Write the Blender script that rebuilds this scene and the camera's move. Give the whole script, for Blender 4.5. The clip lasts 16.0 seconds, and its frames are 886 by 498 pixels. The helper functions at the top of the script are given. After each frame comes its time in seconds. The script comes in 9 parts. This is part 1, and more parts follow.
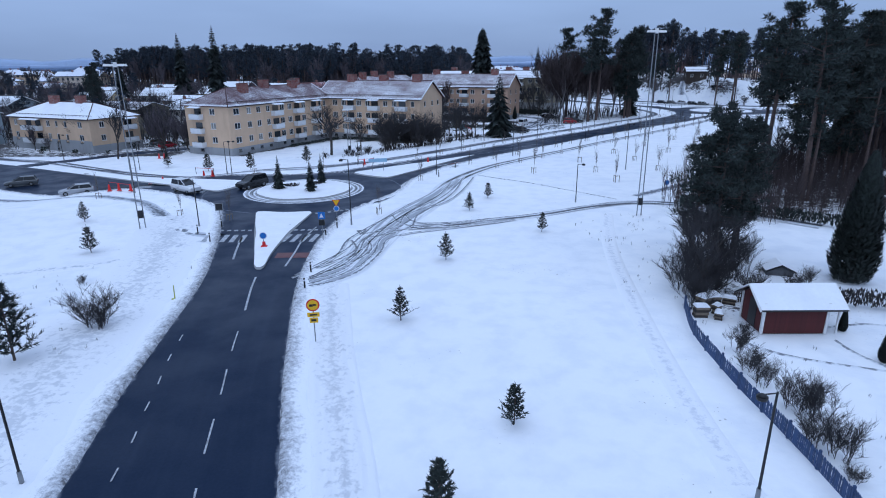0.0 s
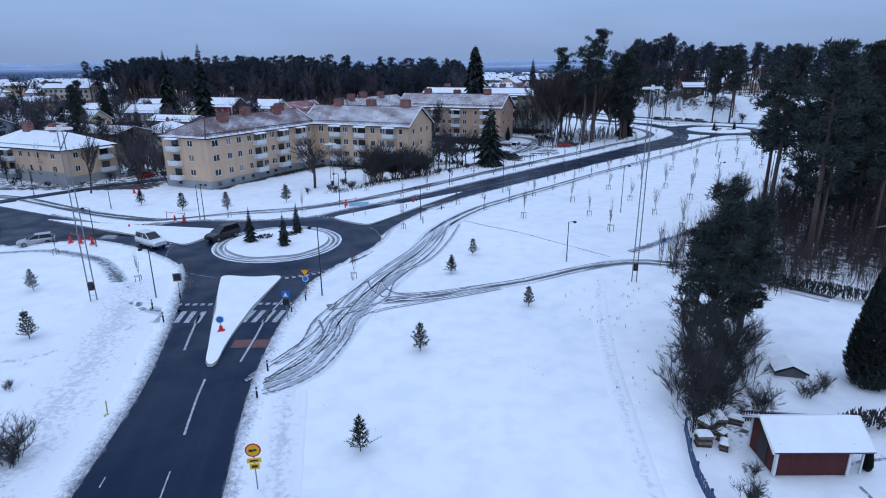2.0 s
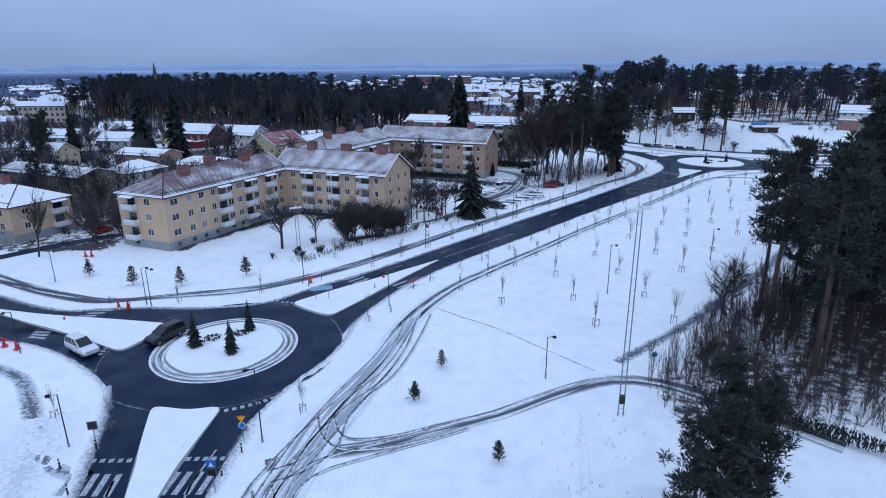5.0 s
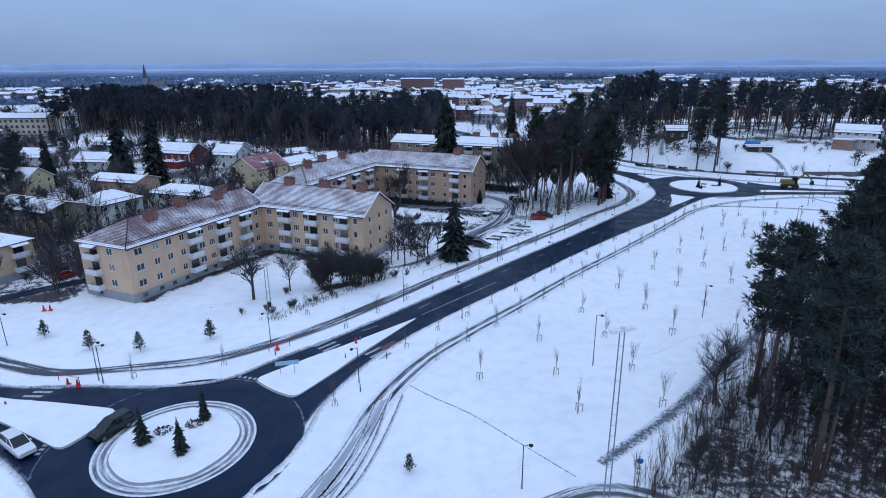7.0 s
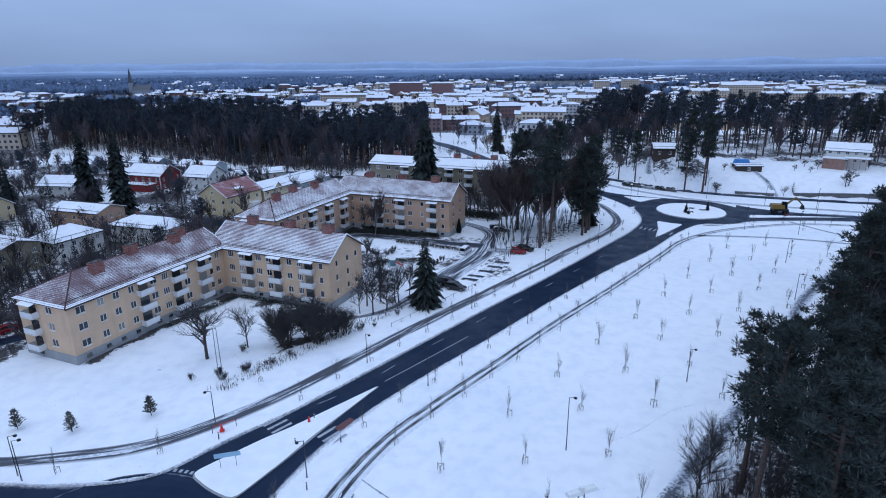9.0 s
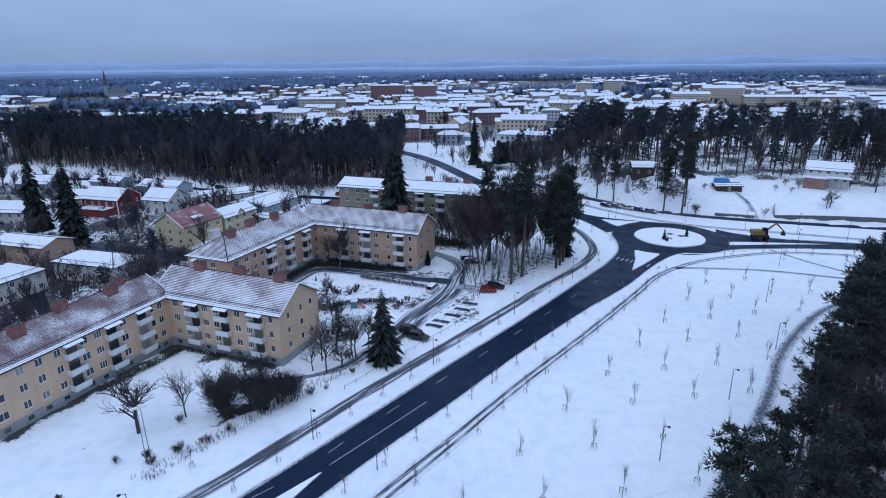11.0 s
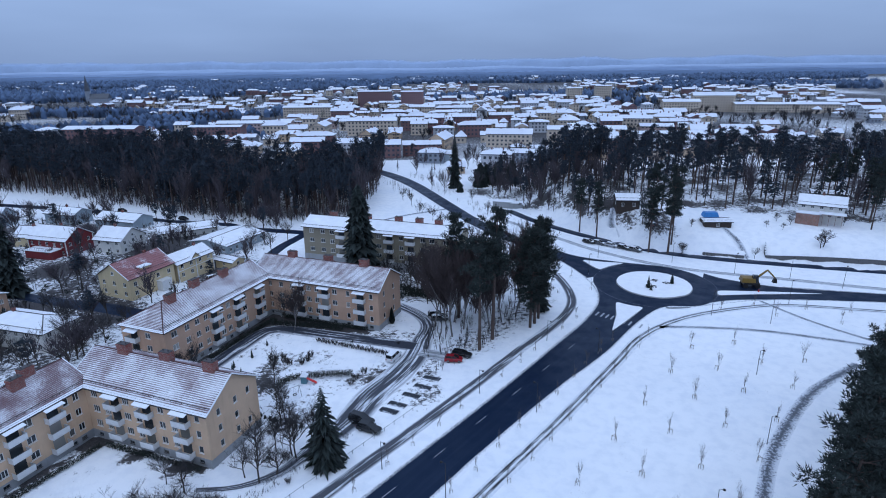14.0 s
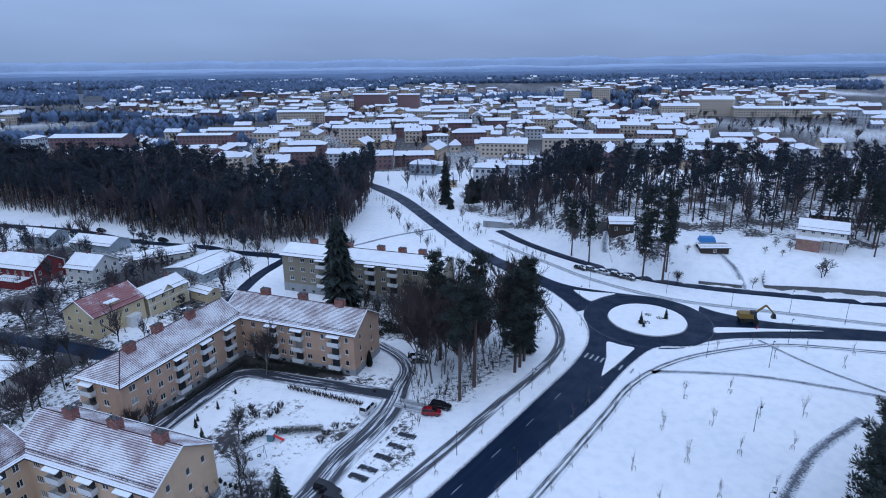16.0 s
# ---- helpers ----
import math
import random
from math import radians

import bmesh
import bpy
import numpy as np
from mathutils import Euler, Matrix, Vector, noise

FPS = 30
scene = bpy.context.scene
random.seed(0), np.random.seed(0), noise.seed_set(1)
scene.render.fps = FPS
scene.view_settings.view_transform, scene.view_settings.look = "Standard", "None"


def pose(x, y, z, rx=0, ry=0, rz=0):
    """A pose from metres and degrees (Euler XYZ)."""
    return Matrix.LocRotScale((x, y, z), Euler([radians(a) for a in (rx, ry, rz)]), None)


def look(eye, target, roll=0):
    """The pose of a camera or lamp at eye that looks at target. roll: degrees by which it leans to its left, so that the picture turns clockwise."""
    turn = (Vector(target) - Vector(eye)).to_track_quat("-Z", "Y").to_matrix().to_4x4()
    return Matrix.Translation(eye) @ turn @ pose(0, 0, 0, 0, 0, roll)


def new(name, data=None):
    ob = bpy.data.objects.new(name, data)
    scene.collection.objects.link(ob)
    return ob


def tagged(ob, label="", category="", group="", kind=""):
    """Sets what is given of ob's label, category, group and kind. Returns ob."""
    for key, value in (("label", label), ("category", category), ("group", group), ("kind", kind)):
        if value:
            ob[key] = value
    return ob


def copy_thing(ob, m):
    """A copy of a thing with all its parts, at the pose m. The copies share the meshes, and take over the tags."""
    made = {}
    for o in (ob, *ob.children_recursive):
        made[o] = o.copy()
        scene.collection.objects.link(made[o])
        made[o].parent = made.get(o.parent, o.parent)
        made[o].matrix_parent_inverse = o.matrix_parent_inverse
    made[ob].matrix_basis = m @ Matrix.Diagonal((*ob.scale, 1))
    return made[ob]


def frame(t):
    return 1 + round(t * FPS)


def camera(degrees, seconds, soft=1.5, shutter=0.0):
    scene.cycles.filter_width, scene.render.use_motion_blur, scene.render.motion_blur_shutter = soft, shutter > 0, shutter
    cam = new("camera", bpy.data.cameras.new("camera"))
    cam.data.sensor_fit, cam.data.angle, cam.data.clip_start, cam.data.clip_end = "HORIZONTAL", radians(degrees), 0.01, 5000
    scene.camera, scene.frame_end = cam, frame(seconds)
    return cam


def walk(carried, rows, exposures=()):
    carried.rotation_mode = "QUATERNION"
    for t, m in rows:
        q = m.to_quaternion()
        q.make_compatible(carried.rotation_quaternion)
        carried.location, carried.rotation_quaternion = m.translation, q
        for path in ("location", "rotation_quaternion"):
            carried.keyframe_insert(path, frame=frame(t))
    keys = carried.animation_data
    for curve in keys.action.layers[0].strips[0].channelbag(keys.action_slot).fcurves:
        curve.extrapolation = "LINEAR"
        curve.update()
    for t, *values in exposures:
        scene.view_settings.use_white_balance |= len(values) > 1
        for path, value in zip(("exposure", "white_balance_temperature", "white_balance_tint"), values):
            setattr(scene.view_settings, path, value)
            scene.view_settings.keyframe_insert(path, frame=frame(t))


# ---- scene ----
cam = camera(74.92, 16.0, soft=1.0)
# seconds, eye x y z, heading, pitch, roll
PATH = [
    (0, -0.000, 0.000, 16.866, 0.524, -17.734, -0.441),
    (0.5, 0.486, 1.640, 18.073, 0.500, -17.682, -0.423),
    (1, 0.993, 3.422, 19.412, 0.423, -17.610, -0.407),
    (1.5, 1.448, 5.175, 20.737, 0.363, -17.579, -0.425),
    (2, 1.925, 7.004, 22.118, 0.260, -17.486, -0.442),
    (2.5, 2.368, 8.785, 23.452, 0.177, -17.424, -0.487),
    (3, 2.846, 10.596, 24.877, 0.048, -17.316, -0.493),
    (3.5, 3.328, 12.365, 26.295, -0.099, -17.233, -0.498),
    (4, 3.880, 14.298, 27.829, -0.236, -17.181, -0.470),
    (4.2, 4.106, 15.059, 28.507, -0.298, -17.208, -0.457),
    (6.5, 6.980, 23.589, 37.352, -1.030, -17.616, -0.334),
    (7, 7.922, 25.913, 39.130, -1.089, -17.629, -0.370),
    (7.5, 8.960, 28.245, 40.775, -1.092, -17.676, -0.399),
    (8, 10.096, 30.621, 42.443, -1.220, -17.668, -0.470),
    (8.5, 11.266, 32.958, 44.100, -1.433, -17.705, -0.503),
    (9, 12.592, 35.429, 45.846, -1.811, -17.698, -0.554),
    (9.2, 13.138, 36.438, 46.531, -1.960, -17.721, -0.558),
    (11.5, 19.516, 48.427, 54.394, -3.463, -17.925, -0.624),
    (12, 20.870, 51.138, 56.043, -3.632, -17.886, -0.664),
    (12.5, 22.224, 53.789, 57.669, -3.719, -17.933, -0.669),
    (13, 23.643, 56.436, 59.329, -3.824, -17.933, -0.668),
    (13.5, 25.033, 59.019, 60.995, -3.843, -18.008, -0.671),
    (14, 26.442, 61.597, 62.712, -3.890, -18.036, -0.653),
    (14.5, 27.858, 64.172, 64.446, -3.867, -18.138, -0.624),
    (15, 29.312, 66.764, 66.208, -3.896, -18.181, -0.609),
    (15.5, 30.668, 69.277, 67.905, -3.892, -18.233, -0.611),
    (16, 31.941, 71.731, 69.603, -3.913, -18.227, -0.680),
]


def flight_pose(x, y, z, heading, pitch, roll):
    return pose(x, y, z, 0, 0, heading) @ pose(0, 0, 0, 90 + pitch) @ pose(0, 0, 0, 0, 0, roll)


walk(cam, [(t, flight_pose(*p)) for t, *p in PATH])

# ---- sky and light: flat overcast dusk light, bluish white balance ----
world = bpy.data.worlds.new("overcast_sky")
scene.world = world
world.use_nodes = True
wn, wl = world.node_tree.nodes, world.node_tree.links
wn.clear()
w_out = wn.new("ShaderNodeOutputWorld")
w_bg = wn.new("ShaderNodeBackground")
w_sky = wn.new("ShaderNodeTexSky")
w_sky.sky_type = "NISHITA"
w_sky.sun_disc = False
w_sky.sun_elevation, w_sky.sun_rotation = radians(14), radians(200)
w_geo = wn.new("ShaderNodeTexCoord")
w_sep = wn.new("ShaderNodeSeparateXYZ")
w_ramp = wn.new("ShaderNodeValToRGB")
w_noise = wn.new("ShaderNodeTexNoise")
w_noise.inputs["Scale"].default_value = 3.0
w_noise.inputs["Detail"].default_value = 3.0
w_map = wn.new("ShaderNodeMapping")
w_map.inputs["Scale"].default_value = (1, 1, 5)
w_add = wn.new("ShaderNodeMath")
w_add.operation = "MULTIPLY_ADD"
w_add.inputs[1].default_value = 0.10
wl.new(w_geo.outputs["Generated"], w_sep.inputs[0])
wl.new(w_geo.outputs["Generated"], w_map.inputs[0])
wl.new(w_map.outputs[0], w_noise.inputs["Vector"])
wl.new(w_noise.outputs["Fac"], w_add.inputs[0])
wl.new(w_sep.outputs["Z"], w_add.inputs[2])
wl.new(w_add.outputs[0], w_ramp.inputs[0])
ramp = w_ramp.color_ramp
ramp.elements[0].position, ramp.elements[0].color = 0.03, (2.11, 3.18, 5.74, 1)
ramp.elements[1].position, ramp.elements[1].color = 1.0, (6.05, 8.4, 13.4, 1)
for at, col in ((0.075, (2.5, 3.77, 6.62, 1)), (0.16, (3.32, 4.92, 8.38, 1)), (0.35, (5.07, 6.9, 10.7, 1))):
    e = ramp.elements.new(at)
    e.color = col
w_mix = wn.new("ShaderNodeMix")
w_mix.data_type = "RGBA"
w_mix.inputs["Factor"].default_value = 0.96
wl.new(w_sky.outputs[0], w_mix.inputs["A"])
wl.new(w_ramp.outputs[0], w_mix.inputs["B"])
wl.new(w_mix.outputs["Result"], w_bg.inputs["Color"])
w_bg.inputs["Strength"].default_value = 0.0945
wl.new(w_bg.outputs[0], w_out.inputs["Surface"])

sun = new("sun", bpy.data.lights.new("sun", "SUN"))
sun.data.energy, sun.data.angle, sun.data.color = 0.5, radians(60), (0.86, 0.94, 1.0)
sun.matrix_world = look((0, 0, 300), (40, 110, 0))


# ---- materials ----
def tree_of(name):
    m = bpy.data.materials.new(name)
    m.use_nodes = True
    n, l = m.node_tree.nodes, m.node_tree.links
    return m, n, l, n["Principled BSDF"]


def noise_node(n, l, scale, detail=4.0, coord="Object", stretch=None, rough=0.55):
    tc = n.new("ShaderNodeTexCoord")
    src = tc.outputs[coord]
    if stretch:
        mp = n.new("ShaderNodeMapping")
        mp.inputs["Scale"].default_value = stretch
        l.new(src, mp.inputs[0])
        src = mp.outputs[0]
    t = n.new("ShaderNodeTexNoise")
    t.inputs["Scale"].default_value, t.inputs["Detail"].default_value = scale, detail
    t.inputs["Roughness"].default_value = rough
    l.new(src, t.inputs["Vector"])
    return t


def ramp_node(n, l, src, stops):
    r = n.new("ShaderNodeValToRGB")
    els = r.color_ramp.elements
    els[0].position, els[0].color = stops[0][0], (*stops[0][1], 1)
    els[1].position, els[1].color = stops[-1][0], (*stops[-1][1], 1)
    for p, c in stops[1:-1]:
        els.new(p).color = (*c, 1)
    l.new(src, r.inputs[0])
    return r


def mixed(n, l, fac, a, b):
    m = n.new("ShaderNodeMix")
    m.data_type = "RGBA"
    for slot, v in (("Factor", fac), ("A", a), ("B", b)):
        if isinstance(v, (float, int)):
            m.inputs[slot].default_value = v
        elif isinstance(v, tuple):
            m.inputs[slot].default_value = (*v, 1)
        else:
            l.new(v, m.inputs[slot])
    return m.outputs["Result"]


def bumped(n, l, bsdf, height, strength=0.3, distance=0.05):
    b = n.new("ShaderNodeBump")
    b.inputs["Strength"].default_value, b.inputs["Distance"].default_value = strength, distance
    l.new(height, b.inputs["Height"])
    l.new(b.outputs[0], bsdf.inputs["Normal"])


def plain(name, col, rough=0.6, metal=0.0, vary=0.18, scale=3.0, bump=0.0, per_object=0.0, coord="Object"):
    """A surface of one colour with two scales of variation."""
    m, n, l, b = tree_of(name)
    big = noise_node(n, l, scale, 5, coord)
    fine = noise_node(n, l, scale * 9, 3, coord)
    dark = tuple(c * (1 - vary) for c in col)
    lite = tuple(min(1, c * (1 + vary)) for c in col)
    c1 = ramp_node(n, l, big.outputs["Fac"], [(0.3, dark), (0.7, lite)]).outputs[0]
    c2 = mixed(n, l, 0.25, c1, ramp_node(n, l, fine.outputs["Fac"], [(0.3, dark), (0.7, lite)]).outputs[0])
    if per_object:
        oi = n.new("ShaderNodeObjectInfo")
        hs = n.new("ShaderNodeHueSaturation")
        mr = n.new("ShaderNodeMapRange")
        mr.inputs["To Min"].default_value, mr.inputs["To Max"].default_value = 1 - per_object, 1 + per_object
        l.new(oi.outputs["Random"], mr.inputs["Value"])
        l.new(mr.outputs[0], hs.inputs["Value"])
        l.new(c2, hs.inputs["Color"])
        c2 = hs.outputs[0]
    l.new(c2, b.inputs["Base Color"])
    b.inputs["Roughness"].default_value, b.inputs["Metallic"].default_value = rough, metal
    if bump:
        bumped(n, l, b, fine.outputs["Fac"], bump, 0.02)
    return m


def island_varied(name, col, rough=0.8, vary=0.3, hue=0.02):
    """Colour that differs from piece to piece of a joined mesh."""
    m, n, l, b = tree_of(name)
    g = n.new("ShaderNodeNewGeometry")
    hs = n.new("ShaderNodeHueSaturation")
    mr = n.new("ShaderNodeMapRange")
    mr.inputs["To Min"].default_value, mr.inputs["To Max"].default_value = 1 - vary, 1 + vary
    l.new(g.outputs["Random Per Island"], mr.inputs["Value"])
    l.new(mr.outputs[0], hs.inputs["Value"])
    mh = n.new("ShaderNodeMapRange")
    mh.inputs["To Min"].default_value, mh.inputs["To Max"].default_value = 0.5 - hue, 0.5 + hue
    sw = noise_node(n, l, 0.35, 3)
    l.new(sw.outputs["Fac"], mh.inputs["Value"])
    l.new(mh.outputs[0], hs.inputs["Hue"])
    hs.inputs["Color"].default_value = (*col, 1)
    l.new(hs.outputs[0], b.inputs["Base Color"])
    b.inputs["Roughness"].default_value = rough
    return m


def snow_ground_material():
    m, n, l, b = tree_of("snow_field")
    wide = noise_node(n, l, 0.035, 6, "Object", None, 0.6)
    mid = noise_node(n, l, 0.45, 5)
    fine = noise_node(n, l, 3.2, 5)
    base = ramp_node(n, l, wide.outputs["Fac"], [(0.3, (0.74, 0.77, 0.82)), (0.5, (0.83, 0.84, 0.86)), (0.7, (0.87, 0.88, 0.9))]).outputs[0]
    c = mixed(n, l, 0.22, base, ramp_node(n, l, mid.outputs["Fac"], [(0.35, (0.58, 0.62, 0.7)), (0.55, (0.9, 0.9, 0.91))]).outputs[0])
    specks = noise_node(n, l, 5.5, 2, "Object", None, 0.4)
    patch = noise_node(n, l, 0.12, 3, "Object", None, 0.6)
    gate = n.new("ShaderNodeMath")
    gate.operation = "MULTIPLY"
    s1 = ramp_node(n, l, specks.outputs["Fac"], [(0.69, (0, 0, 0)), (0.74, (1, 1, 1))])
    s2 = ramp_node(n, l, patch.outputs["Fac"], [(0.56, (0, 0, 0)), (0.68, (1, 1, 1))])
    l.new(s1.outputs[0], gate.inputs[0])
    l.new(s2.outputs[0], gate.inputs[1])
    c = mixed(n, l, gate.outputs[0], c, (0.16, 0.14, 0.11))
    # needle litter, heather and stones showing through the snow below the trees
    att = n.new("ShaderNodeAttribute")
    att.attribute_name = "litter"
    rag = noise_node(n, l, 0.8, 7, "Object", None, 0.78)
    s = n.new("ShaderNodeMath")
    s.operation = "MULTIPLY_ADD"
    s.inputs[1].default_value = 0.95
    l.new(att.outputs["Fac"], s.inputs[0])
    l.new(rag.outputs["Fac"], s.inputs[2])
    lf = ramp_node(n, l, s.outputs[0], [(0.86, (0, 0, 0)), (0.96, (1, 1, 1))]).outputs[0]
    lcol = ramp_node(n, l, fine.outputs["Fac"], [(0.3, (0.03, 0.029, 0.032)), (0.7, (0.085, 0.077, 0.078))]).outputs[0]
    c = mixed(n, l, lf, c, lcol)
    l.new(c, b.inputs["Base Color"])
    b.inputs["Roughness"].default_value = 0.75
    b.inputs["Specular IOR Level"].default_value = 0.25
    bumped(n, l, b, mid.outputs["Fac"], 0.6, 0.3)
    return m


def uv_socket(n, l):
    uv = n.new("ShaderNodeUVMap")
    uv.uv_map = "along"
    sep = n.new("ShaderNodeSeparateXYZ")
    l.new(uv.outputs[0], sep.inputs[0])
    return uv, sep


def asphalt_material(name, slush=0.5):
    """Wet asphalt with faintly lighter wheel paths and slush along its edges. u runs across, v along in metres."""
    m, n, l, b = tree_of(name)
    uv, sep = uv_socket(n, l)
    fine = noise_node(n, l, 7.0, 6)
    wide = noise_node(n, l, 0.25, 4)
    # navy in the base colour stands in for blue sky mirrored by the wet road
    c = ramp_node(n, l, fine.outputs["Fac"], [(0.3, (0.003, 0.0095, 0.026)), (0.7, (0.0065, 0.0145, 0.036))]).outputs[0]
    streak = n.new("ShaderNodeTexNoise")
    streak.inputs["Scale"].default_value, streak.inputs["Detail"].default_value = 1.0, 4
    mp = n.new("ShaderNodeMapping")
    mp.inputs["Scale"].default_value = (9.0, 0.035, 1)
    l.new(uv.outputs[0], mp.inputs[0])
    l.new(mp.outputs[0], streak.inputs["Vector"])
    c = mixed(n, l, ramp_node(n, l, streak.outputs["Fac"], [(0.45, (0, 0, 0)), (0.75, (0.5, 0.5, 0.5))]).outputs[0], c, (0.016, 0.026, 0.05))
    edge = n.new("ShaderNodeMath")
    edge.operation = "SUBTRACT"
    edge.inputs[1].default_value = 0.5
    l.new(sep.outputs["X"], edge.inputs[0])
    ab = n.new("ShaderNodeMath")
    ab.operation = "ABSOLUTE"
    l.new(edge.outputs[0], ab.inputs[0])
    wob = n.new("ShaderNodeMath")
    wob.operation = "MULTIPLY_ADD"
    wob.inputs[1].default_value = 0.09
    rag = noise_node(n, l, 1.1, 5)
    l.new(rag.outputs["Fac"], wob.inputs[0])
    l.new(ab.outputs[0], wob.inputs[2])
    f = ramp_node(n, l, wob.outputs[0], [(0.522, (0, 0, 0)), (0.545, (slush, slush, slush))]).outputs[0]
    c = mixed(n, l, f, c, (0.34, 0.36, 0.4))
    l.new(c, b.inputs["Base Color"])
    r = ramp_node(n, l, wide.outputs["Fac"], [(0.35, (0.34, 0.34, 0.34)), (0.65, (0.55, 0.55, 0.55))])
    l.new(r.outputs[0], b.inputs["Roughness"])
    b.inputs["Specular IOR Level"].default_value = 0.2
    b.inputs["Specular Tint"].default_value = (0.35, 0.62, 1.0, 1)
    bumped(n, l, b, fine.outputs["Fac"], 0.15, 0.01)
    return m


def rutted_material(name, ruts, width, dark=(0.07, 0.075, 0.085), grey=(0.5, 0.53, 0.58), gain=1.0):
    """Trodden or driven snow: dark ruts at the given shares of the width, with ragged edges."""
    m, n, l, b = tree_of(name)
    uv, sep = uv_socket(n, l)
    mp = n.new("ShaderNodeMapping")
    mp.inputs["Scale"].default_value = (1.0, 0.06, 1)
    l.new(uv.outputs[0], mp.inputs[0])
    drift = n.new("ShaderNodeTexNoise")
    drift.inputs["Scale"].default_value, drift.inputs["Detail"].default_value = 1.0, 3
    l.new(mp.outputs[0], drift.inputs["Vector"])
    shift = n.new("ShaderNodeMath")
    shift.operation = "MULTIPLY_ADD"
    shift.inputs[1].default_value = 0.1
    l.new(drift.outputs["Fac"], shift.inputs[0])
    l.new(sep.outputs["X"], shift.inputs[2])
    total = None
    for at, wide in ruts:
        d = n.new("ShaderNodeMath")
        d.operation = "SUBTRACT"
        d.inputs[1].default_value = at + 0.05
        l.new(shift.outputs[0], d.inputs[0])
        a = n.new("ShaderNodeMath")
        a.operation = "ABSOLUTE"
        l.new(d.outputs[0], a.inputs[0])
        r = ramp_node(n, l, a.outputs[0], [(wide * 0.55, (1, 1, 1)), (wide * 1.25, (0, 0, 0))])
        if total is None:
            total = r.outputs[0]
        else:
            mx = n.new("ShaderNodeMath")
            mx.operation = "MAXIMUM"
            l.new(total, mx.inputs[0])
            l.new(r.outputs[0], mx.inputs[1])
            total = mx.outputs[0]
    mr = n.new("ShaderNodeMapping")
    mr.inputs["Scale"].default_value = (width * 2.4, 0.22, 1)
    l.new(uv.outputs[0], mr.inputs[0])
    rag = n.new("ShaderNodeTexNoise")
    rag.inputs["Scale"].default_value, rag.inputs["Detail"].default_value, rag.inputs["Roughness"].default_value = 1.0, 7, 0.65
    l.new(mr.outputs[0], rag.inputs["Vector"])
    rr = ramp_node(n, l, rag.outputs["Fac"], [(0.36, (0.25, 0.25, 0.25)), (0.54, (1, 1, 1))])
    mul = n.new("ShaderNodeMath")
    mul.operation = "MULTIPLY"
    l.new(total, mul.inputs[0])
    l.new(rr.outputs[0], mul.inputs[1])
    mul2 = n.new("ShaderNodeMath")
    mul2.operation = "MULTIPLY"
    mul2.inputs[1].default_value = gain
    l.new(mul.outputs[0], mul2.inputs[0])
    lump = noise_node(n, l, 1.4, 5)
    c = ramp_node(n, l, lump.outputs["Fac"], [(0.3, grey), (0.6, (0.76, 0.78, 0.82))]).outputs[0]
    c = mixed(n, l, mul2.outputs[0], c, dark)
    l.new(c, b.inputs["Base Color"])
    b.inputs["Roughness"].default_value = 0.7
    b.inputs["Specular IOR Level"].default_value = 0.25
    bumped(n, l, b, lump.outputs["Fac"], 0.6, 0.12)
    return m


def churned_material(name, width, dark, grey, cover=0.5):
    """Snow churned by many wheels: long dark streaks that wander, fade and cross."""
    m, n, l, b = tree_of(name)
    uv, sep = uv_socket(n, l)
    total = None
    for across, along, skew in ((1.5, 0.055, 0.0), (1.1, 0.07, 0.35), (1.3, 0.06, -0.4)):
        mp = n.new("ShaderNodeMapping")
        mp.inputs["Scale"].default_value = (across * width, along, 1)
        mp.inputs["Location"].default_value = (skew * 20, skew * 9, 0)
        mp.inputs["Rotation"].default_value = (0, 0, skew * 0.06)
        l.new(uv.outputs[0], mp.inputs[0])
        t = n.new("ShaderNodeTexNoise")
        t.inputs["Scale"].default_value, t.inputs["Detail"].default_value = 1.0, 3
        l.new(mp.outputs[0], t.inputs["Vector"])
        r = ramp_node(n, l, t.outputs["Fac"], [(0.62 - 0.16 * cover, (0, 0, 0)), (0.68 - 0.16 * cover, (1, 1, 1))]).outputs[0]
        if total is None:
            total = r
        else:
            mx = n.new("ShaderNodeMath")
            mx.operation = "MAXIMUM"
            l.new(total, mx.inputs[0])
            l.new(r, mx.inputs[1])
            total = mx.outputs[0]
    edge = n.new("ShaderNodeMath")
    edge.operation = "SUBTRACT"
    edge.inputs[1].default_value = 0.5
    l.new(sep.outputs["X"], edge.inputs[0])
    ab = n.new("ShaderNodeMath")
    ab.operation = "ABSOLUTE"
    l.new(edge.outputs[0], ab.inputs[0])
    fade = ramp_node(n, l, ab.outputs[0], [(0.3, (1, 1, 1)), (0.46, (0, 0, 0))]).outputs[0]
    mul = n.new("ShaderNodeMath")
    mul.operation = "MULTIPLY"
    l.new(total, mul.inputs[0])
    l.new(fade, mul.inputs[1])
    lump = noise_node(n, l, 1.8, 6, "Object", None, 0.7)
    c = ramp_node(n, l, lump.outputs["Fac"], [(0.35, grey), (0.62, (0.78, 0.8, 0.84))]).outputs[0]
    c = mixed(n, l, fade, (0.82, 0.83, 0.86), c)
    c = mixed(n, l, mul.outputs[0], c, dark)
    l.new(c, b.inputs["Base Color"])
    b.inputs["Roughness"].default_value = 0.7
    b.inputs["Specular IOR Level"].default_value = 0.2
    bumped(n, l, b, lump.outputs["Fac"], 0.4, 0.1)
    return m


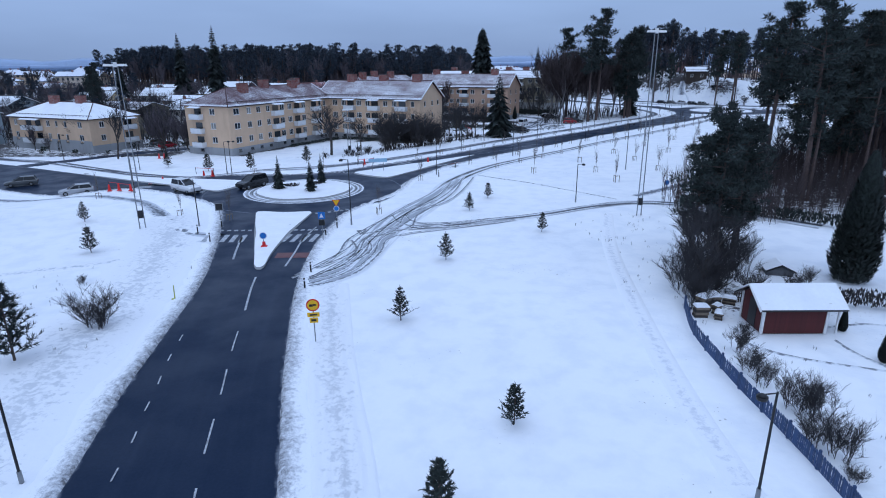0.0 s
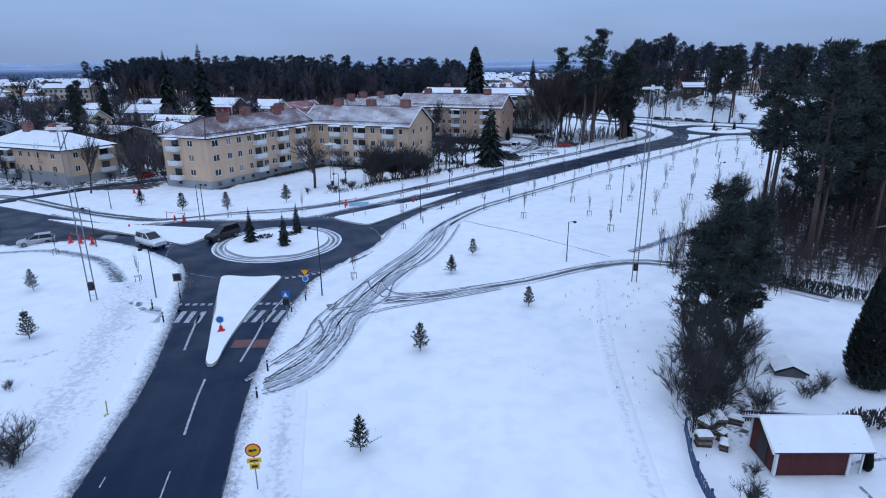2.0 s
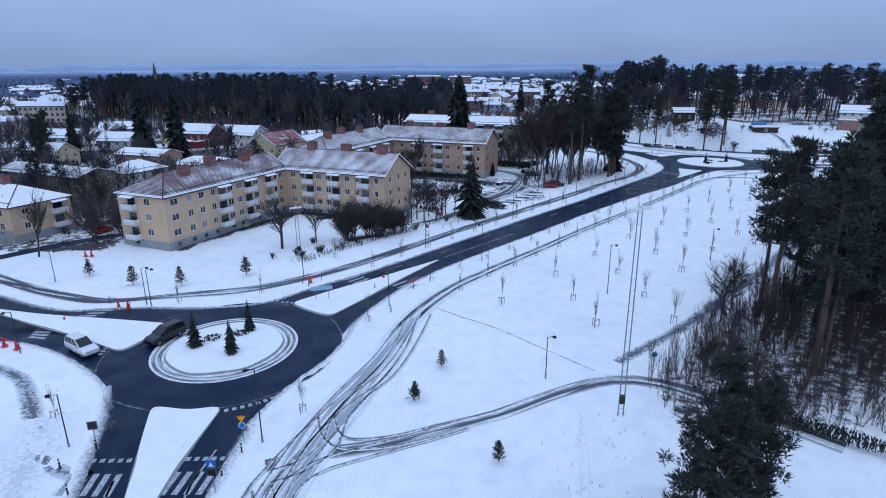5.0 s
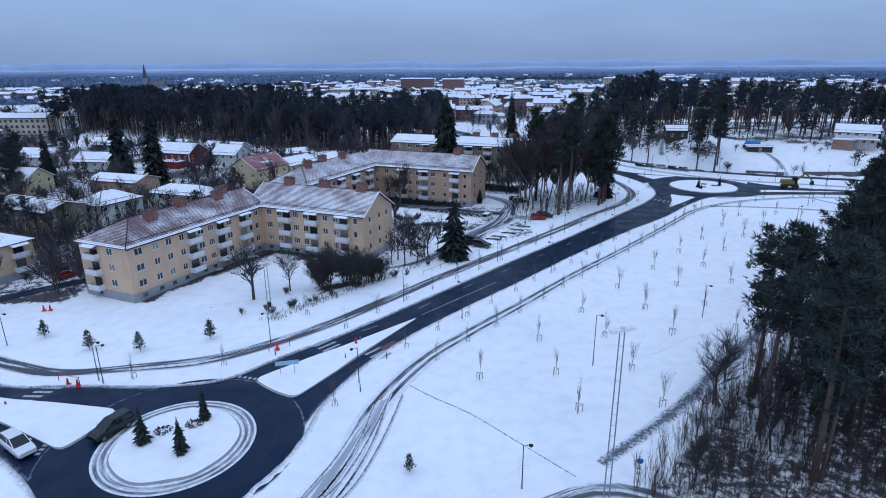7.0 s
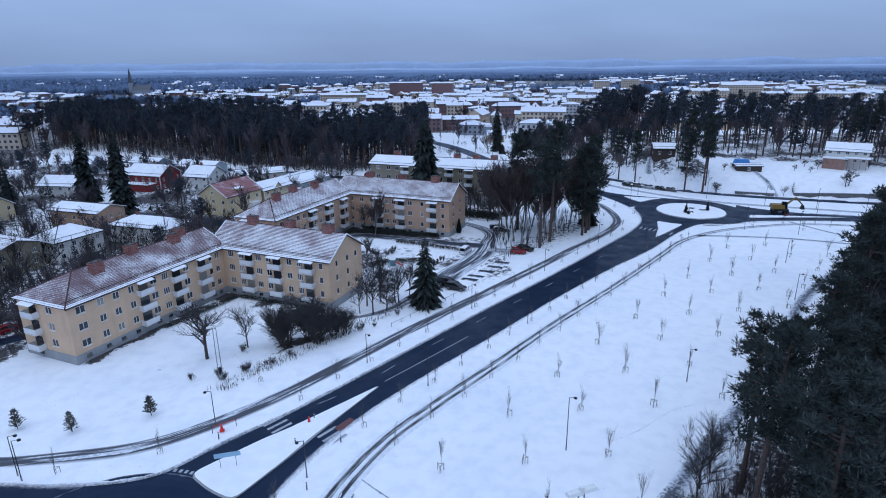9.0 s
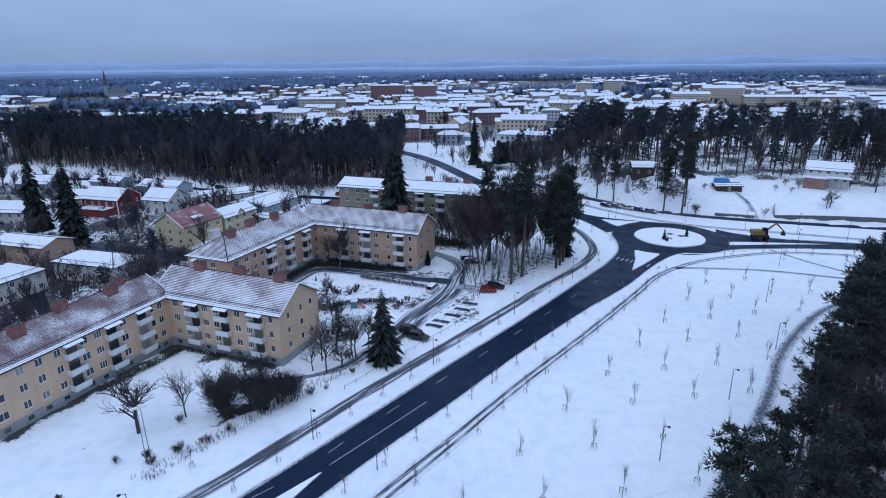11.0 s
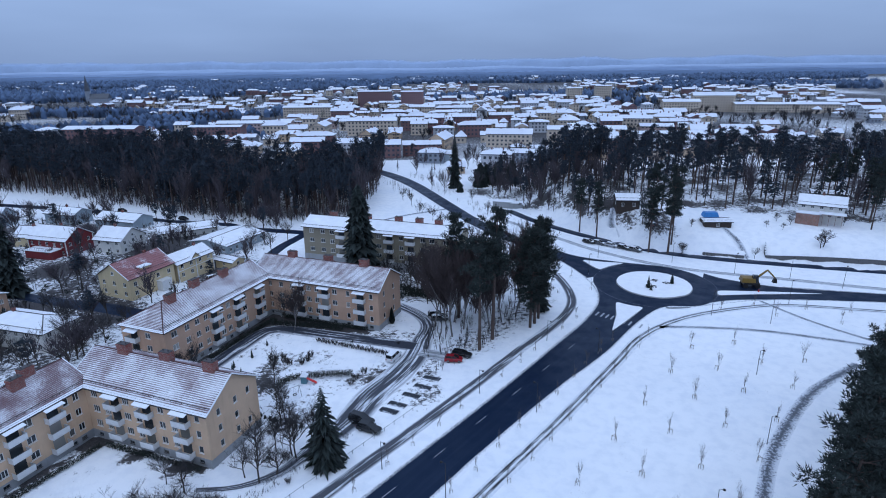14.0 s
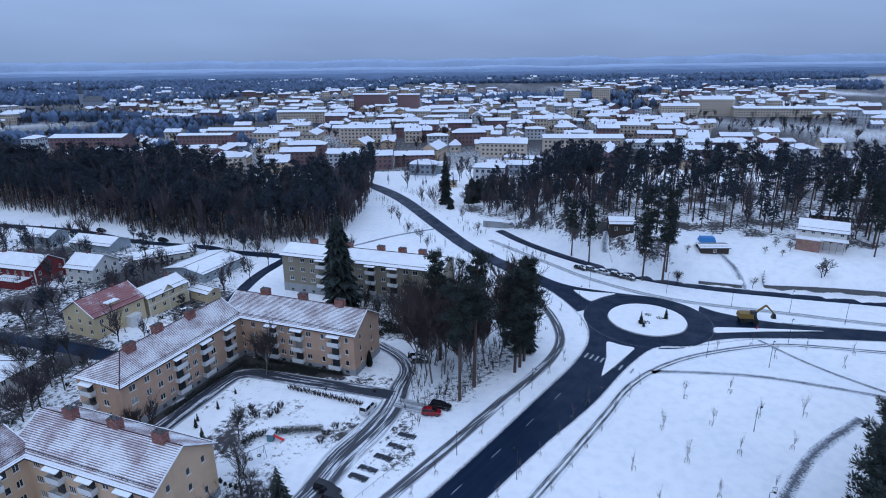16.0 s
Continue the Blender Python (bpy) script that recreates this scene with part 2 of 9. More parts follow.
def trodden_material(name, dark, grey, cover=0.5, fade_at=0.2):
    """Trampled snow: footprints and slush that thin out towards the edges."""
    m, n, l, b = tree_of(name)
    uv, sep = uv_socket(n, l)
    edge = n.new("ShaderNodeMath")
    edge.operation = "SUBTRACT"
    edge.inputs[1].default_value = 0.5
    l.new(sep.outputs["X"], edge.inputs[0])
    ab = n.new("ShaderNodeMath")
    ab.operation = "ABSOLUTE"
    l.new(edge.outputs[0], ab.inputs[0])
    steps_n = noise_node(n, l, 2.4, 6, "Object", None, 0.68)
    patch = noise_node(n, l, 0.3, 3)
    s = n.new("ShaderNodeMath")
    s.operation = "MULTIPLY_ADD"
    s.inputs[1].default_value = -0.55
    l.new(ab.outputs[0], s.inputs[0])
    l.new(steps_n.outputs["Fac"], s.inputs[2])
    s2 = n.new("ShaderNodeMath")
    s2.operation = "MULTIPLY_ADD"
    s2.inputs[1].default_value = 0.35
    l.new(patch.outputs["Fac"], s2.inputs[0])
    l.new(s.outputs[0], s2.inputs[2])
    t = 0.74 - 0.24 * cover
    f = ramp_node(n, l, s2.outputs[0], [(t - 0.07, (0, 0, 0)), (t + 0.07, (1, 1, 1))]).outputs[0]
    fade = ramp_node(n, l, ab.outputs[0], [(fade_at, (1, 1, 1)), (0.46, (0, 0, 0))]).outputs[0]
    c = mixed(n, l, fade, (0.82, 0.83, 0.86), grey)
    c = mixed(n, l, f, c, dark)
    l.new(c, b.inputs["Base Color"])
    b.inputs["Roughness"].default_value = 0.75
    b.inputs["Specular IOR Level"].default_value = 0.2
    bumped(n, l, b, steps_n.outputs["Fac"], 0.4, 0.08)
    return m


def bank_material():
    """Ploughed snow: grey and brown with grit towards the road (u = 0), clean on the far side."""
    m, n, l, b = tree_of("ploughed_snow")
    uv, sep = uv_socket(n, l)
    lump = noise_node(n, l, 3.4, 8, "Object", None, 0.8)
    s = n.new("ShaderNodeMath")
    s.operation = "MULTIPLY_ADD"
    s.inputs[1].default_value = 2.3
    l.new(lump.outputs["Fac"], s.inputs[0])
    l.new(sep.outputs["X"], s.inputs[2])
    half = n.new("ShaderNodeMath")
    half.operation = "MULTIPLY"
    half.inputs[1].default_value = 0.5
    l.new(s.outputs[0], half.inputs[0])
    c = ramp_node(n, l, half.outputs[0], [(0.46, (0.09, 0.09, 0.095)), (0.57, (0.27, 0.275, 0.295)), (0.72, (0.55, 0.565, 0.6)), (0.88, (0.84, 0.85, 0.87))]).outputs[0]
    l.new(c, b.inputs["Base Color"])
    b.inputs["Roughness"].default_value = 0.8
    return m


def render_material(name, col, stain=(0.6, 0.55, 0.5), amount=0.25, scale=0.35):
    """Painted render with rain streaks and soft patches."""
    m, n, l, b = tree_of(name)
    patch = noise_node(n, l, scale, 5)
    streak = noise_node(n, l, 1.1, 4, "Object", (1, 1, 0.12))
    fine = noise_node(n, l, 22, 3)
    c = ramp_node(n, l, patch.outputs["Fac"], [(0.3, tuple(v * 0.9 for v in col)), (0.7, tuple(min(1, v * 1.06) for v in col))]).outputs[0]
    f = ramp_node(n, l, streak.outputs["Fac"], [(0.52, (0, 0, 0)), (0.75, (amount, amount, amount))]).outputs[0]
    c = mixed(n, l, f, c, tuple(a * s for a, s in zip(col, stain)))
    l.new(c, b.inputs["Base Color"])
    b.inputs["Roughness"].default_value = 0.85
    bumped(n, l, b, fine.outputs["Fac"], 0.2, 0.01)
    return m


def tile_roof_material(name, tile, cover):
    """Roof tiles under thin snow; cover is the share of snow."""
    m, n, l, b = tree_of(name)
    patch = noise_node(n, l, 0.22, 5)
    grain = noise_node(n, l, 3.5, 5)
    s = n.new("ShaderNodeMath")
    s.operation = "MULTIPLY_ADD"
    s.inputs[1].default_value = 0.45
    l.new(grain.outputs["Fac"], s.inputs[0])
    l.new(patch.outputs["Fac"], s.inputs[2])
    lo = 1.02 - cover * 0.62
    f = ramp_node(n, l, s.outputs[0], [(lo - 0.16, (0.12, 0.12, 0.12)), (lo + 0.16, (1, 1, 1))]).outputs[0]
    c = mixed(n, l, f, tile, (0.8, 0.81, 0.85))
    l.new(c, b.inputs["Base Color"])
    b.inputs["Roughness"].default_value = 0.75
    bumped(n, l, b, grain.outputs["Fac"], 0.3, 0.04)
    return m


def glass_dark(name, tint=(0.02, 0.025, 0.03)):
    m, n, l, b = tree_of(name)
    oi = n.new("ShaderNodeObjectInfo")
    r = ramp_node(n, l, oi.outputs["Random"], [(0.0, tuple(v * 0.6 for v in tint)), (0.72, tuple(v * 2 for v in tint)), (0.86, (0.16, 0.15, 0.13)), (1.0, (0.3, 0.29, 0.27))])
    l.new(r.outputs[0], b.inputs["Base Color"])
    b.inputs["Roughness"].default_value = 0.08
    b.inputs["Specular IOR Level"].default_value = 0.6
    return m


def brick_material(name, a, bcol):
    m, n, l, b = tree_of(name)
    tc = n.new("ShaderNodeTexCoord")
    t = n.new("ShaderNodeTexBrick")
    t.inputs["Color1"].default_value, t.inputs["Color2"].default_value = (*a, 1), (*bcol, 1)
    t.inputs["Mortar"].default_value = (0.3, 0.27, 0.25, 1)
    t.inputs["Scale"].default_value = 1.0
    t.inputs["Mortar Size"].default_value = 0.012
    t.inputs["Brick Width"].default_value, t.inputs["Row Height"].default_value = 0.25, 0.075
    mp = n.new("ShaderNodeMapping")
    mp.inputs["Rotation"].default_value = (radians(90), 0, radians(35))
    l.new(tc.outputs["Object"], mp.inputs[0])
    l.new(mp.outputs[0], t.inputs["Vector"])
    stain = noise_node(n, l, 0.8, 4)
    c = mixed(n, l, ramp_node(n, l, stain.outputs["Fac"], [(0.4, (0, 0, 0)), (0.75, (0.6, 0.6, 0.6))]).outputs[0], t.outputs["Color"], tuple(v * 0.5 for v in a))
    l.new(c, b.inputs["Base Color"])
    b.inputs["Roughness"].default_value = 0.85
    return m


SNOW = snow_ground_material()
SNOW_CLEAN = plain("clean_snow", (0.83, 0.84, 0.87), 0.7, 0, 0.06, 0.6, 0.4)
SNOW_ROOF = plain("roof_snow", (0.8, 0.82, 0.86), 0.7, 0, 0.08, 0.5, 0.3)
ASPHALT = asphalt_material("wet_asphalt")
SLUSHY = asphalt_material("slushy_asphalt", 0.8)
BANK = bank_material()
PAINT_WHITE = plain("road_paint", (0.34, 0.36, 0.39), 0.6, 0, 0.6, 3.5)
PAINT_RED = plain("red_asphalt", (0.13, 0.045, 0.045), 0.6, 0, 0.3, 2.0)
WALL_CREAM = render_material("cream_render", (0.62, 0.43, 0.29))
WALL_OCHRE = render_material("ochre_render", (0.52, 0.335, 0.235))
WALL_OLIVE = render_material("olive_render", (0.24, 0.21, 0.155))
WALL_WHITE = render_material("white_render", (0.68, 0.67, 0.64))
WALL_YELLOW = render_material("yellow_render", (0.62, 0.5, 0.31))
WALL_RED = render_material("red_boards", (0.20, 0.026, 0.03))
WALL_BLUE = render_material("blue_grey_boards", (0.3, 0.36, 0.4))
WALL_BRICK = brick_material("red_brick", (0.30, 0.13, 0.09), (0.36, 0.17, 0.12))
WALL_BROWN = render_material("brown_boards", (0.055, 0.04, 0.034))
PLINTH = render_material("grey_plinth", (0.3, 0.31, 0.32), amount=0.4)
ROOF_A = tile_roof_material("thinly_snowed_tiles", (0.15, 0.032, 0.034), 0.5)
ROOF_B = tile_roof_material("snowed_tiles", (0.17, 0.05, 0.052), 0.68)
ROOF_RED = tile_roof_material("red_patchy_tiles", (0.22, 0.028, 0.025), 0.22)
ROOF_STRIP = tile_roof_material("bare_tile_strip", (0.1, 0.026, 0.03), 0.26)
TILE_LIP = plain("tile_edge", (0.075, 0.03, 0.03), 0.8, 0, 0.4, 1.5)
GUTTER = plain("dark_gutter", (0.045, 0.04, 0.042), 0.5)
CHIMNEY = brick_material("chimney_brick", (0.22, 0.034, 0.024), (0.27, 0.052, 0.036))
FRAME_WHITE = plain("white_frame", (0.7, 0.7, 0.69), 0.5, 0, 0.08)
BALCONY = plain("white_balcony_sheet", (0.66, 0.67, 0.68), 0.5, 0, 0.1, 0.8, 0.1)
GLASS = glass_dark("window_glass")
BARK = plain("bark", (0.055, 0.045, 0.04), 0.9, 0, 0.4, 5, 0.4)
BARK_PINE = plain("pine_bark", (0.085, 0.058, 0.05), 0.9, 0, 0.45, 4, 0.4)
BARK_BIRCH = plain("birch_bark", (0.16, 0.15, 0.15), 0.8, 0, 0.6, 3, 0.2)
TWIG = island_varied("bare_twigs", (0.036, 0.033, 0.036), 0.9, 0.35)
TWIG_RED = island_varied("reddish_twigs", (0.056, 0.04, 0.04), 0.9, 0.35)
NEEDLE = island_varied("spruce_needles", (0.026, 0.037, 0.035), 0.85, 0.5)
NEEDLE_PINE = island_varied("pine_needles", (0.026, 0.037, 0.034), 0.85, 0.55)
# needle colour with the blue of distance haze put in
NEEDLE_FAR = island_varied("haze_blue_needles", (0.027, 0.039, 0.055), 0.9, 0.5)
SAPLING_BARK = island_varied("sapling_bark", (0.11, 0.095, 0.09), 0.9, 0.3)
TWIG_WOOD = island_varied("wood_twigs", (0.064, 0.053, 0.064), 0.9, 0.4)
THUJA = island_varied("thuja_leaf", (0.014, 0.021, 0.017), 0.8, 0.45)
STEEL = plain("galvanised_steel", (0.25, 0.26, 0.27), 0.45, 0.7, 0.15)
BLACK = plain("black_metal", (0.02, 0.02, 0.022), 0.45, 0.3, 0.2)
WOODPOST = plain("weathered_stake", (0.2, 0.16, 0.12), 0.85, 0, 0.3)
SIGN_BLUE = plain("sign_blue", (0.01, 0.16, 0.5), 0.4, 0, 0.06)
SIGN_YELLOW = plain("sign_yellow", (0.8, 0.45, 0.01), 0.4, 0, 0.06)
SIGN_RED = plain("sign_red", (0.65, 0.02, 0.02), 0.4, 0, 0.08)
SIGN_WHITE = plain("sign_white", (0.75, 0.75, 0.75), 0.4, 0, 0.05)
RUBBER = plain("tyre_rubber", (0.012, 0.012, 0.013), 0.8)
# distance haze is put into the ridge colours, paler from HILL to HILL_FAR
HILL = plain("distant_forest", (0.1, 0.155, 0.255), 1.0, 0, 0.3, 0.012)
# far tree tops: blue haze is part of this colour
CLUMP = island_varied("haze_tinted_tree_tops", (0.07, 0.11, 0.185), 1.0, 0.45)
HILL_MID = plain("haze_tinted_ridge", (0.19, 0.265, 0.4), 1.0, 0, 0.2, 0.01)
HILL_FAR = plain("haze_tinted_far_ridge", (0.31, 0.4, 0.555), 1.0, 0, 0.12, 0.006)


# ---- mesh helpers ----
class Geo:
    """Collects faces with a material each, and becomes one mesh."""

    def __init__(self):
        self.v, self.f, self.m = [], [], []
        self.weld = False

    def add(self, verts, faces, mat=0):
        o = len(self.v)
        self.v.extend(tuple(p) for p in verts)
        self.f.extend(tuple(i + o for i in q) for q in faces)
        self.m.extend([mat] * len(faces))

    def quad(self, a, b, c, d, mat=0):
        self.add((a, b, c, d), ((0, 1, 2, 3),), mat)

    def box(self, x0, y0, z0, x1, y1, z1, mat=0, turn=None, top_in=0.0):
        i = top_in
        p = [(x0, y0, z0), (x1, y0, z0), (x1, y1, z0), (x0, y1, z0), (x0 + i, y0 + i, z1), (x1 - i, y0 + i, z1), (x1 - i, y1 - i, z1), (x0 + i, y1 - i, z1)]
        if turn is not None:
            p = [tuple(turn @ Vector(q)) for q in p]
        self.add(p, ((0, 3, 2, 1), (4, 5, 6, 7), (0, 1, 5, 4), (1, 2, 6, 5), (2, 3, 7, 6), (3, 0, 4, 7)), mat)

    def tube(self, p0, p1, r0, r1, n=6, mat=0, cap=True):
        p0, p1 = Vector(p0), Vector(p1)
        d = (p1 - p0).normalized()
        a = d.orthogonal().normalized()
        b = d.cross(a)
        ring = [(math.cos(2 * math.pi * k / n), math.sin(2 * math.pi * k / n)) for k in range(n)]
        vs = [p0 + (a * c + b * s) * r0 for c, s in ring] + [p1 + (a * c + b * s) * r1 for c, s in ring]
        fs = [(k, (k + 1) % n, n + (k + 1) % n, n + k) for k in range(n)]
        if cap:
            fs += [tuple(range(n))[::-1], tuple(range(n, 2 * n))]
        self.add(vs, fs, mat)

    def disc(self, c, r, n=24, mat=0, r_in=0.0, z_in=None):
        x, y, z = c
        ring = [(math.cos(2 * math.pi * k / n), math.sin(2 * math.pi * k / n)) for k in range(n)]
        if r_in:
            zi = z if z_in is None else z_in
            vs = [(x + r_in * a, y + r_in * b, zi) for a, b in ring] + [(x + r * a, y + r * b, z) for a, b in ring]
            self.add(vs, [(k, n + k, n + (k + 1) % n, (k + 1) % n) for k in range(n)], mat)
        else:
            self.add([(x + r * a, y + r * b, z) for a, b in ring], [tuple(range(n))], mat)

    def mesh(self, name, mats, smooth=False):
        me = bpy.data.meshes.new(name)
        me.from_pydata(self.v, [], self.f)
        for mt in (mats if isinstance(mats, (list, tuple)) else [mats]):
            me.materials.append(mt)
        me.polygons.foreach_set("material_index", self.m)
        if smooth:
            me.polygons.foreach_set("use_smooth", [True] * len(me.polygons))
        if self.weld:
            bm = bmesh.new()
            bm.from_mesh(me)
            bmesh.ops.remove_doubles(bm, verts=bm.verts, dist=0.0005)
            bm.to_mesh(me)
            bm.free()
        me.update()
        return me

    def arrays(self):
        """Triangulated arrays, for joining many copies."""
        tri, mi = [], []
        for q, m in zip(self.f, self.m):
            for k in range(1, len(q) - 1):
                tri.append((q[0], q[k], q[k + 1]))
                mi.append(m)
        return np.array(self.v, dtype=np.float32), np.array(tri, dtype=np.int32), np.array(mi, dtype=np.int32)


def mesh_from_arrays(name, v, tri, mi, mats, smooth=False):
    me = bpy.data.meshes.new(name)
    n = len(tri)
    me.vertices.add(len(v))
    me.vertices.foreach_set("co", v.astype(np.float32).ravel())
    me.loops.add(3 * n)
    me.loops.foreach_set("vertex_index", tri.astype(np.int32).ravel())
    me.polygons.add(n)
    me.polygons.foreach_set("loop_start", np.arange(0, 3 * n, 3, dtype=np.int32))
    me.polygons.foreach_set("material_index", mi.astype(np.int32))
    if smooth:
        me.polygons.foreach_set("use_smooth", np.ones(n, dtype=bool))
    for mt in mats:
        me.materials.append(mt)
    me.update(calc_edges=True)
    return me


def joined(name, kinds, places, mats):
    """One mesh of many copies: places are (kind, x, y, z, turn, scale, height)."""
    vs, ts, ms, off = [], [], [], 0
    for k, x, y, z, a, s, h in places:
        v, t, m = kinds[k]
        c, q = math.cos(a), math.sin(a)
        w = np.empty_like(v)
        w[:, 0] = (v[:, 0] * c - v[:, 1] * q) * s + x
        w[:, 1] = (v[:, 0] * q + v[:, 1] * c) * s + y
        w[:, 2] = v[:, 2] * h + z
        vs.append(w)
        ts.append(t + off)
        ms.append(m)
        off += len(v)
    return mesh_from_arrays(name, np.concatenate(vs), np.concatenate(ts), np.concatenate(ms), mats)


def part(name, geo, material, parent, label="", smooth=False, m=None):
    """One mesh object under a thing or under a part."""
    data = geo.mesh(name, material, smooth) if isinstance(geo, Geo) else geo
    ob = new(name, data)
    ob.parent = parent
    if m is not None:
        ob.matrix_basis = m
    if label:
        tagged(ob, label)
    return ob


def thing(name, m, label, category, group="", kind=""):
    return tagged_at(new(name), m, label, category, group, kind)


def tagged_at(ob, m, label, category, group="", kind=""):
    ob.matrix_basis = m
    return tagged(ob, label, category, group, kind)


def spline(points, step=2.0):
    """Points of a Catmull-Rom curve through the given plan points, about step metres apart."""
    p = [np.array(q, float) for q in points]
    p = [2 * p[0] - p[1]] + p + [2 * p[-1] - p[-2]]
    out = []
    for a, b, c, d in zip(p, p[1:], p[2:], p[3:]):
        n = max(2, int(np.linalg.norm(c - b) / step))
        for k in range(n):
            t = k / n
            out.append(0.5 * (2 * b + (c - a) * t + (2 * a - 5 * b + 4 * c - d) * t * t + (3 * b - a - 3 * c + d) * t ** 3))
    out.append(p[-2])
    return np.array(out)


def normals_of(c):
    d = np.gradient(c[:, :2], axis=0)
    d /= np.linalg.norm(d, axis=1)[:, None] + 1e-9
    return np.stack([d[:, 1], -d[:, 0]], 1)


def smoothstep(t):
    t = min(1.0, max(0.0, t))
    return t * t * (3 - 2 * t)


# ---- the lie of the land ----
ROAD_U = (0.6665, 0.7455)   # direction of the main road
ROAD_V = (0.7455, -0.6665)  # across it, towards the open field


def uv_place(u, v):
    return (ROAD_U[0] * u + ROAD_V[0] * v, ROAD_U[1] * u + ROAD_V[1] * v)


def terrain(x, y):
    z = 0.0
    d1 = (x - 171) * 0.418 + (y - 217) * 0.908
    d2 = (x - 108) * 0.864 + (y - 246) * 0.504
    d = min(d1, d2)
    if d > 2:
        k = smoothstep((x - 105) / 40)
        top, run = 13 - 4.5 * k, 7 + 5 * k
        bank_end = smoothstep((x - 72 - 0.35 * max(0, y - 300)) / 25)
        z += top * (1 - math.exp(-(d - 2) / run)) * (1 - smoothstep((y - 330) / 150)) * bank_end
    v = x * ROAD_V[0] + y * ROAD_V[1]
    if x < 40 and y < 260:
        z -= 1.65 * smoothstep((-86 - v) / 16) * (1 - 0.55 * smoothstep((y - 150) / 40)) * (1 - smoothstep((y - 225) / 30))
    if x < -30:
        z += 1.5 * smoothstep((-34 - x) / 12) * smoothstep((y - 204) / 12) * (1 - smoothstep((y - 285) / 25))
    if x < 20:
        z += 5 * smoothstep((y - 315 + 0.2 * min(0, x)) / 40) * (1 - smoothstep((y - 375 + 0.2 * min(0, x)) / 60)) * smoothstep((20 - x) / 40)
    if y > 520:
        z -= 6 * smoothstep((y - 520) / 600)
    return z


def litter(x, y):
    """How much of the ground shows through the snow: below the woods and in the gardens."""
    d = min((x - 171) * 0.418 + (y - 217) * 0.908, (x - 108) * 0.864 + (y - 246) * 0.504)
    a = 0.0
    if d > 0 and y < 360:
        open_lawn = smoothstep((x - 120) / 5) * smoothstep((205 - x) / 8) * smoothstep((34 - d) / 5)
        a = max(a, (0.44 + 0.3 * noise.noise((x * 0.1, y * 0.1, 6))) * smoothstep((d - 1) / 6) * (1 - 0.7 * open_lawn))
    front = np.interp(x, (-200, -160, -120, -97, -72, -52, -26, -8, 4, 12, 15), (374, 362, 346, 334, 316, 308, 300, 298, 303, 345, 404))
    if x < 16:
        a = max(a, 0.42 * smoothstep((y - front) / 8) * smoothstep((front + 62 - y) / 8) * smoothstep((x + 222) / 10))
    edge = 33 + (y - 66) * 0.96
    if 56 < y < 176:
        edge = max(26.5, 30.5 + (y - 76) * 1.1)
        a = max(a, (0.46 + 0.2 * noise.noise((x * 0.1, y * 0.1, 3))) * smoothstep((x - edge + 1) / 3) * smoothstep((y - 58) / 6))
    g = abs((x - 46) * 0.7455 - (y - 188) * 0.6665)
    a = max(a, 0.4 * smoothstep((9 - g) / 5) * smoothstep((y - 172) / 5) * smoothstep((212 - y) / 8))
    if x < -20 and 125 < y < 292 - 0.42 * (x + 50) - 8 and not (x > -60 and y < 172):
        a = max(a, 0.47 + 0.3 * noise.noise((x * 0.06, y * 0.06, 4)))
    if 8 < x < 40 and 208 < y < 244:
        a = max(a, 0.42)
    if y > 440 or x < -190 and y > 345:
        a = max(a, 0.53 + 0.22 * noise.noise((x * 0.006, y * 0.006, 8)))
    if -44 < x < -20 and 18 < y < 58:
        a = max(a, 0.16 + 0.3 * noise.noise((x * 0.15, y * 0.15, 2)))
    if -40 < x < 8 and 118 < y < 150:
        g2 = x * ROAD_V[0] + y * ROAD_V[1]
        a = max(a, (0.2 + 0.25 * noise.noise((x * 0.12, y * 0.12, 9)) + 0.34 * smoothstep((7 - abs(x + 8)) / 4) * smoothstep((5 - abs(y - 128.5)) / 3)) * smoothstep((-89 - g2) / 3))
    for ox, oy, ang, length, deep in ((-24.3, 174.3, 64.5, 36, 6), (-13.9, 207.5, -24.6, 33, 5), (-46, 124, 65.0, 34, 3), (-34.3, 157.2, -24.5, 33, 3.5)):
        ca, sa = math.cos(radians(ang)), math.sin(radians(ang))
        along, off = (x - ox) * ca + (y - oy) * sa, (x - ox) * sa - (y - oy) * ca
        if -2 < along < length and -1 < off < deep:
            a = max(a, 0.75 * smoothstep((deep - off) / 2.5))
    if -16 < x < 34 and 152 < y < 204:
        a = max(a, 0.33 + 0.3 * noise.noise((x * 0.12, y * 0.12, 5)))
    if 16 < x < 25 and 36 < y < 52:
        a = max(a, 0.4)
    return a


def steps(*spans):
    out = []
    for a, b, s in spans:
        out += list(np.arange(a, b, s))
    out.append(spans[-1][1])
    return out


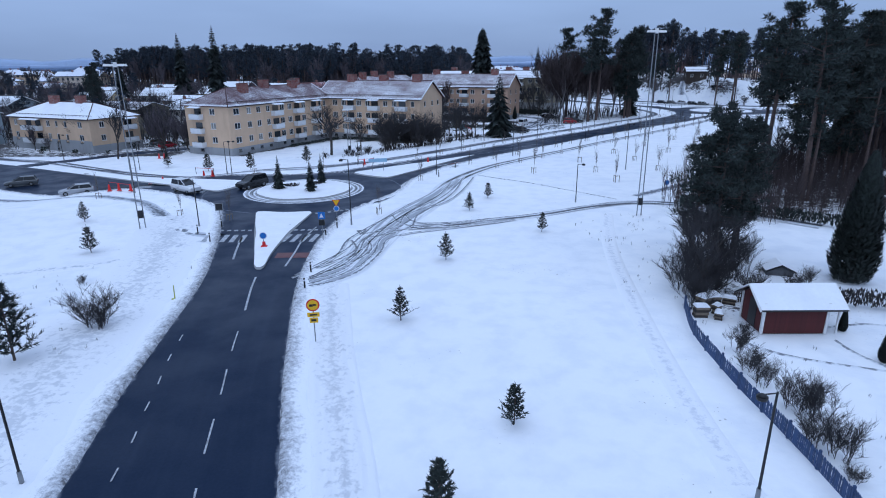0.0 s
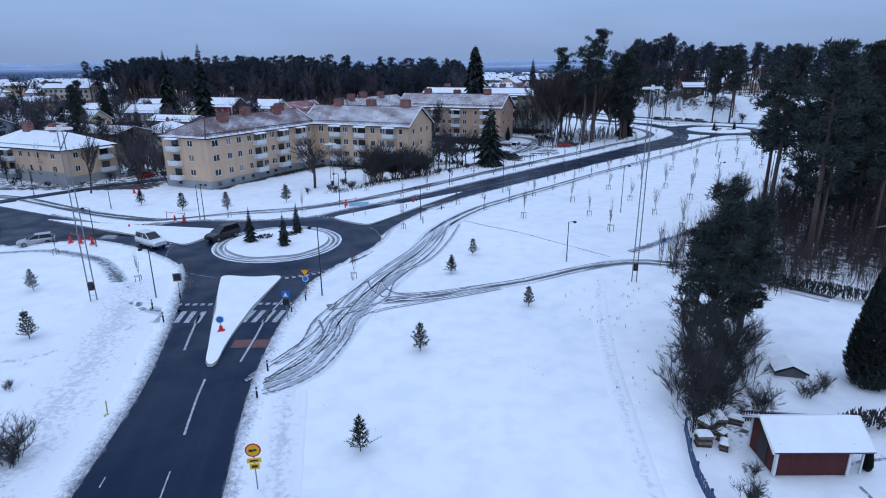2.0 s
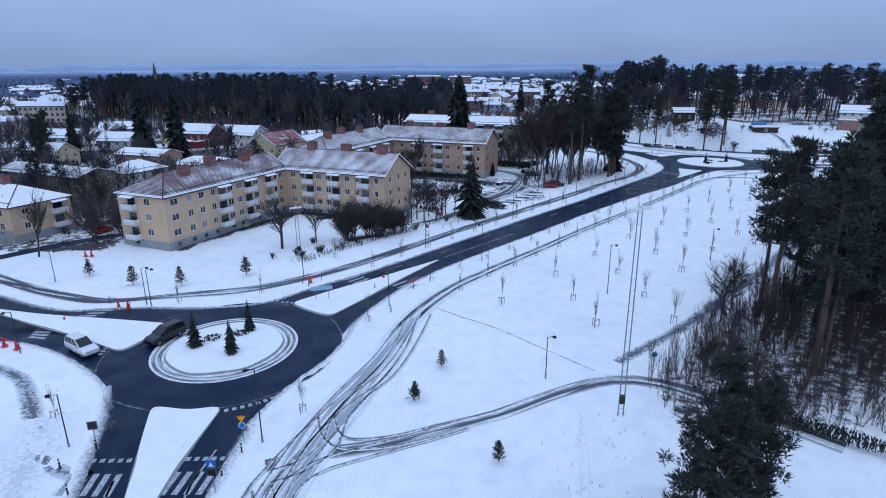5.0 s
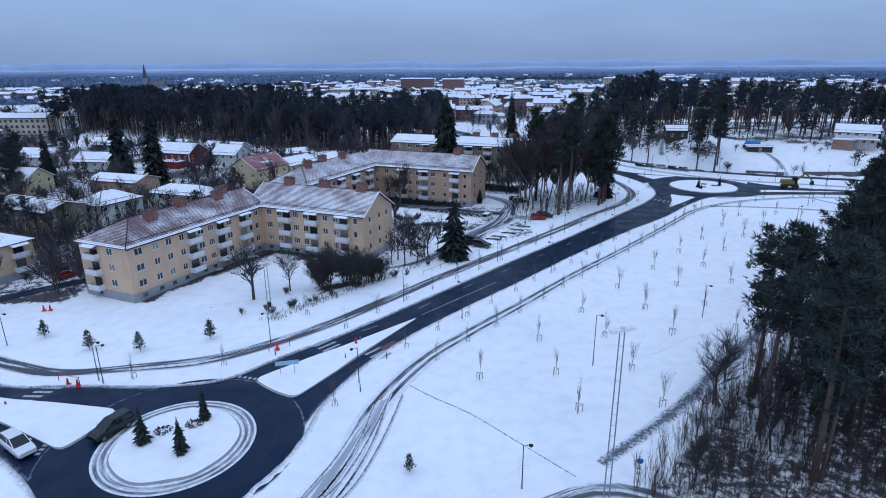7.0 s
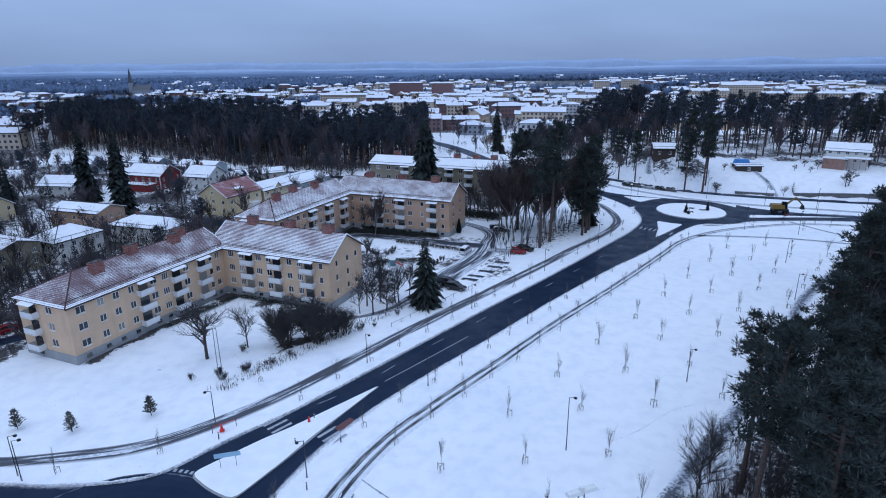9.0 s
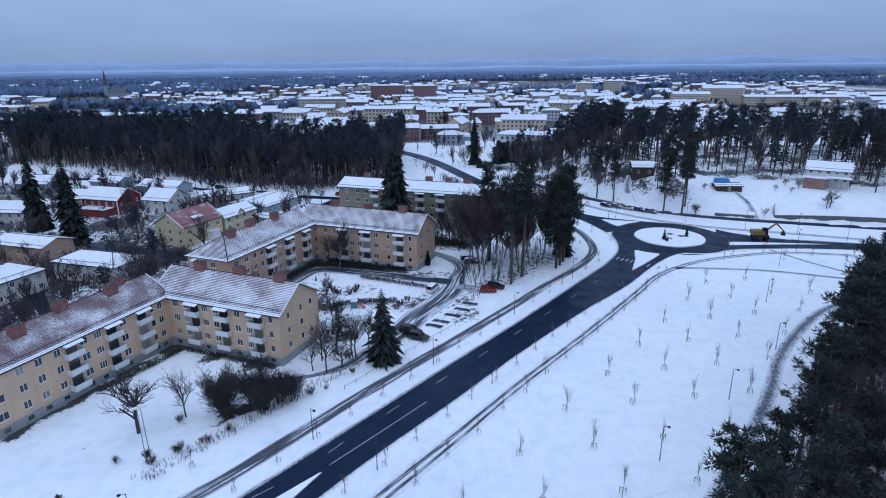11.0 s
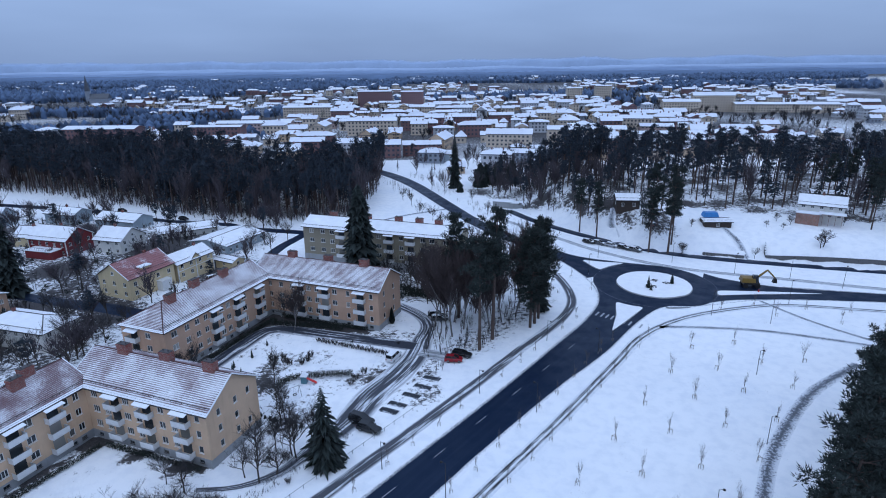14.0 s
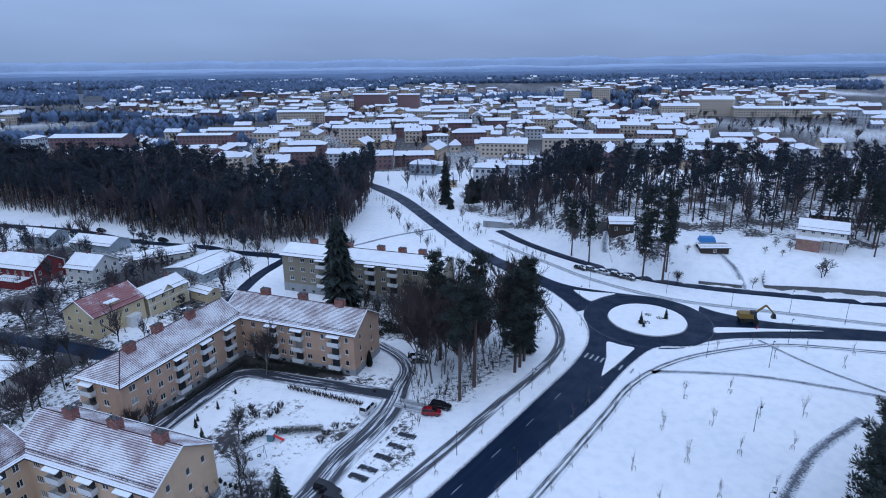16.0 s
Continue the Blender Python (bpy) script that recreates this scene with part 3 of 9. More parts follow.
def build_ground():
    xs = steps((-4600, -1000, 600), (-1000, -200, 80), (-200, -120, 10), (-120, 200, 4), (200, 300, 10), (300, 1000, 70), (1000, 4600, 600))
    ys = steps((-1500, -100, 200), (-100, -10, 15), (-10, 330, 4), (330, 520, 10), (520, 1200, 60), (1200, 4700, 350))
    v, f = [], []
    for y in ys:
        for x in xs:
            bump = 0.05 * noise.noise((x * 0.11, y * 0.11, 0)) + 0.02 * noise.noise((x * 0.4, y * 0.4, 3)) if -130 < x < 220 and -20 < y < 340 else 0
            v.append((x, y, terrain(x, y) + bump - 0.06))
    w = len(xs)
    for j in range(len(ys) - 1):
        for i in range(w - 1):
            a = j * w + i
            f.append((a, a + 1, a + w + 1, a + w))
    me = bpy.data.meshes.new("ground")
    me.from_pydata(v, [], f)
    me.materials.append(SNOW)
    me.polygons.foreach_set("use_smooth", [True] * len(f))
    cover = me.attributes.new("litter", "FLOAT", "POINT")
    cover.data.foreach_set("value", [litter(x, y) for x, y, _ in v])
    ob = tagged(new("ground", me), "snow-covered open ground with faint footprints and stubble", "ground", kind="structure")
    return ob


build_ground()


def ribbon(name, left, right, z, material, label, kind="structure", cols=6, lift=None, category="road", dip=0.0):
    """A sheet between two plan curves of equal length, with uv 'along' (across 0..1, along in metres)."""
    left, right = np.asarray(left), np.asarray(right)
    n = len(left)
    mid = (left + right) / 2
    run = np.concatenate([[0], np.cumsum(np.linalg.norm(np.diff(mid, axis=0), axis=1))])
    v, uvs = [], []
    for i in range(n):
        for k in range(cols + 1):
            t = k / cols
            x, y = left[i] * (1 - t) + right[i] * t
            v.append((x, y, terrain(x, y) + z + (lift(t, run[i]) if lift else 0) - (dip if k in (0, cols) else 0)))
            uvs.append((t, run[i]))
    f = []
    w = cols + 1
    for i in range(n - 1):
        for k in range(cols):
            a = i * w + k
            f.append((a, a + 1, a + w + 1, a + w))
    me = bpy.data.meshes.new(name)
    me.from_pydata(v, [], f)
    layer = me.uv_layers.new(name="along")
    idx = np.empty(len(me.loops), dtype=np.int32)
    me.loops.foreach_get("vertex_index", idx)
    layer.data.foreach_set("uv", np.array(uvs, dtype=np.float32)[idx].ravel())
    me.materials.append(material)
    if np.cross(left[1] - left[0], right[0] - left[0]) > 0:
        me.flip_normals()
    me.polygons.foreach_set("use_smooth", [True] * len(f))
    return tagged(new(name, me), label, category, kind=kind)


def strip(name, centre, width, z, material, label, **kw):
    c = spline(centre)
    nn = normals_of(c)
    kw.setdefault("dip", 0.17)
    wl = np.full(len(c), width) if np.isscalar(width) else np.interp(np.linspace(0, 1, len(c)), np.linspace(0, 1, len(width)), width)
    return ribbon(name, c - nn * wl[:, None] / 2, c + nn * wl[:, None] / 2, z, material, label, **kw)


def bank(name, edge, side, width=1.5, height=0.28, seed=0, label="low bank of ploughed grey snow along the road edge"):
    """A ridge of ploughed snow: rises from the road edge and falls away on the side given (+1 right of the way)."""
    c = spline(edge, 0.5)
    nn = normals_of(c) * side
    c = c - nn * 0.12

    def lift(t, run):
        r = noise.noise((run * 0.9, t * 4, seed)) * 0.5 + noise.noise((run * 2.3, t * 7, seed)) * 0.7 + noise.noise((run * 0.18, 7, seed)) * 0.4 + noise.noise((run * 5.1, t * 13, seed)) * 0.4
        if t > 0.99:
            return -0.06
        return max(0.0, height * (1 + r * 1.1) * math.sin(math.pi * t ** 0.5) ** 1.2 * (1 - 0.75 * t))

    w = np.array([width * (1 + 0.3 * noise.noise((i * 0.11, 2, seed)) + 0.25 * noise.noise((i * 0.5, 5, seed))) for i in range(len(c))])
    return ribbon(name, c, c + nn * w[:, None], -0.015, BANK, label, cols=12, lift=lift, category="snow bank")


# ---- roads ----
RB1, RB2 = (-20.2, 80.2), (98.3, 214.0)


def plate(name, ring, z, thick, material, label, category, rim=None, kind="structure", parent=None):
    """A raised flat island with a sloping edge; ring is its plan outline, counter-clockwise."""
    ring = np.asarray(ring)
    c = ring.mean(axis=0)
    g = Geo()
    n = len(ring)
    inner = ring + (c - ring) / np.maximum(np.linalg.norm(c - ring, axis=1)[:, None], 0.1) * 0.22
    lo = [(x, y, z) for x, y in ring]
    up = [(x, y, z + thick) for x, y in inner]
    top = [(x * 0.55 + c[0] * 0.45, y * 0.55 + c[1] * 0.45, z + thick * 1.5) for x, y in inner]
    g.add(lo + up, [(k, (k + 1) % n, n + (k + 1) % n, n + k) for k in range(n)], 1 if rim else 0)
    g.add(up + top, [(k, (k + 1) % n, n + (k + 1) % n, n + k) for k in range(n)], 0)
    g.add(top + [(c[0], c[1], z + thick * 1.6)], [(k, (k + 1) % n, n) for k in range(n)], 0)
    me = g.mesh(name, [material, rim] if rim else [material], True)
    return tagged(new(name, me), label, category, kind=kind)


def circle(c, r, n=64, wob=0.0, seed=0):
    return np.array([(c[0] + (r + wob * noise.noise((math.cos(a) * 2, math.sin(a) * 2, seed))) * math.cos(a), c[1] + (r + wob * noise.noise((math.cos(a) * 2, math.sin(a) * 2, seed))) * math.sin(a)) for a in np.linspace(0, 2 * math.pi, n, endpoint=False)])


def two_sided(name, left, right, z, material, label, n=60, **kw):
    def even(c):
        c = spline(c, 1.0)
        s = np.concatenate([[0], np.cumsum(np.linalg.norm(np.diff(c, axis=0), axis=1))])
        q = np.linspace(0, s[-1], n)
        return np.stack([np.interp(q, s, c[:, 0]), np.interp(q, s, c[:, 1])], 1)
    return ribbon(name, even(left), even(right), z, material, label, cols=8, **kw)


# approach road, splitting in two lanes round the long island
R1_LEFT = [(-10.5, -30), (-13.5, 4), (-16.2, 19.4), (-17.7, 27.1), (-18.8, 34.7), (-20.2, 44), (-22.2, 52), (-24.6, 60), (-27.4, 68), (-29.2, 71.5)]
R1_RIGHT = [(1, -30), (-4, 4), (-7, 19.4), (-8.9, 27.1), (-10.5, 34.6), (-12.1, 43), (-12.9, 51), (-13, 58), (-12.6, 64.3), (-10.8, 71)]
two_sided("road_approach", R1_LEFT, R1_RIGHT, 0.02, ASPHALT, "wet dark asphalt road between snowy verges")
# roundabout carriageways


def ring_road(name, c, r0, r1, label):
    n = 96
    out = np.array([(c[0] + r1 * math.cos(a), c[1] + r1 * math.sin(a)) for a in np.linspace(0, 2 * math.pi, n)])
    inn = np.array([(c[0] + r0 * math.cos(a), c[1] + r0 * math.sin(a)) for a in np.linspace(0, 2 * math.pi, n)])
    return ribbon(name, inn, out, 0.045, ASPHALT, label, cols=5)


ring_road("road_roundabout", RB1, 5.5, 13.6, "wet asphalt ring of the small roundabout")
ring_road("road_roundabout_far", RB2, 9.5, 17.2, "wet asphalt ring of the far roundabout")
# main road between the roundabouts, with its mouths
two_sided("road_main", [(-19.5, 93.2), (-13.3, 99.5), (-6.5, 105.6), (4, 117.0), (14.2, 128.3), (25.9, 141.2), (41.1, 157.6), (60, 179.0), (72, 193.0), (79, 205), (81.5, 216)],
          [(-7.2, 82), (-5.6, 88), (-1.2, 97.8), (4.6, 105.9), (13.3, 115.9), (24, 127.4), (37.8, 142.7), (55.6, 161), (70.1, 174.6), (83.2, 189.0), (93.6, 197.8)], 0.03, ASPHALT, "wet dark asphalt main road through the snow", n=110)
# west leg
two_sided("road_west", [(-140, 150), (-104, 123), (-84, 112.5), (-65.6, 103.0), (-52, 96.2), (-40, 93.2), (-30, 91.8), (-21.5, 92.9)],
          [(-135, 125), (-98, 104), (-75, 91.5), (-61, 85.2), (-50, 83.6), (-40.5, 79.8), (-33.8, 75.3), (-30.6, 71.4)], 0.025, ASPHALT, "wide wet asphalt road with parked cars along it", n=80)
# legs of the far roundabout
two_sided("road_east", [(117.2, 221.5), (121, 216.2), (133.6, 208.2), (156.7, 201.0), (200, 189), (260, 172)], [(103.4, 198.0), (112, 200.5), (124, 200.2), (153.5, 195.4), (198, 184), (258, 166)], 0.025, ASPHALT, "wet asphalt road leading off from the far roundabout")
two_sided("road_north", [(80.5, 221), (77, 236), (71.0, 246.5), (62.5, 263), (53, 284), (43, 316), (28, 365), (12, 398), (-10, 425), (-30, 455)],
          [(106, 229.5), (95, 234.5), (83, 242), (75, 254.5), (66.0, 270), (58, 289), (49, 320), (35, 368), (22, 398), (4, 425), (-18, 458)], 0.03, ASPHALT, "long asphalt road leading away towards the town", n=140)
strip("road_upper", [(240, 190), (200, 206), (171, 217.5), (148, 226), (126, 235), (111.6, 243.8), (101.9, 253.8), (90.3, 268.6), (79.4, 287), (72, 305)], 4.2, 0.12, SLUSHY, "narrow asphalt lane along the foot of the wooded slope", cols=6)
strip("path_bypass", [(220, 178), (190, 192.5), (159.9, 204.6), (139.9, 213.7), (112.3, 226.5), (94.3, 243.5), (81, 265.2), (66, 292)], 3.0, 0.05, rutted_material("slush_path", [(0.3, 0.2), (0.7, 0.2)], 3, (0.12, 0.13, 0.14), gain=0.7), "slushy cycle path between road and lane", category="path")
strip("street_villas", [(-170, 345), (-150, 338), (-112, 325), (-79, 306), (-47, 292), (-15.5, 281), (10, 272), (30, 262)], 6.0, 0.03, SLUSHY, "slushy residential street in front of the wood")
strip("street_side", [(-10.5, 281), (-18, 262), (-21.3, 244.6), (-25, 228), (-38, 208), (-58, 212.5), (-72, 217), (-110, 232)], 5.0, 0.035, SLUSHY, "slushy side street between the houses")
strip("street_near_west", [(-84, 112.5), (-72.5, 126.5), (-68.8, 130.6), (-62.2, 136.2), (-56, 142), (-54, 152), (-62, 168), (-76, 184)], 4.0, 0.035, SLUSHY, "short slushy street beside the apartment house")

# ploughed banks
for i, (edge, side, w, h) in enumerate([
        (R1_LEFT[:], -1, 2.3, 0.3), ([R1_RIGHT[k] for k in (0, 1, 2, 3, 4, 5, 6, 7, 8)], 1, 2.2, 0.28),
        ([(-12.9, 64.0), (-10.6, 71.2), (-8, 76.2), (-6.6, 81), (-5.9, 86), (-4.0, 91.6), (-0.2, 98.9), (4.6, 105.9)], 1, 1.5, 0.3),
        ([(4.6, 105.9), (13.3, 115.9), (24, 127.4), (37.8, 142.7), (55.6, 161), (70.1, 174.6), (83.2, 189.0), (93.6, 197.6), (103, 197.6), (124, 199.8), (153.5, 195.2)], 1, 1.2, 0.25),
        ([(-65.6, 103.2), (-52, 96.3), (-40, 93.3), (-30, 91.9), (-20, 93.2), (-13.3, 99.6), (-6.5, 105.7), (4, 117.1), (14.2, 128.4), (25.9, 141.3), (41.1, 157.7), (60, 179.1), (72, 193.1), (79, 205), (80.5, 219), (77, 236), (71, 246.5)], -1, 1.4, 0.28),
        ([(-98, 103.9), (-75, 91.4), (-61, 85.1), (-50, 83.5), (-40.5, 79.7), (-33.8, 75.2), (-29.3, 71), (-27.6, 68)], 1, 1.6, 0.3),
        ([(133.6, 208.3), (156.7, 201.1), (200, 189.1)], -1, 1.0, 0.2)]):
    bank("snow_bank", edge, side, w * 0.75, h * 0.9, i)

# rough trampled snow beside the approach road
ROUGH = trodden_material("rough_verge_snow", (0.6, 0.62, 0.66), (0.8, 0.81, 0.84), 0.4, 0.3)
for i, (edge, side, near, far) in enumerate(((R1_LEFT[:9], -1, 1.2, 9.0), (R1_RIGHT[:6], 1, 1.2, 4.2))):
    c = spline(edge, 0.6)
    q = normals_of(c) * side

    def rough(t, run, seed=i):
        k = math.sin(math.pi * min(1, max(0, t))) ** 0.7
        return k * (0.1 + 0.16 * noise.noise((run * 0.5, t * 9, seed)) + 0.12 * noise.noise((run * 1.4, t * 22, seed + 4)) + 0.06 * noise.noise((run * 3.0, t * 40, seed + 9)))

    ribbon("snow_verge", c + q * near, c + q * far, -0.03, ROUGH, "rough trampled snow on the road verge", cols=22, lift=rough, category="snow", dip=0.1)

# islands
plate("island_roundabout", circle(RB1, 6.7, 64, 0.25), 0.05, 0.22, SNOW_CLEAN, "round snow-covered traffic island with kerb", "traffic island", PLINTH)
ribbon("apron", circle(RB1, 6.6, 97)[list(range(97)) + [0]], circle(RB1, 8.3, 97)[list(range(97)) + [0]], 0.062, rutted_material("apron_slush", [(0.35, 0.13), (0.72, 0.12)], 1.7, (0.05, 0.052, 0.06), gain=0.9), "slushy overrun ring round the traffic island", cols=3)
plate("island_roundabout_far", circle(RB2, 10.6, 72, 0.2), 0.05, 0.25, SNOW_CLEAN, "large round snow-covered traffic island with kerb", "traffic island", PLINTH)


def curve_ring(points, step=0.8):
    p = list(points) + [points[0]]
    out = []
    for a, b in zip(p, p[1:]):
        n = max(1, int(math.dist(a, b) / step))
        out += [(a[0] + (b[0] - a[0]) * k / n, a[1] + (b[1] - a[1]) * k / n) for k in range(n)]
    q = np.array(out)
    for _ in range(2):
        q = (np.roll(q, 1, 0) + 2 * q + np.roll(q, -1, 0)) / 4
    return q


for ring in ([(-15.9, 46.6), (-16.4, 50.0), (-16.6, 53.5), (-16.6, 57), (-16.4, 62.3), (-16.0, 67.8), (-19, 66.9), (-23.2, 67.8), (-21.4, 61.6), (-19.8, 56.4), (-18.6, 52.6), (-17.6, 49.6), (-16.8, 46.6)],
             [(-15.8, 93.2), (-12.6, 90.4), (-9.4, 88.5), (-5.4, 94.6), (-1, 102), (5.6, 112.3), (-2.5, 105), (-9, 99.6)],
             [(-32.0, 79.0), (-30.2, 83.2), (-29.6, 86.8), (-38.4, 88.6), (-49.5, 90.6), (-60, 93.4), (-48, 87.2), (-40, 83.4)],
             [(82.8, 202.6), (86.0, 199.6), (89.0, 198.2), (82.6, 191.6), (75.4, 185.0), (79.5, 193.5)],
             [(83.8, 237.3), (85.2, 231), (86.6, 227.2), (91, 230.2), (96.8, 232.6), (90.5, 234.4)],
             [(113.6, 207.4), (112.8, 205.6), (112.0, 204.0), (124, 203.6), (142, 202.2), (126, 205.6)]):
    plate("splitter_island", curve_ring(ring), 0.05, 0.16, SNOW_CLEAN, "snow-covered splitter island with a stone kerb", "traffic island", PLINTH)

# road paint
paint = Geo()


def dash(a, b, w, z=0.05, g=paint, mat=0):
    d = Vector((b[0] - a[0], b[1] - a[1], 0))
    s = Vector((-d.y, d.x, 0)).normalized() * w / 2
    za, zb = terrain(*a) + z, terrain(*b) + z
    g.quad((a[0] - s.x, a[1] - s.y, za), (b[0] - s.x, b[1] - s.y, zb), (b[0] + s.x, b[1] + s.y, zb), (a[0] + s.x, a[1] + s.y, za), mat)


def dashes(points, length, gap, w, start=0.0, z=0.05):
    c = spline(points, 0.5)
    s = np.concatenate([[0], np.cumsum(np.linalg.norm(np.diff(c, axis=0), axis=1))])
    at = start
    while at + length < s[-1]:
        p = [tuple(np.interp(at + k * length / 3, s, c[:, i]) for i in (0, 1)) for k in range(4)]
        for a, b in zip(p, p[1:]):
            dash(a, b, w, z)
        at += length + gap


dashes([(-8.5, 8), (-10.1, 17.8), (-11.0, 21.5), (-12.2, 26.9), (-13.45, 32.2), (-14.6, 38)], 2.8, 2.3, 0.09, 4.2)
dashes([(-13.5, 15), (-14.8, 22.5), (-15.5, 25.2), (-16, 27.6), (-16.9, 31.2), (-17.9, 37)], 0.9, 1.8, 0.08)
dashes([(-14.6, 38), (-15.6, 42.5), (-16.2, 46)], 7, 0.4, 0.16, 0.3)
dashes([(-19.6, 49.8), (-20.5, 53.5), (-21.2, 57.0)], 7.3, 1, 0.2)
dashes([(-14.3, 47.5), (-14.5, 52.5), (-14.8, 57.5), (-14.2, 61.7)], 13, 1, 0.18, 0.3)
dashes([(-8, 104), (1.5, 111.5), (12, 123.5), (30.8, 143.0), (52, 165.6), (66, 181)], 3, 9, 0.12, 6)
dashes([(6, 113.3), (13, 120.6), (20.5, 128.6)], 20, 1, 0.14)
for k in range(5):   # zebra over the approach lanes
    dash((-24.6 + 0.95 * k, 55.3 - 0.05 * k), (-24.9 + 0.95 * k, 57.9 - 0.05 * k), 0.5)
for k in range(4):
    dash((-16.6 + 0.95 * k, 55.2), (-16.4 + 0.95 * k, 57.9), 0.5)
for k in range(6):
    dash((-24.9 + 0.75 * k, 59.2), (-25.0 + 0.75 * k, 59.7), 0.4)
    dash((-17.0 + 0.72 * k, 59.3), (-17.0 + 0.72 * k, 59.8), 0.4)
for k in range(4):   # west leg and east leg crossings
    dash((-40.4 - 0.6 * k, 93.0 - 1.05 * k), (-43.4 - 0.6 * k, 93.9 - 1.05 * k), 0.5)
    dash((-44.6 + 0.4 * k, 86.3 - 1.05 * k), (-47.4 + 0.4 * k, 87.4 - 1.05 * k), 0.5)
    dash((-9.5 + 0.75 * k, 102.6 - 0.8 * k), (-7.4 + 0.75 * k, 104.8 - 0.8 * k), 0.45)
    dash((-2.6 + 0.8 * k, 100.6 - 0.85 * k), (-0.6 + 0.8 * k, 102.9 - 0.85 * k), 0.45)
    dash((74.6 + 1.0 * k, 194.6 - 0.9 * k), (76.2 + 1.0 * k, 196.6 - 0.9 * k), 0.45)
    dash((79.8 + 1.0 * k, 189.0 - 0.9 * k), (81.4 + 1.0 * k, 191.0 - 0.9 * k), 0.45)
for k in range(7):   # give-way teeth at the ring
    for c, r, a0 in ((RB1, 13.9, -71), (RB1, 13.9, 62), (RB1, 13.9, 168)):
        a = radians(a0 + k * 3.0)
        dash((c[0] + r * math.cos(a), c[1] + r * math.sin(a)), (c[0] + (r + 0.55) * math.cos(a), c[1] + (r + 0.55) * math.sin(a)), 0.4, 0.06)
tagged(new("road_marking", paint.mesh("road_marking", PAINT_WHITE)), "worn white lines and crossing bars on the asphalt", "road marking", kind="structure")
red = Geo()
dash((-15.2, 50.2), (-15.3, 51.7), 1.5, 0.045, red)
dash((-13.6, 50.2), (-13.6, 51.7), 1.4, 0.045, red)
dash((0.5, 101.3), (2.4, 103.6), 1.4, 0.05, red)
tagged(new("speed_cushion", red.mesh("speed_cushion", PAINT_RED)), "reddish paved patches across the lane", "road marking", kind="structure")

# paths and wheel tracks in the snow
RUT_PAIR = rutted_material("wheel_ruts", [(0.3, 0.075), (0.4, 0.04), (0.66, 0.085)], 3.2, (0.03, 0.034, 0.042), (0.6, 0.63, 0.68))
FAINT_WIDE = churned_material("churned_verge", 6, (0.34, 0.36, 0.4), (0.58, 0.61, 0.66), 0.6)
TRODDEN = trodden_material("trodden_path", (0.13, 0.14, 0.16), (0.5, 0.53, 0.58), 0.55)
TRODDEN_DARK = trodden_material("trodden_dark_path", (0.11, 0.115, 0.13), (0.46, 0.49, 0.54), 0.6)
WOOD_PATH = trodden_material("wood_edge_path", (0.11, 0.12, 0.14), (0.42, 0.45, 0.51), 0.68, 0.05)
CYCLE = churned_material("cycle_path_slush", 3.2, (0.075, 0.08, 0.095), (0.36, 0.39, 0.44), 0.8)
FAINT_PALE = trodden_material("pale_old_track", (0.66, 0.68, 0.73), (0.82, 0.83, 0.86), 0.25)
FAINT = trodden_material("faint_old_track", (0.5, 0.53, 0.59), (0.8, 0.81, 0.84), 0.3)
FOOT = trodden_material("line_of_footprints", (0.2, 0.215, 0.24), (0.7, 0.72, 0.76), 0.5)
strip("path_field_edge", [(-4.6, 66.4), (-1.4, 75.6), (0.9, 86.2), (6.3, 97.5), (13.9, 107.0), (23.4, 117.6), (36.4, 132.4), (52.6, 149.6), (70.6, 169.6), (82, 182.2), (96.2, 190.9), (113, 195.4), (128, 195.9), (150, 189.6), (190, 178)], [4.6, 3.6, 3.4, 3.0, 2.9, 2.9, 2.9, 2.9, 2.9, 2.9, 2.9], 0.02, RUT_PAIR, "snowy path along the field with dark wheel ruts", category="path", cols=8)
strip("path_road_link", [(-10.9, 43.6), (-9.6, 45.4), (-8.6, 47.4), (-8.0, 51), (-7.2, 56.4), (-5.4, 64.6), (-3.4, 70.5), (-1.4, 76.2), (0.2, 82.5), (1.6, 88)], [2.6, 3.6, 4.2, 4.8, 5.6, 5.4, 4.0, 3.2, 1.2], 0.05, FAINT_WIDE, "churned snow with many wheel tracks off the road", category="path", cols=10)
TYRE = trodden_material("tyre_track", (0.17, 0.18, 0.2), (0.5, 0.53, 0.58), 0.8, 0.2)
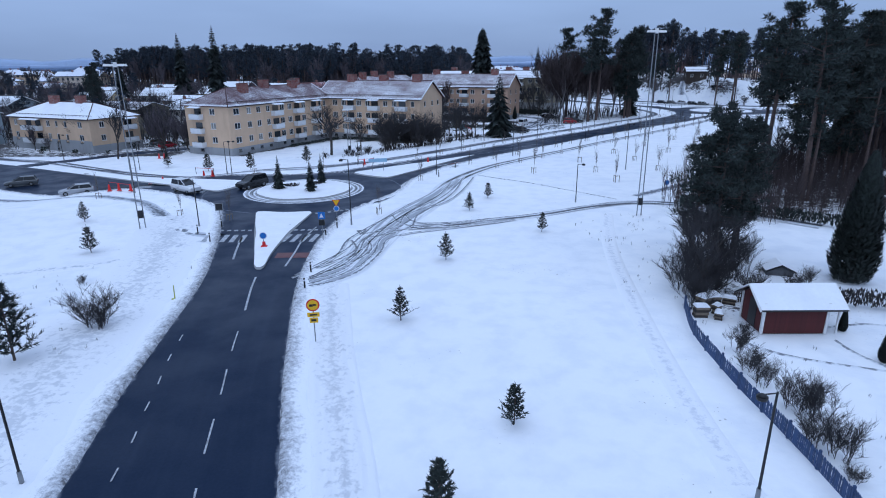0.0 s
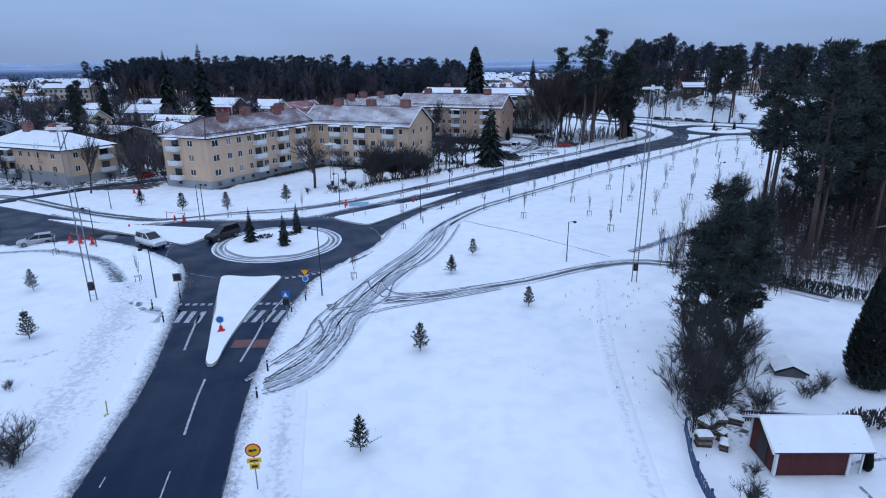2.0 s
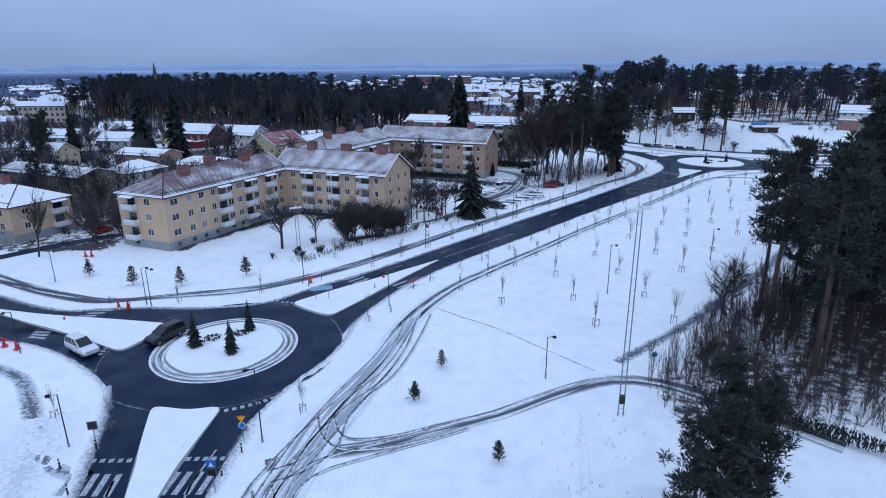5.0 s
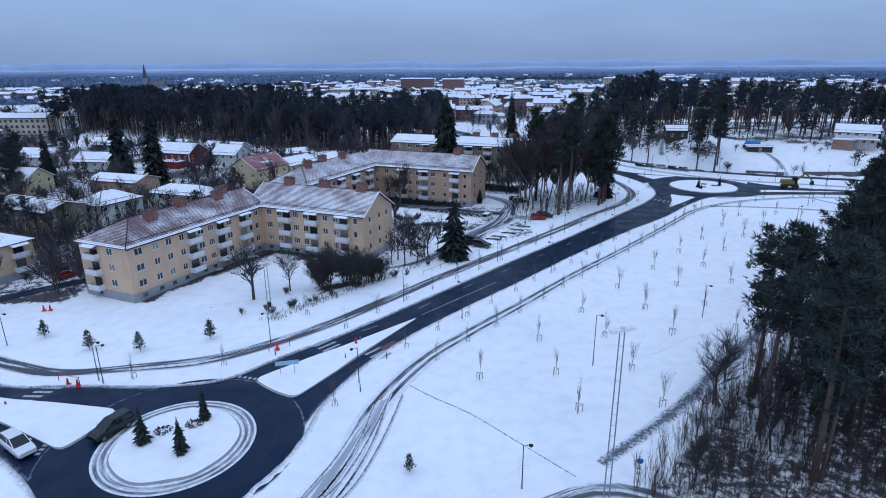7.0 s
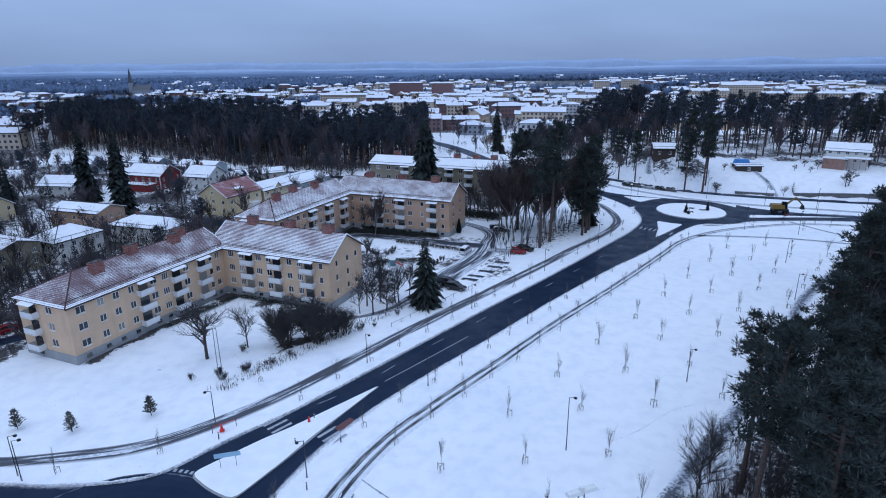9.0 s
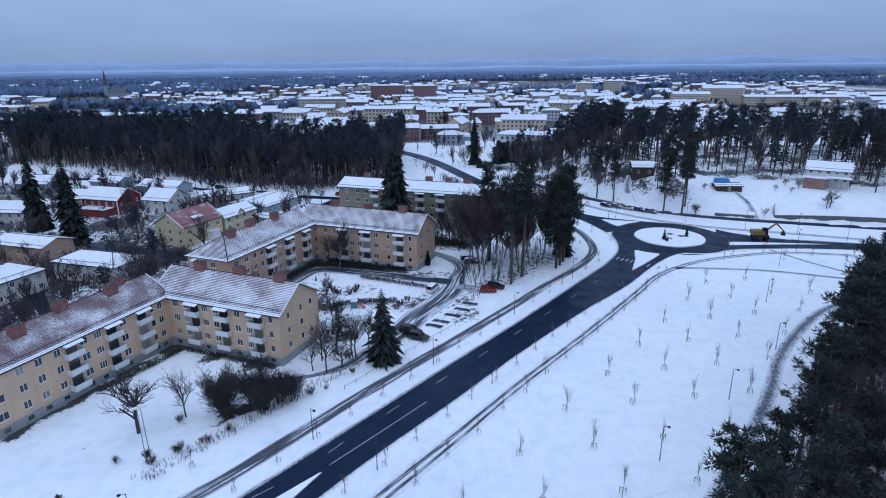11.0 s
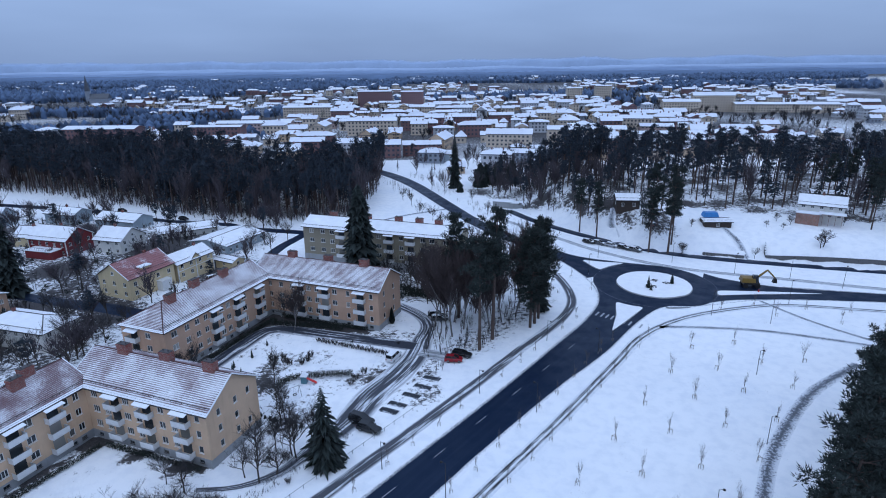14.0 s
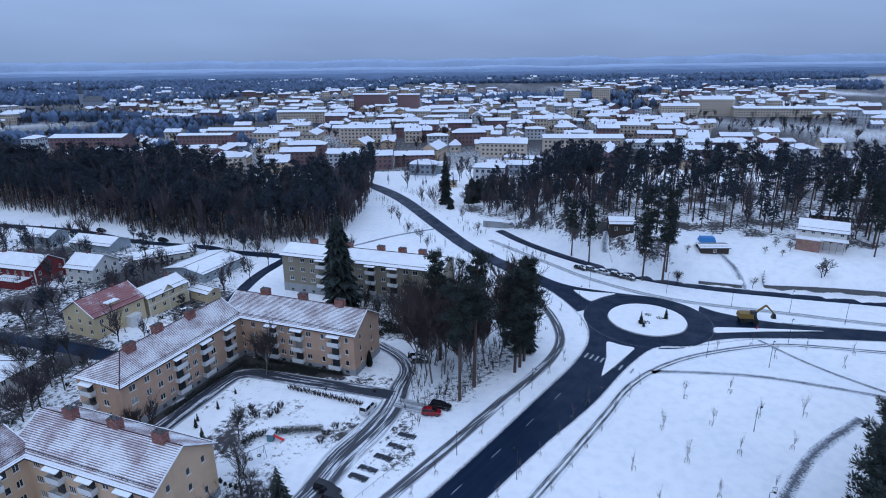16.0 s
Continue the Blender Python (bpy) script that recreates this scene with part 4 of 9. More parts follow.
for way in ([(-12.4, 44.5), (-11.6, 45.8), (-10.2, 48.7), (-9.5, 51.5), (-9.4, 55.3), (-8.5, 58.5), (-6.9, 62.8), (-4.6, 67.8), (-1.6, 72.8), (0.4, 80), (1.4, 87)],
            [(-12.0, 43.9), (-10.1, 45.5), (-8.7, 47.5), (-7.7, 51.5), (-7.6, 55.8), (-6.5, 59.0), (-5.1, 63.4), (-3.3, 68.6), (-0.5, 73.7), (1.6, 81), (3.4, 90)],
            [(-11.8, 43.6), (-9.9, 44.6), (-8.3, 46.8), (-7.1, 51.9), (-6.9, 55.8), (-5.0, 58.4), (-1.6, 60.1), (3.3, 62.2), (8, 64.4)],
            [(-12.2, 45.2), (-10.0, 49.9), (-9.0, 52.5), (-8.3, 56.3), (-7.4, 60.9), (-5.6, 66.8), (-4.1, 71.1), (-1.8, 76.8), (0.2, 84)],
            [(-8.8, 57.2), (-6.2, 58.6), (-4.6, 61.6), (-4.4, 65.0), (-2.6, 70.2), (-0.8, 75.2)],
            [(-9.0, 55.8), (-8.1, 53.3), (-8.4, 51.1), (-9.5, 48.9), (-11.4, 46.2)],
            [(-5.8, 66.0), (-4.9, 63.0), (-3.2, 61.4), (0.5, 61.6), (5, 63.2)]):
    c = spline(way, 0.7)
    q = normals_of(c)
    for off in (-0.75, 0.75):
        strip("tyre_track", [tuple(p) for p in (c + q * off)[::2]], 0.34, 0.085, TYRE, "single dark tyre track pressed into the snow", category="path", cols=4, dip=0.05)
strip("path_cross", [(-9.5, 58.6), (-5.2, 60.2), (-0.4, 61.2), (4.8, 63.4), (10.5, 65.6), (16.8, 69.2), (23.1, 71.8), (28.1, 70.8), (33.5, 66.5), (40, 60)], [2.2, 2.4, 2.2, 2.2, 2.2, 2.6, 3.0, 3.0, 2.8], 0.025, churned_material("cross_path_tracks", 2.4, (0.1, 0.105, 0.12), (0.5, 0.53, 0.58), 0.75), "dark trodden path crossing the snowfield", category="path")
strip("path_north", [(-120, 138), (-96, 122.8), (-80, 116.5), (-64, 107.0), (-52, 101.2), (-43, 98.4), (-31, 97.7), (-23, 99.4), (-15.5, 104.3), (-7.6, 111.6), (2, 122.6), (14, 136.2), (28, 151.4), (40.4, 165.2), (53.4, 180), (65.6, 193.8), (71.4, 205), (72.6, 218.7), (70.5, 231), (64, 246)], 3.2, 0.03, CYCLE, "slushy cycle path with wheel tracks beside the road", category="path", cols=8)
strip("path_wood_edge", [(25, 75.5), (28.8, 78.6), (38, 86.2), (46.9, 95.2), (51.1, 98.8), (60, 108), (69.9, 118.5), (78, 128), (85, 137), (93.9, 146), (106, 156), (122, 165)], [2.0, 2.6, 3.4, 3.4, 3.0, 3.2, 3.0, 2.8], 0.02, WOOD_PATH, "trodden grey path along the edge of the wood", category="path")
strip("path_left", [(-70, 83), (-58, 80.6), (-49.9, 78.1), (-45.2, 76.2), (-40, 73.6), (-34.9, 67.7), (-32.1, 64), (-29.2, 60.2), (-26.5, 58.3), (-23.6, 57.4)], [2.6, 2.4, 2.2, 2.4, 2.2], 0.02, TRODDEN, "trodden path in the snow beside the road", category="path")
strip("track_left", [(-60, 38), (-42, 44.5), (-31, 49.2), (-28.1, 52.6), (-24.2, 56.4)], 2.0, 0.015, FAINT, "faint old track in the snow", category="path")
strip("track_branch", [(88, 186.4), (93.9, 186), (109.6, 182.8), (123.1, 177), (140, 168)], 2.2, 0.02, TRODDEN, "wheel tracks branching across the field corner", category="path")
strip("track_diagonal", [(121.4, 200.2), (125.5, 188.6), (130.4, 179.6), (140, 166)], 1.8, 0.025, TRODDEN, "curving wheel track in the snow", category="path")
strip("footpath_diagonal", [(3.4, 92.8), (8, 88.4), (12.1, 85), (16.8, 79.6), (22, 73.6)], 0.5, 0.02, FOOT, "narrow line of footprints over the field", category="path", cols=2)
strip("footpath_field", [(35, 97), (40, 99.4), (46, 103.6), (50, 105)], 0.5, 0.0, FAINT, "narrow line of footprints between saplings", category="path", cols=2)
strip("track_pylon_line", [(12.2, 16), (12.6, 28), (14.0, 42), (15.8, 54), (18.6, 66)], 1.8, 0.015, FAINT_PALE, "faint old wheel tracks in deep snow", category="path")
strip("path_island", [(-20.2, 60.8), (-18.6, 60.9), (-17.2, 60.9)], 1.5, 0.29, TRODDEN, "trodden crossing over the traffic island", category="path", cols=2)

# the courtyard of the second apartment house and its car park
strip("yard_road", [(-8, 139.5), (-1, 138.6), (5, 141), (9.5, 147), (14.5, 153.6), (18.6, 162.8), (23.4, 170.3), (27.4, 177.8), (29.6, 186), (31.4, 194), (29.4, 201), (24, 208)], [1.2, 2.2, 3.6, 6.0, 8.0, 8.6, 8.4, 7.4, 6.0, 4.6, 4.2, 4.0], 0.04, churned_material("yard_slush", 8, (0.06, 0.065, 0.08), (0.4, 0.43, 0.48), 0.75), "slushy yard road with wheel tracks", category="road", cols=8)
strip("yard_path", [(28, 183.4), (18, 187.2), (6, 191.6), (-3, 195), (-8.6, 195), (-13, 187), (-18.4, 176)], 5.4, 0.04, churned_material("yard_path_slush", 4, (0.035, 0.04, 0.055), (0.2, 0.22, 0.26), 0.9), "bare wet asphalt path along the house", category="path")
strip("yard_spur", [(29, 180.5), (33, 178), (36.5, 175.5)], 5.0, 0.045, rutted_material("spur_slush", [(0.3, 0.2), (0.7, 0.2)], 4, (0.11, 0.115, 0.13), gain=0.8), "slushy parking bay", category="road")


# ---- houses ----
def facade(g, a, b, z0, z1, holes, mat=0, deep=0.13):
    """A wall face from plan point a to b (outside on its right), with recessed openings (s0, s1, za, zb)."""
    a, b = Vector((*a, 0)), Vector((*b, 0))
    length = (b - a).length
    d = (b - a) / length
    inward = Vector((-d.y, d.x, 0)) * deep
    ss = sorted({0.0, length, *(s for h in holes for s in h[:2])})
    zz = sorted({z0, z1, *(z for h in holes for z in h[2:])})

    def at(s, z, back=False):
        p = a + d * s + (inward if back else Vector((0, 0, 0)))
        return (p.x, p.y, z)

    for s0, s1 in zip(ss, ss[1:]):
        for w0, w1 in zip(zz, zz[1:]):
            ms, mz = (s0 + s1) / 2, (w0 + w1) / 2
            if not any(h[0] < ms < h[1] and h[2] < mz < h[3] for h in holes):
                g.quad(at(s0, w0), at(s1, w0), at(s1, w1), at(s0, w1), mat)
    for s0, s1, w0, w1 in holes:
        g.quad(at(s0, w0), at(s1, w0), at(s1, w0, True), at(s0, w0, True), mat)
        g.quad(at(s1, w1), at(s0, w1), at(s0, w1, True), at(s1, w1, True), mat)
        g.quad(at(s0, w1), at(s0, w0), at(s0, w0, True), at(s0, w1, True), mat)
        g.quad(at(s1, w0), at(s1, w1), at(s1, w1, True), at(s1, w0, True), mat)


WINDOW_MESHES = {}


def window_meshes(w, h, panes, frame_mat):
    key = (round(w, 2), round(h, 2), panes, frame_mat.name)
    if key not in WINDOW_MESHES:
        f, t = Geo(), 0.09
        bays = [(w * k / panes + (t if k == 0 else t / 2), w * (k + 1) / panes - (t if k == panes - 1 else t / 2)) for k in range(panes)]
        facade(f, (-0.02, 0), (w + 0.02, 0), -0.02, h + 0.02, [(a + 0.02, b + 0.02, t, h - t) for a, b in bays], 0, 0.07)
        for (xa, za), (xb, zb) in (((-0.02, -0.02), (w + 0.02, -0.02)), ((w + 0.02, -0.02), (w + 0.02, h + 0.02)), ((w + 0.02, h + 0.02), (-0.02, h + 0.02)), ((-0.02, h + 0.02), (-0.02, -0.02))):
            f.quad((xa, 0.07, za), (xb, 0.07, zb), (xb, 0, zb), (xa, 0, za))
        f.weld = True
        sl = Geo()
        sl.box(-0.06, -0.17, -0.07, w + 0.06, 0.05, -0.022)
        p = Geo()
        p.box(t * 0.8, 0.03, t * 0.8, w - t * 0.8, 0.05, h - t * 0.8)
        WINDOW_MESHES[key] = (f.mesh("window", frame_mat), p.mesh("pane", GLASS), sl.mesh("window_sill", frame_mat))
    return WINDOW_MESHES[key]


def put_window(root, a, d, s, z, w, h, panes, frame_mat, deep=0.13):
    fm, pm, sm = window_meshes(w, h, panes, frame_mat)
    ang = math.degrees(math.atan2(d[1], d[0]))
    x, y = a[0] + d[0] * s - d[1] * (deep - 0.075), a[1] + d[1] * s + d[0] * (deep - 0.075)
    win = part("window", fm, None, root, m=pose(x, y, z, 0, 0, ang))
    part("pane", pm, None, win)
    part("window_sill", sm, None, win)


def wall_with_windows(root, g, a, b, z0, z1, rows, frame_mat, mat=0):
    """rows: windows as (centre along the wall, sill, width, height, panes)."""
    length = math.dist(a, b)
    d = ((b[0] - a[0]) / length, (b[1] - a[1]) / length)
    facade(g, a, b, z0, z1, [(s - w / 2, s + w / 2, z, z + h) for s, z, w, h, _ in rows], mat)
    for s, z, w, h, panes in rows:
        put_window(root, a, d, s - w / 2, z, w, h, panes, frame_mat)


def roof_slope(g, e0, e1, r0, r1, courses=18, snow=0, lip=1, thick=0.16, step=0.06, strip_mat=None, eave_mat=None, share=0.42):
    """A slope from eaves e0-e1 up to ridge r0-r1, in stepped courses."""
    e0, e1, r0, r1 = (Vector(p) for p in (e0, e1, r0, r1))
    n = (e1 - e0).cross(r0 - e0 if (r0 - e0).length > 0.01 else r1 - e0).normalized()
    if n.z < 0:
        n = -n
    for k in range(courses):
        t0, t1 = k / courses, (k + 1) / courses
        a, b = e0.lerp(r0, t0), e1.lerp(r1, t0)
        c, d = e1.lerp(r1, t1), e0.lerp(r0, t1)
        up = n * step
        if eave_mat is not None and k < 2:
            g.quad(a + up, b + up, c, d, eave_mat)
        elif strip_mat is None:
            g.quad(a + up, b + up, c, d, snow)
        else:
            p, q = (b + up).lerp(c, share), (a + up).lerp(d, share)
            g.quad(a + up, b + up, p, q, strip_mat)
            g.quad(q, p, c, d, snow)
        g.quad(a, b, b + up, a + up, lip)
    g.quad(e0 - n * thick, e1 - n * thick, e1, e0, lip)
    g.quad(e1 - n * thick, e0 - n * thick, r0 - n * thick, r1 - n * thick, lip)


def roof(root, L, D, ze, zr, left, right, mats, over=0.55, courses=22, verge=True, name="roof"):
    """left/right: 'hip' or 'gable'. mats: snow-and-tile, edge."""
    g = Geo()
    o = over
    slope = (zr - ze) / (D / 2)
    zz = ze - o * slope
    hip = D / 2
    sm = 2 if len(mats) > 2 else None
    courses = 1 if mats[0] is SNOW_ROOF else courses
    bare = 0.66 if mats[0] is ROOF_A else 0.4
    em = 3 if len(mats) > 3 else None
    x0, x1 = -o, L + o
    rx0 = hip * 0.98 if left == "hip" else x0
    rx1 = L - hip * 0.98 if right == "hip" else x1
    ym = D / 2
    roof_slope(g, (x0, -o, zz), (x1, -o, zz), (rx0, ym, zr), (rx1, ym, zr), courses, strip_mat=sm, eave_mat=em, share=bare)
    roof_slope(g, (x1, D + o, zz), (x0, D + o, zz), (rx1, ym, zr), (rx0, ym, zr), courses, strip_mat=sm, eave_mat=em, share=bare)
    if left == "hip":
        roof_slope(g, (x0, D + o, zz), (x0, -o, zz), (rx0, ym, zr), (rx0, ym, zr), courses, strip_mat=sm, eave_mat=em, share=bare)
    if right == "hip":
        roof_slope(g, (x1, -o, zz), (x1, D + o, zz), (rx1, ym, zr), (rx1, ym, zr), courses, strip_mat=sm, eave_mat=em, share=bare)
    rf = part(name, g, mats, root)
    t = Geo()
    t.tube((rx0, ym, zr + 0.02), (rx1, ym, zr + 0.02), 0.12, 0.12, 6, 0)
    if left == "hip":
        t.tube((x0, -o, zz), (rx0, ym, zr), 0.13, 0.13, 5)
        t.tube((x0, D + o, zz), (rx0, ym, zr), 0.13, 0.13, 5)
    if right == "hip":
        t.tube((x1, -o, zz), (rx1, ym, zr), 0.13, 0.13, 5)
        t.tube((x1, D + o, zz), (rx1, ym, zr), 0.13, 0.13, 5)
    part("ridge_cap", t, mats[1], rf)
    e = Geo()
    for y, s in ((-o, -1), (D + o, 1)):
        e.box(x0, y - 0.07, zz - 0.2, x1, y + 0.07, zz - 0.05, 0)
        e.tube((x0, y - s * 1.1, zz + 1.1 * slope + 0.22), (x1, y - s * 1.1, zz + 1.1 * slope + 0.22), 0.055, 0.055, 4)
        for k in range(int((x1 - x0) / 1.2)):
            x = x0 + 0.4 + k * 1.2
            e.box(x, y - s * 1.1 - 0.04, zz + 1.1 * slope, x + 0.08, y - s * 1.1 + 0.04, zz + 1.1 * slope + 0.24)
    part("gutter", e, GUTTER, rf, "dark gutter with a snow guard rail")
    if verge:
        for side, x in (("L", x0), ("R", x1)):
            if (left if side == "L" else right) == "gable":
                for ya in (-o, D + o):
                    v = Geo()
                    v.tube((x, ya, zz), (x, ym, zr + 0.03), 0.13, 0.13, 4)
                    part("verge_board", v, SNOW_ROOF, rf)
    return rf


def chimney(root, x, y, z, w=1.1, d=0.8, h=1.4):
    g = Geo()
    g.box(x - w / 2, y - d / 2, z - 1.6, x + w / 2, y + d / 2, z + h, 0)
    g.box(x - w / 2 - 0.07, y - d / 2 - 0.07, z + h - 0.25, x + w / 2 + 0.07, y + d / 2 + 0.07, z + h - 0.1, 0)
    c = part("chimney", g, CHIMNEY, root, "red brick chimney")
    s = Geo()
    s.box(x - w / 2 + 0.1, y - d / 2 + 0.1, z + h, x + w / 2 - 0.1, y + d / 2 - 0.1, z + h + 0.12, 0)
    for k in (-0.25, 0.25):
        s.tube((x + k * w, y, z + h + 0.1), (x + k * w, y, z + h + 0.4), 0.11, 0.1, 8)
    part("cap", s, GUTTER, c)


BALCONY_MESHES = {}


def balcony(root, a, d, s, z, w=3.0, deep=1.25, canopy=False):
    """A white sheet-clad balcony on the wall a + d*s, floor at z."""
    if "b" not in BALCONY_MESHES:
        g = Geo()
        h, t = 0.95, 0.06
        g.box(0, -deep, -0.16, w, 0, 0.0)
        g.box(0, -deep, 0.06, w, -deep + t, h)
        g.box(0, -deep + t, 0.06, t, 0, h)
        g.box(w - t, -deep + t, 0.06, w, 0, h)
        r = Geo()
        r.tube((0, -deep + 0.03, h + 0.08), (w, -deep + 0.03, h + 0.08), 0.03, 0.03, 5)
        for x in (0.03, w / 2, w - 0.03):
            r.tube((x, -deep + 0.03, 0), (x, -deep + 0.03, h + 0.08), 0.025, 0.025, 5)
        p = Geo()
        p.box(0.55, 0.02, 0.1, w - 0.5, 0.05, 2.15)
        cp = Geo()
        cp.add([(-0.15, 0, 0.35), (w + 0.15, 0, 0.35), (w + 0.15, -deep - 0.15, 0.0), (-0.15, -deep - 0.15, 0.0), (-0.15, 0, 0.47), (w + 0.15, 0, 0.47), (w + 0.15, -deep - 0.15, 0.12), (-0.15, -deep - 0.15, 0.12)],
               [(0, 1, 2, 3), (7, 6, 5, 4), (0, 3, 7, 4), (1, 5, 6, 2), (3, 2, 6, 7)])
        BALCONY_MESHES.update(b=g.mesh("balcony", BALCONY), r=r.mesh("rail", STEEL), p=p.mesh("balcony_door", GLASS), c=cp.mesh("canopy", SNOW_ROOF))
    ang = math.degrees(math.atan2(d[1], d[0]))
    x, y = a[0] + d[0] * (s - w / 2), a[1] + d[1] * (s - w / 2)
    b = part("balcony", BALCONY_MESHES["b"], None, root, m=pose(x, y, z, 0, 0, ang))
    part("rail", BALCONY_MESHES["r"], None, b)
    part("balcony_door", BALCONY_MESHES["p"], None, b, m=pose(0, -0.055, 0))
    if canopy:
        part("canopy", BALCONY_MESHES["c"], None, b, m=pose(0, 0, 2.25))


def apartment_wing(place, ang, L, D, z_ground, z_eave, z_ridge, floors, front, left_rows, right_rows, ends, walls, roof_mats, label, chimneys, group="apartment houses", plinth=1.7):
    """front: list of ('w', x, width, panes) and ('b', x); floors: window sill heights."""
    root = thing("apartment_building", pose(*place, 0, 0, 0, ang), label, "apartment building", group)
    g = Geo()
    zp = z_ground + plinth
    rows = []
    for kind, x, *rest in front:
        if kind == "w":
            rows += [(x, z, rest[0], 1.35, rest[1]) for z in floors]
    wall_with_windows(root, g, (0, 0), (L, 0), zp, z_eave, rows, FRAME_WHITE)
    wall_with_windows(root, g, (L, 0), (L, D), zp, z_eave, right_rows, FRAME_WHITE)
    back = [(x, z, 1.4, 1.35, 2) for x in np.arange(2.5, L - 2, 3.6) for z in floors]
    wall_with_windows(root, g, (L, D), (0, D), zp, z_eave, back, FRAME_WHITE)
    wall_with_windows(root, g, (0, D), (0, 0), zp, z_eave, left_rows, FRAME_WHITE)
    for e, x in zip(ends, (0, L)):
        if e == "gable":
            g.add([(x, 0, z_eave), (x, D, z_eave), (x, D / 2, z_ridge - 0.15)], [(0, 1, 2)] if x else [(0, 2, 1)])
    part("wall", g, walls, root)
    p = Geo()
    base_rows = [(x, z_ground + 0.75, 1.0, 0.6, 2) for kind, x, *_ in front if kind == "w"]
    wall_with_windows(root, p, (-0.08, -0.08), (L + 0.08, -0.08), z_ground - 1.5, zp, base_rows, GUTTER)
    facade(p, (L + 0.08, -0.08), (L + 0.08, D + 0.08), z_ground - 1.5, zp, [])
    facade(p, (L + 0.08, D + 0.08), (-0.08, D + 0.08), z_ground - 1.5, zp, [])
    wall_with_windows(root, p, (-0.08, D + 0.08), (-0.08, -0.08), z_ground - 1.5, zp, [(4.0, z_ground + 0.75, 1.0, 0.6, 2)], GUTTER)
    p.add([(-0.08, -0.08, zp), (L + 0.08, -0.08, zp), (L + 0.08, D + 0.08, zp), (-0.08, D + 0.08, zp)], [(0, 1, 2, 3)])
    part("plinth", p, PLINTH, root, "grey stained concrete plinth")
    for kind, x, *rest in front:
        if kind == "b":
            for k, z in enumerate(floors):
                balcony(root, (0, 0), (1, 0), x, z - 0.85, canopy=(k == len(floors) - 1))
    roof(root, L, D, z_eave, z_ridge, ends[0], ends[1], roof_mats)
    for x, y in chimneys:
        chimney(root, x, y, z_ridge - 0.3 - abs(y - D / 2) * 0.4, 2.3, 1.3, 1.9)
    return root


FL_A, FL_B = (0.9, 3.88, 6.86), (1.5, 4.45, 7.4)
end_gable = [(s, z, 0.9, 1.3, 1) for s in (2.9, 7.0) for z in FL_A] + [(10.3, FL_A[2], 0.9, 1.3, 1), (10.1, FL_A[0], 0.9, 1.3, 1)]
hip_end = [(12.6 - 4.7, z, 1.5, 1.35, 2) for z in FL_A]
a1 = apartment_wing((-46, 124), 65.0, 36.0, 12.6, -1.75, 9.0, 12.2, FL_A,
                    [("w", 2.3, 1.7, 2), ("w", 6.0, 1.3, 2), ("w", 9.0, 1.3, 2), ("w", 12.1, 1.2, 2), ("b", 14.5), ("w", 16.9, 1.5, 2), ("w", 19.6, 1.5, 3), ("b", 22.2), ("w", 24.8, 1.5, 2), ("b", 28.8), ("w", 31.3, 1.0, 1), ("w", 33.2, 1.1, 2)],
                    hip_end, [], ("hip", "gable"), WALL_CREAM, [ROOF_A, TILE_LIP, ROOF_STRIP, SNOW_ROOF],
                    "cream rendered three-storey apartment house with thinly snowed tile roof", [(9.5, 4.5), (18, 6), (27.5, 5.2), (30.2, 6.5)])
for z in FL_A:
    balcony(a1, (0, 12.6), (0, -1), 3.75, z - 0.85, canopy=(z == FL_A[2]))
apartment_wing((-34.3, 157.2), -24.5, 30.3, 12.8, -1.75, 9.0, 12.9, FL_A,
                    [("w", 5.5, 1.5, 3), ("w", 8.2, 1.4, 3), ("b", 10.3), ("w", 12.8, 1.5, 3), ("w", 15.4, 1.3, 2), ("b", 17.5), ("w", 20.6, 1.3, 2), ("w", 23.2, 1.3, 3), ("b", 25.4), ("w", 28.3, 1.0, 1)],
                    [], end_gable, ("gable", "gable"), WALL_CREAM, [ROOF_B, TILE_LIP, ROOF_STRIP, SNOW_ROOF],
                    "cream rendered apartment wing with snowed tile roof and gable end", [(7.0, 6.4), (16.5, 6.8), (26.5, 6.4)])
b1 = apartment_wing((-24.3, 174.3), 64.5, 35.0, 12.2, -1.0, 9.9, 13.4, FL_B,
                    [("w", 2.6, 1.6, 2), ("w", 6.2, 1.3, 2), ("w", 9.2, 1.3, 2), ("b", 14.3), ("w", 11.8, 1.2, 2), ("w", 16.8, 1.4, 2), ("w", 19.0, 1.4, 3), ("b", 22.0), ("w", 24.7, 1.5, 2), ("b", 29.6), ("w", 32.0, 1.0, 1)],
                    [(12.2 - 4.7, z, 1.5, 1.35, 2) for z in FL_B], [], ("hip", "gable"), WALL_OCHRE, [ROOF_B, TILE_LIP, ROOF_STRIP, SNOW_ROOF],
                    "ochre rendered apartment house with snowed hip roof", [(7.6, 5.2), (15.8, 6.2), (24.5, 5.4)])
for z in FL_B:
    balcony(b1, (0, 12.2), (0, -1), 3.6, z - 0.85, canopy=(z == FL_B[2]))
